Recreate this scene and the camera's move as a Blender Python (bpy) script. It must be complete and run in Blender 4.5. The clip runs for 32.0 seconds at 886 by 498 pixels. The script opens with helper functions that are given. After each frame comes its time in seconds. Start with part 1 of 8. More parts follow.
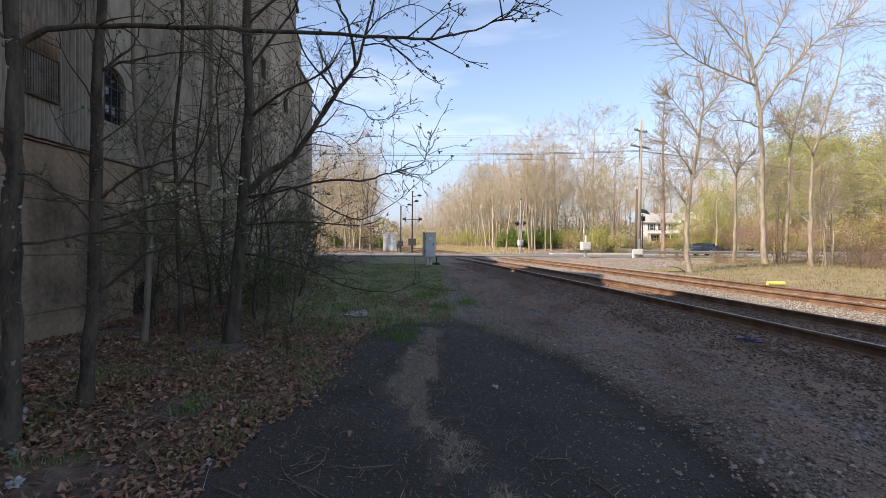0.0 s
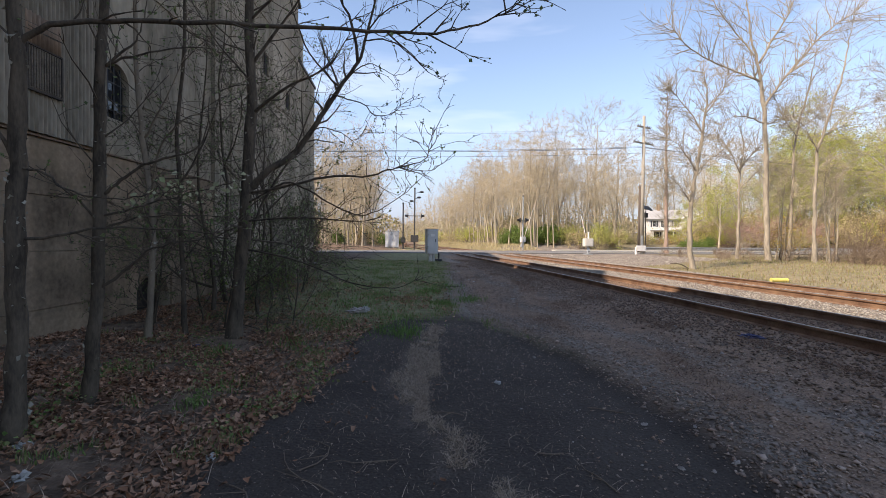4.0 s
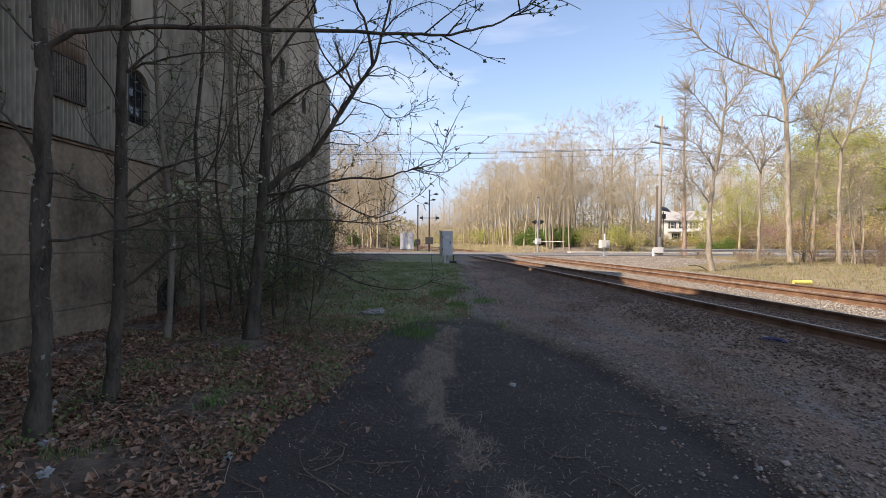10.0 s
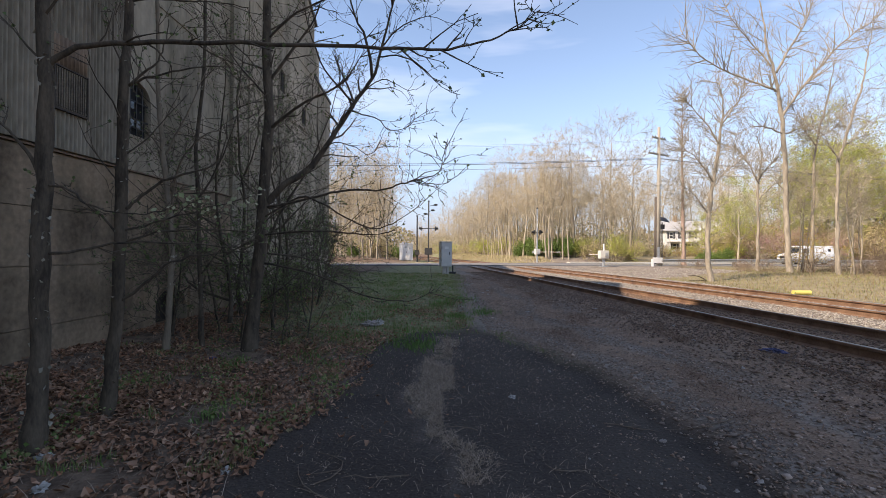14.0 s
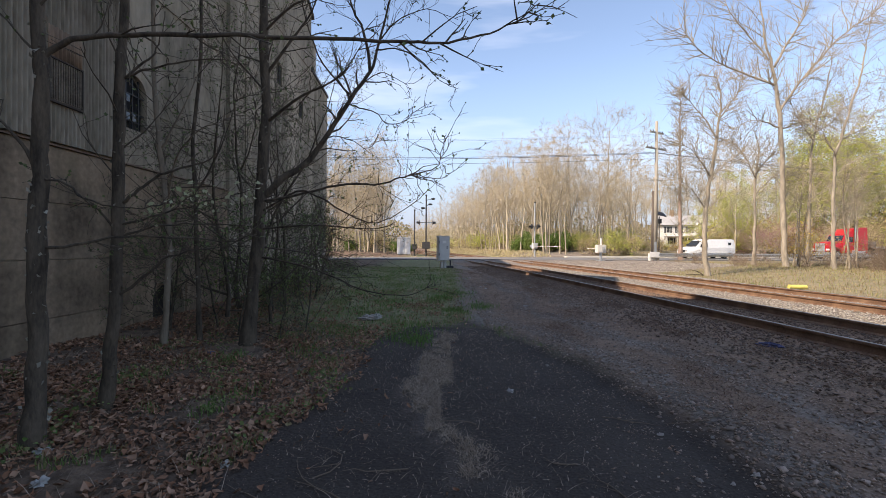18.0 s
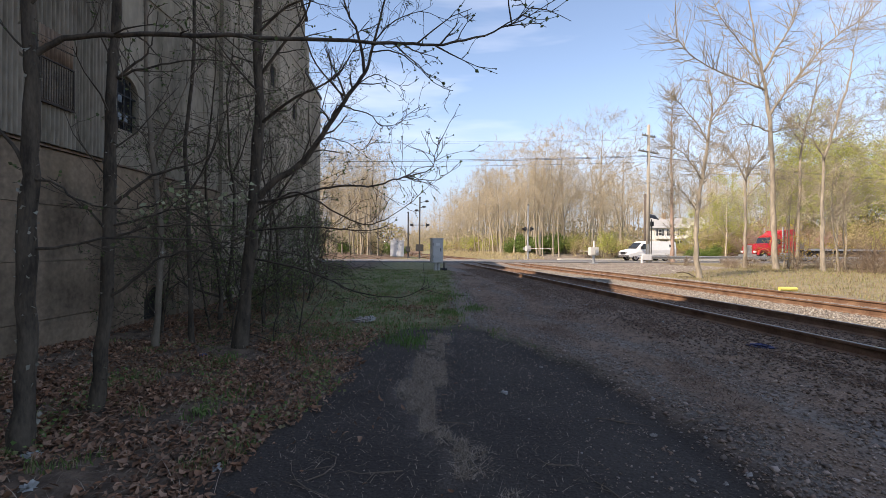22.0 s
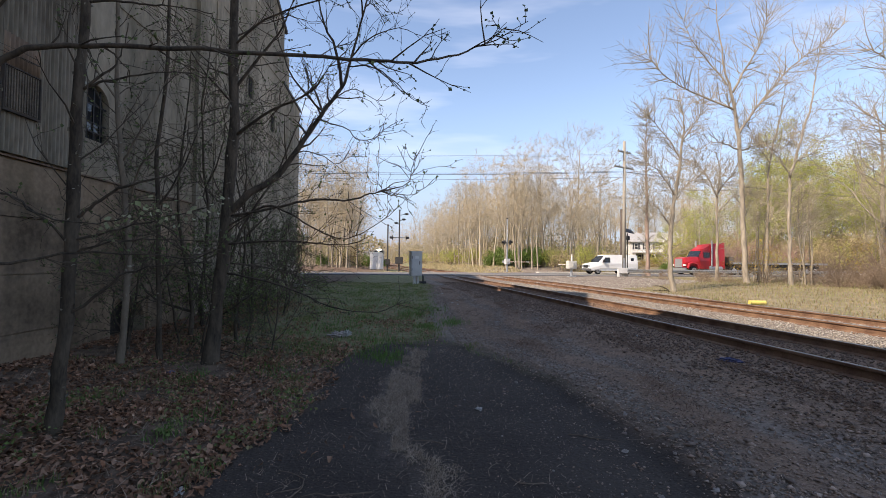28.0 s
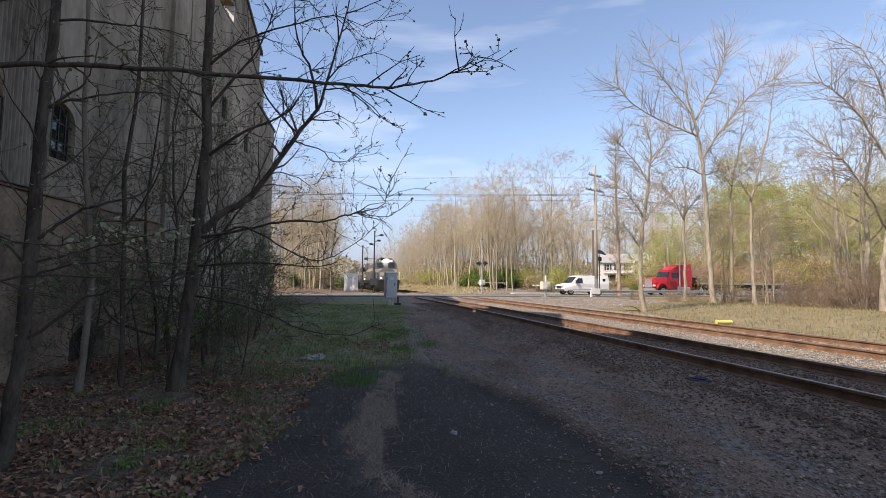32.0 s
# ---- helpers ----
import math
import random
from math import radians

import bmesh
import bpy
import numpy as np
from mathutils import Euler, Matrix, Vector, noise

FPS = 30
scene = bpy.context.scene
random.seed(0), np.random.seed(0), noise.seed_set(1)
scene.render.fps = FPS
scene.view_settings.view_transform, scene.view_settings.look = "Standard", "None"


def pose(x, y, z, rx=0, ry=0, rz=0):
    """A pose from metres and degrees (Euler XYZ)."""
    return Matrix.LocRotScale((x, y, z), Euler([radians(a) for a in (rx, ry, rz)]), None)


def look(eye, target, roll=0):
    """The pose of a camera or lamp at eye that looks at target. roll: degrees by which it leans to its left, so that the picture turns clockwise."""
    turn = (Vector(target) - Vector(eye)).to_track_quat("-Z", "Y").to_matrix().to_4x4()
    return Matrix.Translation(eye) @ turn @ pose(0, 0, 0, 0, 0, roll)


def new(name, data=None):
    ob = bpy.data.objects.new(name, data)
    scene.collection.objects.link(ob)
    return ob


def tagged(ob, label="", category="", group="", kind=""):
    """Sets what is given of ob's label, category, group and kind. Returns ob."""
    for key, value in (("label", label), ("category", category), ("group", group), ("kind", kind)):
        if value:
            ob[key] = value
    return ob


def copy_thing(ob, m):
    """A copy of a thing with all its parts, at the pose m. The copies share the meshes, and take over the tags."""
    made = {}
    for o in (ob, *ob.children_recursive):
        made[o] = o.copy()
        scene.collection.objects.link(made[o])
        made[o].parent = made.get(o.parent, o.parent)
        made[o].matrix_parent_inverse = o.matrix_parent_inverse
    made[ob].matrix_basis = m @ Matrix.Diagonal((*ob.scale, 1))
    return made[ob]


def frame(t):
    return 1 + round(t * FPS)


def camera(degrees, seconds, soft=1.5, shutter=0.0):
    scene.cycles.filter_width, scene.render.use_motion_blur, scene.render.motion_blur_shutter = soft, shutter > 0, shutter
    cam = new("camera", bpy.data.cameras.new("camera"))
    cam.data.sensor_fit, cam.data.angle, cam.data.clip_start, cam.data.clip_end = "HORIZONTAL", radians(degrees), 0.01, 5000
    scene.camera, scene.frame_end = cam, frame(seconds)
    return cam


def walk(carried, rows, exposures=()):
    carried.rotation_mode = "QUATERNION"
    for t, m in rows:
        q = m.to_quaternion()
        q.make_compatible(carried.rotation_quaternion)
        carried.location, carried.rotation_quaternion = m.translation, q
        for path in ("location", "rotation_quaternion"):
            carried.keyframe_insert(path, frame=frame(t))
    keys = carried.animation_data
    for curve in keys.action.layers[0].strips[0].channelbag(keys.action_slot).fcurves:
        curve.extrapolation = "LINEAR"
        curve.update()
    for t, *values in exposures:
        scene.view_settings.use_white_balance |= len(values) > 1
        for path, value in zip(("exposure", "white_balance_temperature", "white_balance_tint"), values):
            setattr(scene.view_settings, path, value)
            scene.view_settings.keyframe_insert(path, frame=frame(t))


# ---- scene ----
cam = camera(87, 32.0, soft=0.8)
walk(cam, [
    (0, pose(-0.002, -0.002, 1.614, 89.28, -0.57, -1.71)),
    (0.5, pose(-0.001, 0.000, 1.606, 89.28, -0.57, -1.76)),
    (1, pose(-0.005, -0.001, 1.610, 89.31, -0.55, -1.69)),
    (1.5, pose(-0.008, 0.002, 1.610, 89.31, -0.55, -1.55)),
    (2, pose(-0.005, 0.003, 1.610, 89.24, -0.54, -1.39)),
    (2.5, pose(-0.006, 0.004, 1.618, 89.07, -0.58, -1.40)),
    (3, pose(0.001, -0.001, 1.604, 89.07, -0.57, -1.39)),
    (3.5, pose(-0.002, 0.002, 1.604, 88.87, -0.57, -1.48)),
    (5.5, pose(-0.017, -0.002, 1.607, 88.92, -0.58, -1.00)),
    (6, pose(-0.018, -0.005, 1.603, 88.97, -0.53, -0.89)),
    (6.5, pose(-0.006, 0.000, 1.597, 89.01, -0.49, -0.78)),
    (7, pose(0.002, 0.003, 1.600, 88.97, -0.47, -0.64)),
    (7.5, pose(-0.004, 0.007, 1.600, 89.03, -0.44, -0.51)),
    (8, pose(-0.004, 0.005, 1.601, 88.75, -0.44, -0.50)),
    (8.5, pose(-0.001, 0.003, 1.601, 88.66, -0.46, -0.20)),
    (9, pose(-0.000, 0.000, 1.600, 88.82, -0.40, 0.01)),
    (9.5, pose(-0.007, 0.002, 1.598, 88.92, -0.40, 0.19)),
    (10, pose(-0.004, 0.009, 1.597, 89.11, -0.47, 0.37)),
    (10.5, pose(-0.005, 0.006, 1.599, 89.39, -0.41, 0.39)),
    (11, pose(-0.007, -0.001, 1.603, 89.64, -0.44, 0.41)),
    (11.5, pose(-0.013, -0.000, 1.606, 89.84, -0.46, 0.47)),
    (12, pose(-0.013, 0.004, 1.608, 90.06, -0.44, 0.44)),
    (12.5, pose(-0.008, -0.004, 1.602, 90.34, -0.38, 0.42)),
    (13, pose(-0.007, -0.002, 1.610, 90.39, -0.41, 0.38)),
    (13.5, pose(-0.000, 0.000, 1.609, 90.40, -0.42, 0.33)),
    (14, pose(-0.001, -0.002, 1.610, 90.39, -0.39, 0.29)),
    (14.5, pose(-0.003, -0.002, 1.603, 90.35, -0.38, 0.19)),
    (16.5, pose(-0.014, -0.000, 1.617, 89.84, -0.47, -0.02)),
    (17, pose(-0.015, -0.005, 1.610, 89.81, -0.45, 0.01)),
    (17.5, pose(-0.012, -0.000, 1.615, 89.74, -0.48, 0.05)),
    (18, pose(-0.014, 0.001, 1.614, 89.67, -0.44, -0.03)),
    (18.5, pose(0.002, 0.001, 1.606, 89.45, -0.47, -0.10)),
    (19, pose(0.025, 0.002, 1.602, 89.17, -0.48, -0.20)),
    (19.5, pose(0.017, 0.012, 1.599, 88.72, -0.46, -0.35)),
    (20, pose(0.012, 0.014, 1.600, 88.62, -0.58, -0.38)),
    (20.5, pose(0.012, 0.015, 1.598, 89.32, -0.55, -0.17)),
    (21, pose(-0.005, 0.007, 1.602, 89.85, -0.53, -0.25)),
    (21.5, pose(-0.018, 0.006, 1.606, 89.98, -0.53, -0.53)),
    (22, pose(-0.023, 0.000, 1.605, 89.98, -0.48, -0.83)),
    (22.5, pose(-0.014, -0.002, 1.604, 89.97, -0.49, -0.90)),
    (23, pose(-0.012, -0.003, 1.602, 90.08, -0.46, -1.11)),
    (23.5, pose(-0.007, 0.005, 1.607, 89.63, -0.50, -1.67)),
    (24, pose(0.025, -0.001, 1.610, 89.23, -0.49, -1.88)),
    (24.5, pose(0.061, 0.041, 1.593, 89.28, -0.53, -1.88)),
    (25, pose(0.063, 0.053, 1.588, 89.66, -0.58, -1.67)),
    (25.5, pose(0.079, 0.050, 1.588, 89.91, -0.70, -1.66)),
    (27.5, pose(0.027, 0.003, 1.637, 91.37, -0.73, -2.93)),
    (28, pose(0.038, 0.002, 1.637, 91.55, -0.70, -3.26)),
    (28.5, pose(0.040, 0.006, 1.632, 91.41, -0.69, -3.43)),
    (29, pose(0.026, 0.007, 1.634, 91.22, -0.71, -3.55)),
    (29.5, pose(0.010, 0.004, 1.636, 91.33, -0.66, -3.70)),
    (30, pose(0.009, -0.001, 1.634, 91.52, -0.64, -3.89)),
    (30.5, pose(0.019, -0.005, 1.633, 91.91, -0.59, -4.21)),
    (31, pose(0.026, -0.001, 1.644, 92.60, -0.60, -4.77)),
    (31.5, pose(0.037, -0.013, 1.645, 93.42, -0.55, -5.48)),
    (32, pose(0.040, -0.014, 1.646, 94.16, -0.53, -6.29)),
], [(0.0, 0.98, 7350, 17), (22.0, 0.94, 7350, 17), (28.0, 0.87, 7250, 17), (32.0, 0.78, 7150, 17)])

# ---- world, sun, exposure ----
SUN_DIR = Vector((1.0, 0.607, -1.09)).normalized()
world = bpy.data.worlds.new("world")
scene.world = world
world.use_nodes = True
wn, wl = world.node_tree.nodes, world.node_tree.links
sky = wn.new("ShaderNodeTexSky")
sky.sky_type = "NISHITA"
sky.sun_disc = False
sky.sun_elevation = math.asin(-SUN_DIR.z)
sky.sun_rotation = math.atan2(-SUN_DIR.x, -SUN_DIR.y)
sky.air_density, sky.dust_density, sky.ozone_density = 1.0, 0.35, 2.2
# thin cirrus over the blue
tco = wn.new("ShaderNodeTexCoord")
mpc = wn.new("ShaderNodeMapping")
mpc.inputs["Scale"].default_value = (1.3, 3.2, 9.0)
mpc.inputs["Rotation"].default_value = (0.0, 0.25, 0.3)
ns = wn.new("ShaderNodeTexNoise")
ns.inputs["Scale"].default_value = 1.0
ns.inputs["Detail"].default_value = 5.0
ns.inputs["Roughness"].default_value = 0.55
rmp = wn.new("ShaderNodeValToRGB")
rmp.color_ramp.elements[0].position = 0.55
rmp.color_ramp.elements[1].position = 0.85
rmp.color_ramp.elements[1].color = (0.26, 0.26, 0.26, 1)
mixc = wn.new("ShaderNodeMix")
mixc.data_type = "RGBA"
mixc.inputs[7].default_value = (9.0, 9.3, 9.8, 1)
wl.new(tco.outputs["Generated"], mpc.inputs["Vector"])
wl.new(mpc.outputs[0], ns.inputs["Vector"])
wl.new(ns.outputs["Fac"], rmp.inputs[0])
wl.new(rmp.outputs[0], mixc.inputs[0])
wl.new(sky.outputs[0], mixc.inputs[6])
# pale haze towards the horizon
sep = wn.new("ShaderNodeSeparateXYZ")
wl.new(tco.outputs["Generated"], sep.inputs[0])
low = wn.new("ShaderNodeMapRange")
low.interpolation_type = "SMOOTHSTEP"
low.inputs["From Min"].default_value, low.inputs["From Max"].default_value = 0.34, -0.05
low.inputs["To Min"].default_value, low.inputs["To Max"].default_value = 0.0, 0.95
wl.new(sep.outputs["Z"], low.inputs[0])
haze = wn.new("ShaderNodeMix")
haze.data_type = "RGBA"
haze.inputs[7].default_value = (1.42, 1.86, 2.95, 1)
wl.new(low.outputs[0], haze.inputs[0])
wl.new(mixc.outputs[2], haze.inputs[6])
wl.new(haze.outputs[2], wn["Background"].inputs[0])
wn["Background"].inputs[1].default_value = 0.14

sun = new("sun", bpy.data.lights.new("sun", "SUN"))
sun.data.energy = 4.1
sun.data.angle = radians(0.53)
sun.data.color = (1.0, 0.93, 0.82)
sun.matrix_world = look((-60, -36.42, 65.4), (0, 0, 0.0))


# ---- geometry helpers ----
class Geo:
    """Collects vertices and faces of one mesh."""

    def __init__(self):
        self.v, self.f = [], []

    def add(self, verts, faces):
        n = len(self.v)
        self.v.extend(verts)
        self.f.extend([tuple(i + n for i in q) for q in faces])
        return self

    def box(self, x0, y0, z0, x1, y1, z1, m=None):
        p = [(x0, y0, z0), (x1, y0, z0), (x1, y1, z0), (x0, y1, z0), (x0, y0, z1), (x1, y0, z1), (x1, y1, z1), (x0, y1, z1)]
        if m is not None:
            p = [tuple(m @ Vector(q)) for q in p]
        return self.add(p, [(3, 2, 1, 0), (4, 5, 6, 7), (0, 1, 5, 4), (1, 2, 6, 5), (2, 3, 7, 6), (3, 0, 4, 7)])

    def tube(self, pts, radii, n=6, cap=True):
        pts = [Vector(p) for p in pts]
        v, f = [], []
        side = None
        for i, p in enumerate(pts):
            d = (pts[min(i + 1, len(pts) - 1)] - pts[max(i - 1, 0)])
            if d.length < 1e-9:
                d = Vector((0, 0, 1))
            d.normalize()
            if side is None:
                side = d.cross(Vector((0.31, 0.87, 0.13)))
                if side.length < 0.1:
                    side = d.cross(Vector((1, 0, 0)))
            side = (side - d * side.dot(d)).normalized()
            up = d.cross(side)
            r = radii[i]
            for k in range(n):
                a = 2 * math.pi * k / n
                v.append(tuple(p + side * (r * math.cos(a)) + up * (r * math.sin(a))))
        for i in range(len(pts) - 1):
            for k in range(n):
                a, b = i * n + k, i * n + (k + 1) % n
                f.append((a, b, b + n, a + n))
        if cap:
            f.append(tuple(range(n - 1, -1, -1)))
            f.append(tuple(range((len(pts) - 1) * n, len(pts) * n)))
        return self.add(v, f)

    def cyl(self, a, b, r0, r1=None, n=12):
        return self.tube([a, b], [r0, r0 if r1 is None else r1], n)

    def prism(self, outline, a, b, axis="y"):
        """An outline of pairs swept from a to b along an axis."""
        n = len(outline)
        put = {"y": lambda p, t: (p[0], t, p[1]), "x": lambda p, t: (t, p[0], p[1]), "z": lambda p, t: (p[0], p[1], t)}[axis]
        v = [put(p, a) for p in outline] + [put(p, b) for p in outline]
        f = [(i, (i + 1) % n, (i + 1) % n + n, i + n) for i in range(n)]
        return self.add(v, f + [tuple(range(n - 1, -1, -1)), tuple(range(n, 2 * n))])

    def ball(self, c, r, nu=10, nv=6, sx=1, sy=1, sz=1):
        v, f = [], []
        for j in range(nv + 1):
            t = math.pi * j / nv
            for i in range(nu):
                a = 2 * math.pi * i / nu
                v.append((c[0] + sx * r * math.sin(t) * math.cos(a), c[1] + sy * r * math.sin(t) * math.sin(a), c[2] + sz * r * math.cos(t)))
        for j in range(nv):
            for i in range(nu):
                f.append((j * nu + i, (j + 1) * nu + i, (j + 1) * nu + (i + 1) % nu, j * nu + (i + 1) % nu))
        return self.add(v, f)


def mesh_of(geo, name, material, smooth=False, bevel=0.0):
    me = bpy.data.meshes.new(name)
    me.from_pydata(geo.v, [], geo.f)
    bm = bmesh.new()
    bm.from_mesh(me)
    bmesh.ops.recalc_face_normals(bm, faces=bm.faces)
    if bevel:
        bmesh.ops.bevel(bm, geom=list(bm.edges), offset=bevel, segments=2, affect="EDGES", clamp_overlap=True)
    bm.to_mesh(me)
    bm.free()
    if smooth:
        me.shade_smooth()
    me.materials.append(material)
    return me


def raw_mesh(name, verts, faces, material, smooth=False):
    """A mesh straight from arrays: verts (n, 3), faces (m, k)."""
    verts, faces = np.asarray(verts, np.float32), np.asarray(faces, np.int32)
    me = bpy.data.meshes.new(name)
    m, k = faces.shape
    me.vertices.add(len(verts))
    me.vertices.foreach_set("co", verts.ravel())
    me.loops.add(m * k)
    me.loops.foreach_set("vertex_index", faces.ravel())
    me.polygons.add(m)
    me.polygons.foreach_set("loop_start", np.arange(0, m * k, k, dtype=np.int32))
    me.update(calc_edges=True)
    me.validate()
    if smooth:
        me.shade_smooth()
    me.materials.append(material)
    return me


def thing(name, label, category, at=None, group="", kind=""):
    ob = new(name)
    ob.empty_display_size = 0.2
    if at is not None:
        ob.matrix_basis = at
    return tagged(ob, label, category, group, kind)


def part(name, geo, material, parent, label="", smooth=False, bevel=0.0, at=None):
    """One mesh object under a thing or a part."""
    me = geo if isinstance(geo, bpy.types.Mesh) else mesh_of(geo, name, material, smooth, bevel)
    ob = new(name, me)
    ob.parent = parent
    if at is not None:
        ob.matrix_basis = at
    return tagged(ob, label)


# ---- materials ----
def material(name, color, rough=0.8, metal=0.0, spread=0.25, scale=6.0, fine=60.0, bump=0.2, spec=0.4, tint=None, by_piece=0.0, stretch=(1, 1, 1), dist=0.01, coords="Object", streak=0.0):
    """Base colour broken by two scales of noise, with bump. tint: a second colour that the coarse noise mixes in."""
    m = bpy.data.materials.new(name)
    m.use_nodes = True
    n, l = m.node_tree.nodes, m.node_tree.links
    b = n["Principled BSDF"]
    b.inputs["Roughness"].default_value, b.inputs["Metallic"].default_value = rough, metal
    b.inputs["Specular IOR Level"].default_value = spec
    tc, mp = n.new("ShaderNodeTexCoord"), n.new("ShaderNodeMapping")
    mp.inputs["Scale"].default_value = stretch
    l.new(tc.outputs[coords], mp.inputs[0])
    big, small = n.new("ShaderNodeTexNoise"), n.new("ShaderNodeTexNoise")
    for node, s, d in ((big, scale, 4.0), (small, fine, 3.0)):
        node.inputs["Scale"].default_value, node.inputs["Detail"].default_value = s, d
        l.new(mp.outputs[0], node.inputs["Vector"])
    add = n.new("ShaderNodeMath")
    add.operation = "MULTIPLY_ADD"
    add.inputs[1].default_value, add.inputs[2].default_value = 0.45, 0.0
    l.new(small.outputs["Fac"], add.inputs[0])
    tot = n.new("ShaderNodeMath")
    l.new(add.outputs[0], tot.inputs[0])
    l.new(big.outputs["Fac"], tot.inputs[1])
    ramp = n.new("ShaderNodeValToRGB")
    lo, hi = ramp.color_ramp.elements
    other = tint or tuple(c * (1 - spread) for c in color)
    lo.position, hi.position = 0.5, 0.95
    lo.color, hi.color = (*other, 1), (*[min(1, c * (1 + spread * 0.5)) for c in color], 1)
    l.new(tot.outputs[0], ramp.inputs[0])
    out = ramp.outputs[0]
    if streak:
        mp2 = n.new("ShaderNodeMapping")
        mp2.inputs["Scale"].default_value = (2.2, 2.2, 0.16)
        l.new(tc.outputs[coords], mp2.inputs[0])
        st = n.new("ShaderNodeTexNoise")
        st.inputs["Scale"].default_value, st.inputs["Detail"].default_value = 1.0, 6.0
        l.new(mp2.outputs[0], st.inputs["Vector"])
        sr = n.new("ShaderNodeValToRGB")
        sr.color_ramp.elements[0].position, sr.color_ramp.elements[1].position = 0.36, 0.6
        sr.color_ramp.elements[0].color = (1 - streak, 1 - streak, 1 - streak * 1.1, 1)
        l.new(st.outputs["Fac"], sr.inputs[0])
        mul = n.new("ShaderNodeMix")
        mul.data_type, mul.blend_type = "RGBA", "MULTIPLY"
        mul.inputs[0].default_value = 1.0
        l.new(out, mul.inputs[6])
        l.new(sr.outputs[0], mul.inputs[7])
        out = mul.outputs[2]
    if by_piece:
        info = n.new("ShaderNodeObjectInfo")
        hsv = n.new("ShaderNodeHueSaturation")
        rng = n.new("ShaderNodeMapRange")
        rng.inputs["To Min"].default_value, rng.inputs["To Max"].default_value = 1 - by_piece, 1 + by_piece
        l.new(info.outputs["Random"], rng.inputs[0])
        l.new(rng.outputs[0], hsv.inputs["Value"])
        l.new(out, hsv.inputs["Color"])
        out = hsv.outputs[0]
    l.new(out, b.inputs["Base Color"])
    if bump:
        bp = n.new("ShaderNodeBump")
        bp.inputs["Strength"].default_value, bp.inputs["Distance"].default_value = bump, dist
        l.new(tot.outputs[0], bp.inputs["Height"])
        l.new(bp.outputs[0], b.inputs["Normal"])
    return m


def island_material(name, colors, rough=0.8, spec=0.3, translucent=0.0):
    """For loose pieces joined in one mesh: each island takes a colour of its own."""
    m = bpy.data.materials.new(name)
    m.use_nodes = True
    n, l = m.node_tree.nodes, m.node_tree.links
    b = n["Principled BSDF"]
    b.inputs["Roughness"].default_value = rough
    b.inputs["Specular IOR Level"].default_value = spec
    geo = n.new("ShaderNodeNewGeometry")
    ramp = n.new("ShaderNodeValToRGB")
    ramp.color_ramp.interpolation = "LINEAR"
    e = ramp.color_ramp.elements
    while len(e) < len(colors):
        e.new(0.5)
    for i, c in enumerate(colors):
        e[i].position = i / max(1, len(colors) - 1)
        e[i].color = (*c, 1)
    l.new(geo.outputs["Random Per Island"], ramp.inputs[0])
    tc, ns = n.new("ShaderNodeTexCoord"), n.new("ShaderNodeTexNoise")
    ns.inputs["Scale"].default_value = 40.0
    l.new(tc.outputs["Object"], ns.inputs["Vector"])
    mx = n.new("ShaderNodeMix")
    mx.data_type, mx.blend_type = "RGBA", "MULTIPLY"
    mx.inputs[0].default_value = 0.5
    l.new(ramp.outputs[0], mx.inputs[6])
    l.new(ns.outputs["Color"], mx.inputs[7])
    l.new(ramp.outputs[0], b.inputs["Base Color"])
    if translucent:
        tr = n.new("ShaderNodeBsdfTranslucent")
        l.new(ramp.outputs[0], tr.inputs[0])
        ms = n.new("ShaderNodeMixShader")
        ms.inputs[0].default_value = translucent
        l.new(b.outputs[0], ms.inputs[1])
        l.new(tr.outputs[0], ms.inputs[2])
        l.new(ms.outputs[0], n["Material Output"].inputs[0])
    return m


def glow(name, color, strength):
    m = bpy.data.materials.new(name)
    m.use_nodes = True
    b = m.node_tree.nodes["Principled BSDF"]
    b.inputs["Base Color"].default_value = (*color, 1)
    b.inputs["Emission Color"].default_value = (*color, 1)
    b.inputs["Emission Strength"].default_value = strength
    return m


M_CONC = material("wall_concrete", (0.384, 0.323, 0.239), 0.9, spread=0.45, scale=0.55, fine=9.0, bump=0.35, stretch=(1, 1, 0.45), tint=(0.173, 0.147, 0.107), streak=0.35)
M_PLINTH = material("board_marked_concrete", (0.329, 0.240, 0.161), 0.92, spread=0.4, scale=0.9, fine=14.0, bump=0.4, tint=(0.114, 0.082, 0.054), streak=0.35)
M_CORR = material("corrugated_sheet", (0.362, 0.314, 0.240), 0.75, 0.05, spread=0.4, scale=0.8, fine=12.0, bump=0.15, stretch=(1, 1, 0.3), tint=(0.140, 0.111, 0.078), streak=0.45)
M_ROOF = material("roof_felt", (0.12, 0.115, 0.11), 0.9)
M_DARK = material("dark_void", (0.015, 0.015, 0.016), 0.9, bump=0)
M_LOUVRE = material("rusted_louvre", (0.15, 0.12, 0.09), 0.85, spread=0.5, scale=5.0, fine=40.0, tint=(0.06, 0.048, 0.036))
M_RUSTSHEET = material("rust_stained_sheet", (0.24, 0.165, 0.11), 0.85, spread=0.5, scale=3.0, fine=30.0, stretch=(1, 1, 0.3), tint=(0.12, 0.08, 0.055))
M_RUSTY = material("rusty_frame", (0.07, 0.055, 0.044), 0.85)
M_GLASS = material("dirty_glass", (0.05, 0.055, 0.06), 0.15, spec=0.6, bump=0.02)
M_ROAD = material("road_asphalt", (0.16, 0.155, 0.15), 0.9, spread=0.3, scale=0.4, fine=30.0, bump=0.3)
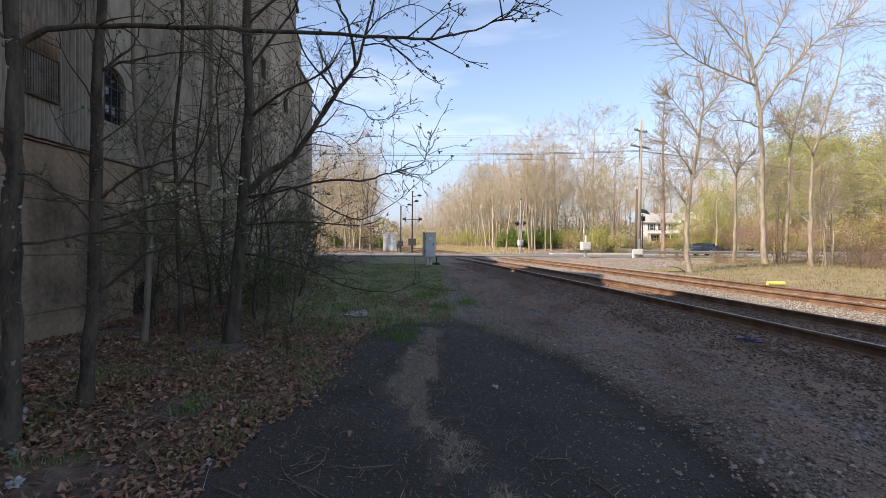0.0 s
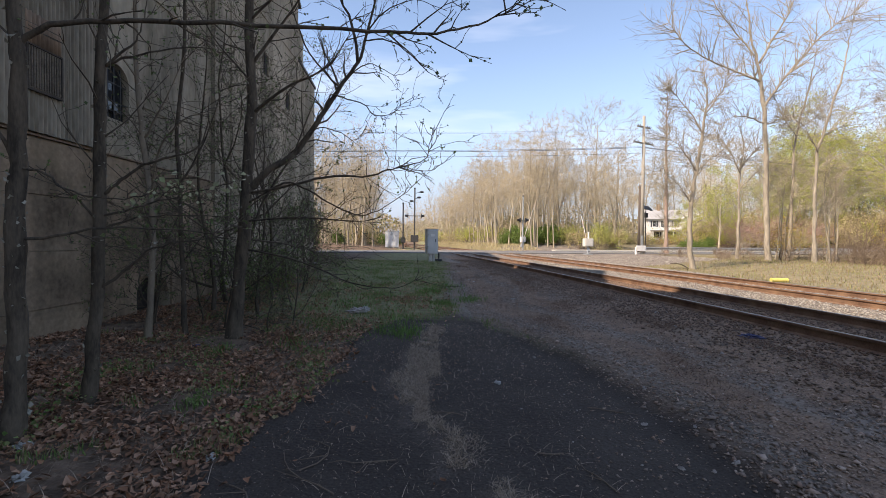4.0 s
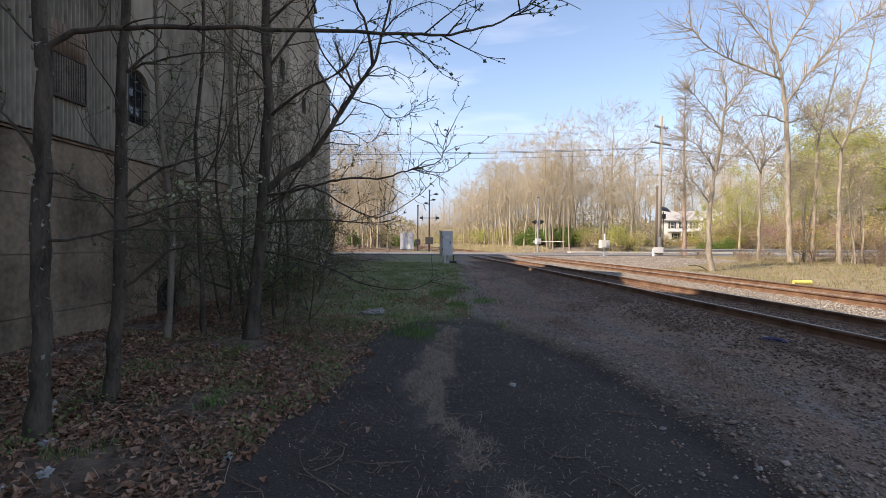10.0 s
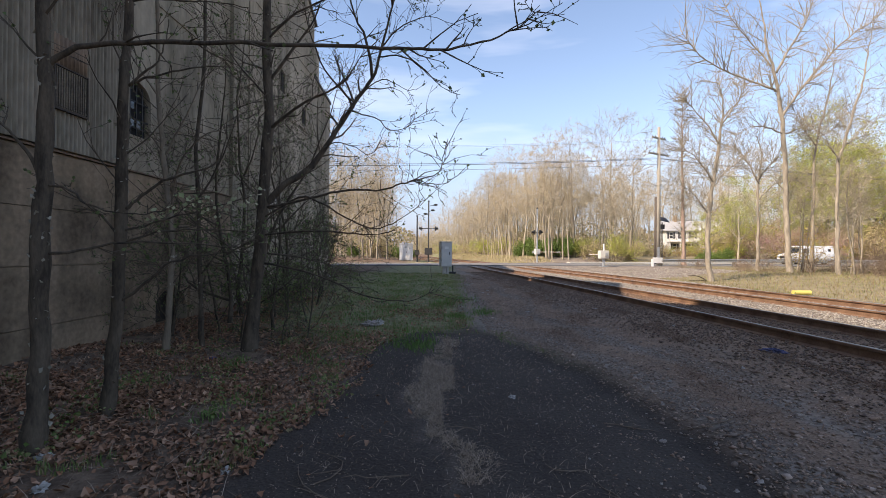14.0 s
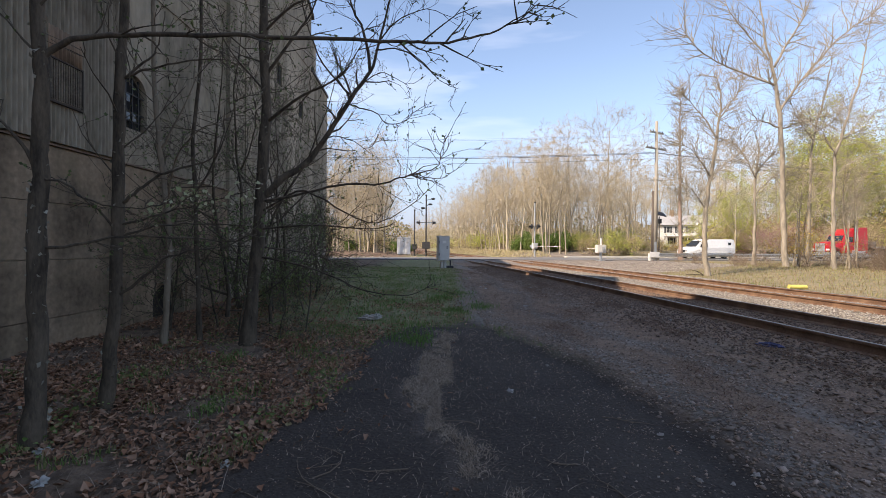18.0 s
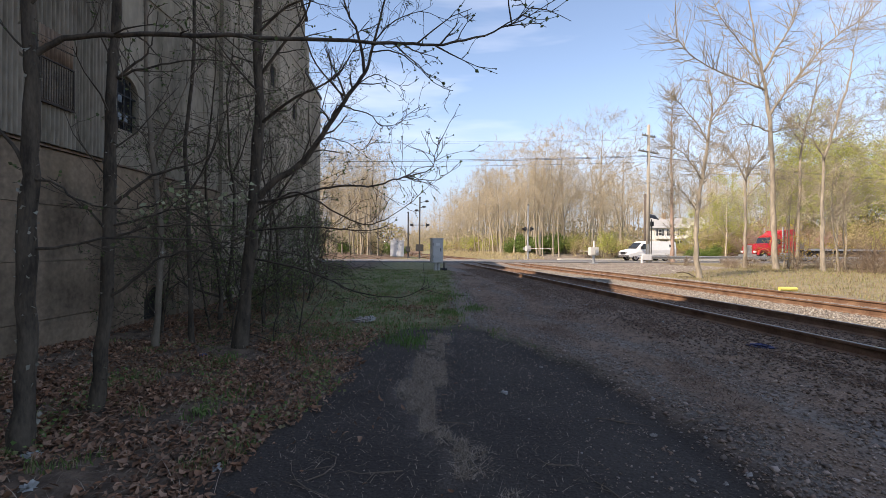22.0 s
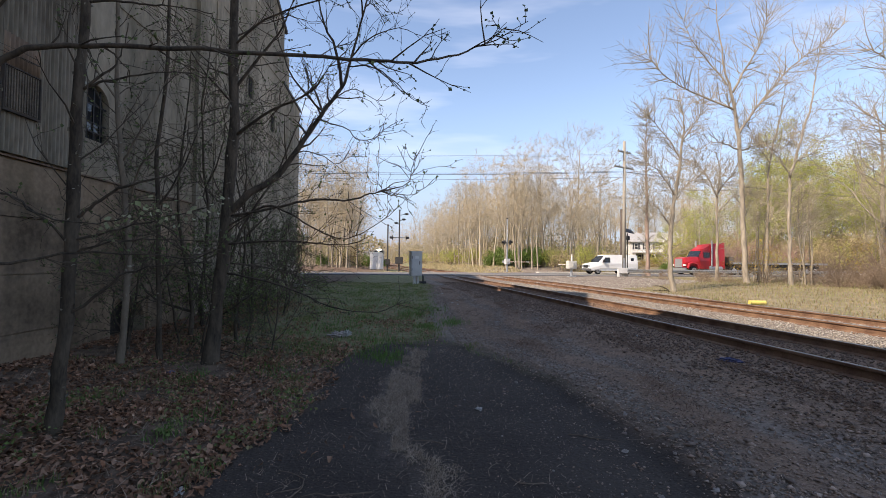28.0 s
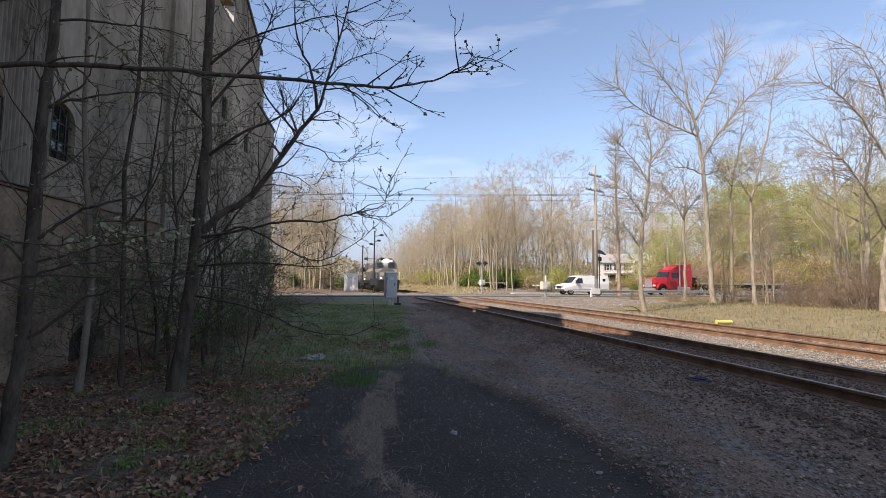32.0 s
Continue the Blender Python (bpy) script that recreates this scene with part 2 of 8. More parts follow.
M_PLANK = material("crossing_panel", (0.19, 0.175, 0.16), 0.9, spread=0.4, scale=1.5)
M_RAIL = material("rail_rust", (0.205, 0.122, 0.074), 0.8, 0.1, spread=0.4, scale=3.0, fine=40.0, tint=(0.10, 0.05, 0.03))
M_HEAD = material("rail_head", (0.42, 0.40, 0.38), 0.38, 0.85, spread=0.2, bump=0.05)
M_TIE = material("creosoted_tie", (0.15, 0.105, 0.075), 0.95, spread=0.45, scale=4.0, fine=30.0, stretch=(0.25, 1, 1), by_piece=0.3, tint=(0.07, 0.045, 0.032))
M_STONE = island_material("ballast_stone", [(0.218, 0.152, 0.110), (0.271, 0.212, 0.173), (0.135, 0.101, 0.079), (0.372, 0.267, 0.194), (0.212, 0.169, 0.144), (0.296, 0.189, 0.131), (0.463, 0.359, 0.286)], 0.9)
# rusty brown stone, its colour darkened for the mill's shade on the nearer track
M_SHADESTONE = island_material("shaded_rusty_stone", [(0.155, 0.099, 0.067), (0.178, 0.132, 0.102), (0.098, 0.067, 0.050), (0.230, 0.151, 0.102), (0.138, 0.104, 0.085), (0.196, 0.119, 0.076)], 0.9)
# the same stone paler and greyer, sunlight put into its colour
M_SUNSTONE = island_material("sunlit_grey_stone", [(0.240, 0.217, 0.186), (0.336, 0.308, 0.266), (0.176, 0.154, 0.129), (0.288, 0.249, 0.205), (0.400, 0.367, 0.319), (0.216, 0.174, 0.137)], 0.9)
M_LITTER = island_material("leaf_litter", [(0.171, 0.089, 0.054), (0.332, 0.174, 0.102), (0.100, 0.056, 0.035), (0.530, 0.316, 0.204), (0.213, 0.118, 0.074), (0.358, 0.169, 0.092)], 0.85, translucent=0.15)
M_GRASS = island_material("grass_blade", [(0.125, 0.213, 0.060), (0.163, 0.250, 0.072), (0.237, 0.237, 0.102), (0.106, 0.175, 0.048), (0.375, 0.300, 0.168), (0.275, 0.206, 0.120)], 0.7, translucent=0.35)
M_DRY = island_material("dry_grass", [(0.278, 0.206, 0.120), (0.353, 0.278, 0.159), (0.203, 0.144, 0.089), (0.235, 0.247, 0.089), (0.299, 0.278, 0.120), (0.171, 0.119, 0.075)], 0.8, translucent=0.25)
M_STRAW = island_material("bleached_straw", [(0.46, 0.38, 0.22), (0.52, 0.44, 0.27), (0.38, 0.31, 0.18), (0.40, 0.37, 0.17)], 0.8, translucent=0.3)
M_PALE = island_material("bleached_stalk", [(0.389, 0.300, 0.225), (0.259, 0.195, 0.144), (0.497, 0.390, 0.297), (0.173, 0.125, 0.090)], 0.85, translucent=0.1)
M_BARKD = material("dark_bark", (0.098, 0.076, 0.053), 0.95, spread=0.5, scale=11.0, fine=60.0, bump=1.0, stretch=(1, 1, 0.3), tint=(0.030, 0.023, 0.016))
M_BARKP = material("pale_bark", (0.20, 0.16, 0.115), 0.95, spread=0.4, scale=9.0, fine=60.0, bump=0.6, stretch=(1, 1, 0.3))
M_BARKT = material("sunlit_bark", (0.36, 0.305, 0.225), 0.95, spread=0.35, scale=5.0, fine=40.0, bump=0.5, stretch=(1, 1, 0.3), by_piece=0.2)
M_REDBARK = material("reddish_bark", (0.33, 0.235, 0.185), 0.95, spread=0.4, scale=5.0, fine=40.0, bump=0.6, stretch=(1, 1, 0.3))
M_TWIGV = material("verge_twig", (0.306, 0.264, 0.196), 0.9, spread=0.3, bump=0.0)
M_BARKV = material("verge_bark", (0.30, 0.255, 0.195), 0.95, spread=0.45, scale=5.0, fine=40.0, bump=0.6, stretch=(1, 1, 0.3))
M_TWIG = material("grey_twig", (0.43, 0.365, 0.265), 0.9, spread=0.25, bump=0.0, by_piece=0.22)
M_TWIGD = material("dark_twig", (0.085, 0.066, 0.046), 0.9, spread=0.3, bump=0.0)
M_BUD = island_material("brown_bud", [(0.506, 0.403, 0.231), (0.575, 0.470, 0.263), (0.414, 0.325, 0.189), (0.483, 0.426, 0.200)], 0.8, translucent=0.4)
M_BUDG = island_material("green_bud", [(0.10, 0.15, 0.05), (0.16, 0.20, 0.08), (0.07, 0.10, 0.04)], 0.7, translucent=0.3)
M_LEAF = island_material("spring_leaf", [(0.414, 0.448, 0.099), (0.506, 0.504, 0.132), (0.322, 0.381, 0.088), (0.575, 0.526, 0.176)], 0.7, translucent=0.5)
M_LEAFG = island_material("fresh_green_leaf", [(0.13, 0.20, 0.045), (0.18, 0.25, 0.06), (0.10, 0.15, 0.04)], 0.7, translucent=0.4)
M_LEAFY = island_material("yellow_leaf", [(0.44, 0.31, 0.06), (0.48, 0.34, 0.08), (0.36, 0.28, 0.07), (0.28, 0.20, 0.09)], 0.7, translucent=0.5)
M_BRUSH = island_material("far_brush", [(0.40, 0.31, 0.20), (0.34, 0.30, 0.16), (0.44, 0.35, 0.24), (0.30, 0.28, 0.14), (0.40, 0.32, 0.22)], 0.9, translucent=0.4)
M_PINK = island_material("redbud_bloom", [(0.40, 0.20, 0.20), (0.32, 0.17, 0.15), (0.46, 0.27, 0.25)], 0.8, translucent=0.3)
M_THICK = island_material("thicket_stem", [(0.22, 0.16, 0.11), (0.15, 0.11, 0.08), (0.28, 0.21, 0.15)], 0.9)
M_GALV = material("galvanised_steel", (0.45, 0.46, 0.46), 0.5, 0.7, spread=0.2, bump=0.05)
M_CASE = material("grey_enamel", (0.56, 0.55, 0.52), 0.5, spread=0.15, scale=2.0, bump=0.05)
M_WHITE = material("white_paint", (0.72, 0.71, 0.68), 0.5, spread=0.12, scale=2.0, bump=0.05)
M_BLACK = material("black_paint", (0.02, 0.02, 0.022), 0.5, spread=0.2, bump=0.05)
M_STEEL = material("weathered_steel", (0.16, 0.155, 0.15), 0.6, 0.5, spread=0.3, bump=0.1)
M_POLE = material("pole_wood", (0.33, 0.295, 0.24), 0.9, spread=0.35, scale=4.0, stretch=(1, 1, 0.15), bump=0.4)
M_POLED = material("dark_pole_wood", (0.10, 0.08, 0.065), 0.9, spread=0.35, scale=4.0, stretch=(1, 1, 0.15), bump=0.4)
M_WIRE = material("cable", (0.03, 0.03, 0.03), 0.6, bump=0)
M_RED = material("red_cab_paint", (0.42, 0.014, 0.02), 0.3, spread=0.1, bump=0.02, spec=0.6)
M_NAVY = material("dark_blue_paint", (0.02, 0.024, 0.035), 0.25, spread=0.1, bump=0.02, spec=0.7)
M_VAN = material("van_white", (0.74, 0.74, 0.73), 0.35, spread=0.08, bump=0.02, spec=0.6)
M_TYRE = material("tyre_rubber", (0.018, 0.018, 0.018), 0.85, bump=0.1)
M_RIM = material("wheel_rim", (0.55, 0.55, 0.56), 0.35, 0.7, bump=0.02)
M_WIND = material("vehicle_glass", (0.02, 0.025, 0.03), 0.08, spec=0.8, bump=0)
M_SIDING = material("white_siding", (0.70, 0.69, 0.66), 0.7, spread=0.1, bump=0.1)
M_SHINGLE = material("grey_shingle", (0.34, 0.335, 0.33), 0.9, spread=0.3)
M_SHUT = material("dark_shutter", (0.04, 0.045, 0.055), 0.6)
M_YEL = material("yellow_plastic", (0.60, 0.50, 0.13), 0.5, spread=0.1, bump=0.05)
M_LOCO = material("loco_grey", (0.17, 0.165, 0.15), 0.5, spread=0.3, scale=1.0, bump=0.05)
M_CREAM = material("loco_cream", (0.52, 0.47, 0.36), 0.5, spread=0.15, bump=0.05)
M_BOXCAR = material("freight_car_tan", (0.30, 0.28, 0.24), 0.7, spread=0.3, scale=0.6, bump=0.1)
M_LICHEN = island_material("lichen", [(0.24, 0.22, 0.17), (0.32, 0.30, 0.24), (0.13, 0.12, 0.09)], 0.95)
M_BLUE = material("blue_plastic", (0.05, 0.055, 0.13), 0.5, spread=0.3, scale=10.0, bump=0.6, dist=0.03)
M_ROCK = material("pale_rock", (0.34, 0.30, 0.265), 0.9, spread=0.3, scale=8.0, bump=0.6)
M_TRASH = material("grey_rubbish", (0.40, 0.35, 0.315), 0.8, spread=0.4, scale=9.0, bump=0.6, dist=0.02)
M_DEADWEED = island_material("dead_weed", [(0.20, 0.115, 0.075), (0.14, 0.085, 0.06), (0.28, 0.18, 0.12), (0.10, 0.065, 0.048)], 0.9, translucent=0.15)
M_PALELEAF = island_material("pale_young_leaf", [(0.375, 0.400, 0.225), (0.475, 0.475, 0.312), (0.275, 0.325, 0.150)], 0.7, translucent=0.4)
M_LAMP = glow("headlight_lens", (1.0, 0.97, 0.9), 60.0)
M_DITCH = glow("ditch_light_lens", (1.0, 0.95, 0.85), 0.8)
M_LAMPR = material("red_lens", (0.25, 0.02, 0.02), 0.3, bump=0)


# ---- plan ----
RAIL_Z = 0.45     # top of the rails
ROAD_Z = 0.47


def track_x(y):
    """Middle of the nearer track."""
    if y > 45:
        return track_x(45) - 0.15 * (y - 45)
    return 6.5 - 0.06 * y - 0.00085 * y * y


def track_slope(y):
    return -0.15 if y > 45 else -0.06 - 0.0017 * y


def step(a, b, x):
    t = min(1.0, max(0.0, (x - a) / (b - a)))
    return t * t * (3 - 2 * t)


def road_mid(x):
    return 45.5 + 0.17 * x


PATH_Y = [-6.0, 2.8, 3.7, 4.7, 6.05, 7.8, 9.3, 10.2]
PATH_L = [-2.4, -1.62, -1.56, -1.26, -1.22, -1.22, -0.6, -0.1]
PATH_R = [2.3, 2.2, 2.32, 2.2, 2.03, 1.46, 0.95, 0.5]
PALE_Y = [2.0, 2.8, 3.1, 3.6, 4.1, 4.8, 6.3, 8.2]
PALE_X = [0.42, 0.33, 0.22, 0.15, -0.12, -0.28, -0.17, -0.03]
PALE_W = [0.20, 0.18, 0.16, 0.12, 0.10, 0.20, 0.25, 0.11]


def along(y, ys, values):
    """A value between the rows of a table."""
    if y <= ys[0]:
        return values[0]
    for k in range(1, len(ys)):
        if y < ys[k]:
            f = (y - ys[k - 1]) / (ys[k] - ys[k - 1])
            return values[k - 1] + f * (values[k] - values[k - 1])
    return values[-1]


def rut(x, y):
    """The dark wheel rut along the path's gravel edge."""
    if not -6.0 < y < 11.5:
        return 0.0
    xr = along(y, PATH_Y, PATH_R)
    if abs(x - xr + 0.18) > 0.5:
        return 0.0
    xr += 0.10 * noise.noise(Vector((x * 0.8, y * 0.8, 41))) + 0.03 * noise.noise(Vector((x * 5, y * 5, 43)))
    w = 0.15 + 0.07 * noise.noise(Vector((0, y * 0.9, 47)))
    patchy = 0.75 + 0.5 * noise.noise(Vector((x * 3.5, y * 2.2, 53))) + 0.35 * noise.noise(Vector((x * 14, y * 11, 57)))
    return 0.5 * min(1.0, max(0.0, patchy)) * (1 - step(w * 0.35, w * 1.3, abs(x - xr + 0.18))) * (1 - step(9.6, 11.0, y))


def ground_z(x, y):
    """Height of the ground sheet."""
    d = x - track_x(max(-60.0, min(y, 400.0)))
    z = 0.42 * step(9, 24, y)
    if x < -1.5:
        z += 0.14 * step(-1.5, -5.0, x) * (1 - step(20, 28, y))
    bed = step(-4.6, -1.9, d) * (1 - step(5.6, 8.5, d))
    z = z * (1 - bed) + 0.28 * bed
    shoulder = step(5.6, 9.0, d)
    z = z * (1 - shoulder) + shoulder * (0.05 + 0.25 * step(9, 18, d))
    r = abs(y - road_mid(x))
    k = 1 - step(5.2, 9.5, r)
    z = z * (1 - k) + (ROAD_Z - 0.06) * k
    if y > road_mid(x) + 5:
        z = z + 0.9 * step(5.0, 14.0, y - road_mid(x)) * (step(6.5, 11, d) + 0.4 * step(-5, -9, d))
    near = 1 - step(40, 70, math.hypot(x, y))
    if 0 < x < 3.2 and 0 < y < 11.5:
        xr = along(y, PATH_Y, PATH_R)
        z += (0.055 * step(-0.12, 0.25, x - xr) * (1 - step(0.5, 1.5, x - xr)) - 0.025 * rut(x, y)) * (1 - step(8.5, 11.0, y))
    onpath = step(-1.7, -1.0, x) * (1 - step(1.4, 2.1, x)) * (1 - step(7.0, 9.0, y))
    rough = 0.035 * noise.noise(Vector((x * 0.7, y * 0.7, 0))) + 0.02 * noise.noise(Vector((x * 2.3, y * 2.3, 3)))
    return z + rough * near * (1 - 0.8 * onpath) * (1 - bed) * (1 - k)


# ---- ground ----
def zones(x, y):
    """Shares of path, litter, grass, gravel and dry turf at a place."""
    w1 = 0.22 * noise.noise(Vector((x * 1.3, y * 1.3, 7))) + 0.10 * noise.noise(Vector((x * 5, y * 5, 2)))
    xl, xr = along(y, PATH_Y, PATH_L), along(y, PATH_Y, PATH_R)
    path = step(xl - 0.12, xl + 0.12, x + w1) * (1 - step(xr - 0.28, xr + 0.12, x + 0.9 * w1)) * (1 - step(9.2, 10.2, y + w1 * 2))
    d = x - track_x(max(-60.0, min(y, 400.0)))
    right = step(xr - 0.1, xr + 0.25, x + w1) if y < 9.6 else step(0.1, 0.9, x + w1 * 2 - 0.01 * (y - 9))
    wide = 7.4 + 12.0 * step(27, 37, y) + 1.2 * noise.noise(Vector((x * 0.25, y * 0.25, 9)))
    gravel = right * (1 - step(wide, wide + 1.2, d + w1 * 2))
    left = 1 - right
    grass = left * step(6.0, 9.0, y + w1 * 3 + 0.6 * x) * step(-5.2, -3.0, x + w1)
    dry = step(wide, wide + 1.2, d + w1 * 2)
    mid, half = along(y, PALE_Y, PALE_X), along(y, PALE_Y, PALE_W)
    ragged = 0.5 + 0.5 * noise.noise(Vector((x * 2.2, y * 1.1, 11))) + 0.4 * noise.noise(Vector((x * 8, y * 6, 3)))
    pale = (1 - step(half * 0.55, half * 1.25, abs(x - mid + w1 * 0.5))) * (1 - step(8.2, 8.9, y)) * step(0.22, 0.52, ragged)
    # strips of bare reddish dirt along the gravel shoulder
    across = (x - xr) / max(2.0, track_x(max(-60.0, min(y, 400.0))) - 2.0 - xr)
    dn = noise.noise(Vector((x * 0.9, y * 0.4, 21))) * 0.16 + noise.noise(Vector((x * 3.1, y * 2.1, 5))) * 0.08
    u = across + dn
    dirt = max(0.9 * (1 - step(0.08, 0.19, abs(u - 0.36))), 1 - step(0.07, 0.15, abs(u - 0.74)), 0.8 * (1 - step(0.0, 0.07, abs(u - 0.02)))) * step(-4, 0, y) * (1 - step(24, 30, y))
    # brown under the nearer track too, following the shaded ballast colour
    dirt = max(dirt, step(-2.7, -2.0, d) * (1 - step(0.9, 1.5, d)) * (1 - step(36, 40, y)))
    groove = rut(x, y)
    return path * (1 - 0.8 * pale), left * (1 - grass) * (1 - path), grass * (1 - path), gravel * (1 - path), dry, pale * path, gravel * (1 - path) * dirt * (1 - groove), groove


def ground_material():
    m = bpy.data.materials.new("ground_earth")
    m.use_nodes = True
    n, l = m.node_tree.nodes, m.node_tree.links
    b = n["Principled BSDF"]
    b.inputs["Roughness"].default_value = 0.95
    b.inputs["Specular IOR Level"].default_value = 0.15
    tc = n.new("ShaderNodeTexCoord")

    def tex(scale, detail=5.0):
        t = n.new("ShaderNodeTexNoise")
        t.inputs["Scale"].default_value, t.inputs["Detail"].default_value = scale, detail
        l.new(tc.outputs["Object"], t.inputs["Vector"])
        return t.outputs["Fac"]

    big, mid, fine = tex(0.9), tex(6.0), tex(55.0)
    grit = n.new("ShaderNodeTexVoronoi")
    grit.inputs["Scale"].default_value = 26.0
    l.new(tc.outputs["Object"], grit.inputs["Vector"])

    def ramp(src, a, c, p=(0.35, 0.65)):
        r = n.new("ShaderNodeValToRGB")
        r.color_ramp.elements[0].position, r.color_ramp.elements[1].position = p
        r.color_ramp.elements[0].color, r.color_ramp.elements[1].color = (*a, 1), (*c, 1)
        l.new(src, r.inputs[0])
        return r.outputs[0]

    def mix(fac, a, c, kind="MIX"):
        x = n.new("ShaderNodeMix")
        x.data_type, x.blend_type = "RGBA", kind
        if isinstance(fac, float):
            x.inputs[0].default_value = fac
        else:
            l.new(fac, x.inputs[0])
        l.new(a, x.inputs[6])
        l.new(c, x.inputs[7])
        return x.outputs[2]

    def zone(name):
        a = n.new("ShaderNodeAttribute")
        a.attribute_name = name
        return a.outputs["Fac"]

    earth = ramp(mid, (0.075, 0.055, 0.042), (0.13, 0.095, 0.07))
    asph = mix(0.5, ramp(big, (0.047, 0.0375, 0.032), (0.084, 0.069, 0.057)), ramp(fine, (0.027, 0.022, 0.0195), (0.115, 0.094, 0.078), (0.35, 0.8)))
    litter = ramp(mid, (0.085, 0.060, 0.044), (0.20, 0.140, 0.098))
    grass = ramp(mid, (0.125, 0.130, 0.062), (0.25, 0.225, 0.125))
    gravel = mix(0.45, ramp(big, (0.115, 0.096, 0.081), (0.245, 0.203, 0.165), (0.36, 0.64)), ramp(grit.outputs["Color"], (0.095, 0.080, 0.069), (0.40, 0.335, 0.275), (0.2, 0.9)))
    dry = mix(0.5, ramp(big, (0.17, 0.148, 0.085), (0.28, 0.23, 0.15)), ramp(mid, (0.12, 0.115, 0.06), (0.30, 0.24, 0.16)))
    dirt = mix(0.5, ramp(mid, (0.14, 0.09, 0.062), (0.30, 0.195, 0.132)), ramp(fine, (0.11, 0.074, 0.053), (0.38, 0.262, 0.186)))
    mud = mix(0.5, ramp(mid, (0.024, 0.019, 0.016), (0.046, 0.036, 0.029)), ramp(fine, (0.020, 0.016, 0.013), (0.060, 0.047, 0.038)))
    pale = ramp(fine, (0.055, 0.047, 0.041), (0.17, 0.14, 0.115))
    col = earth
    for name, c in (("litter", litter), ("grass", grass), ("gravel", gravel), ("dry", dry), ("dirt", dirt), ("path", asph), ("pale", pale), ("rut", mud)):
        col = mix(zone(name), col, c)
    l.new(col, b.inputs["Base Color"])
    bp = n.new("ShaderNodeBump")
    bp.inputs["Strength"].default_value, bp.inputs["Distance"].default_value = 0.7, 0.015
    hgt = n.new("ShaderNodeMath")
    l.new(fine, hgt.inputs[0])
    l.new(grit.outputs["Distance"], hgt.inputs[1])
    l.new(hgt.outputs[0], bp.inputs["Height"])
    l.new(bp.outputs[0], b.inputs["Normal"])
    return m


def axis_steps(spans):
    out = []
    for a, b, s in spans:
        out += list(np.arange(a, b - 1e-6, s))
    return out + [spans[-1][1]]


SHEET = {}


def ground_at(x, y):
    """Height of the finished ground sheet, between its vertices."""
    xs, ys, z = SHEET["xs"], SHEET["ys"], SHEET["z"]
    i, j = bisect_left(xs, x) - 1, bisect_left(ys, y) - 1
    a, b = (x - xs[i]) / (xs[i + 1] - xs[i]), (y - ys[j]) / (ys[j + 1] - ys[j])
    return (z[j][i] * (1 - a) + z[j][i + 1] * a) * (1 - b) + (z[j + 1][i] * (1 - a) + z[j + 1][i + 1] * a) * b


def zone_at(x, y):
    """The zones' shares at the vertex before a place."""
    return SHEET["share"][bisect_left(SHEET["ys"], y) - 1][bisect_left(SHEET["xs"], x) - 1]


def bisect_left(row, value):
    lo, hi = 0, len(row)
    while lo < hi:
        k = (lo + hi) // 2
        if row[k] < value:
            lo = k + 1
        else:
            hi = k
    return lo


def build_ground():
    xs = axis_steps([(-1600, -200, 200), (-200, -40, 20), (-40, -8, 2), (-8, 1, 0.14), (1, 3.2, 0.08), (3.2, 16, 0.3), (16, 60, 1.5), (60, 200, 14), (200, 1600, 200)])
    ys = axis_steps([(-300, -20, 40), (-20, 0, 1.5), (0, 12, 0.14), (12, 34, 0.35), (34, 62, 0.7), (62, 150, 4), (150, 400, 25), (400, 2400, 250)])
    nx, ny = len(xs), len(ys)
    v = [(x, y, ground_z(x, y)) for y in ys for x in xs]
    i = np.arange(nx * ny).reshape(ny, nx)
    f = np.stack([i[:-1, :-1], i[:-1, 1:], i[1:, 1:], i[1:, :-1]], -1).reshape(-1, 4)
    me = raw_mesh("ground", v, f, ground_material(), True)
    z = np.array([zones(p[0], p[1]) for p in v], np.float32)
    SHEET.update(xs=xs, ys=ys, z=np.array([p[2] for p in v]).reshape(ny, nx).tolist(), share=z.reshape(ny, nx, 8).tolist())
    for k, name in enumerate(("path", "litter", "grass", "gravel", "dry", "pale", "dirt", "rut")):
        me.attributes.new(name, "FLOAT", "POINT").data.foreach_set("value", np.ascontiguousarray(z[:, k]))
    return tagged(new("ground", me), "earth, worn asphalt, gravel and turf beside the railway", "ground", kind="structure")


ground = build_ground()


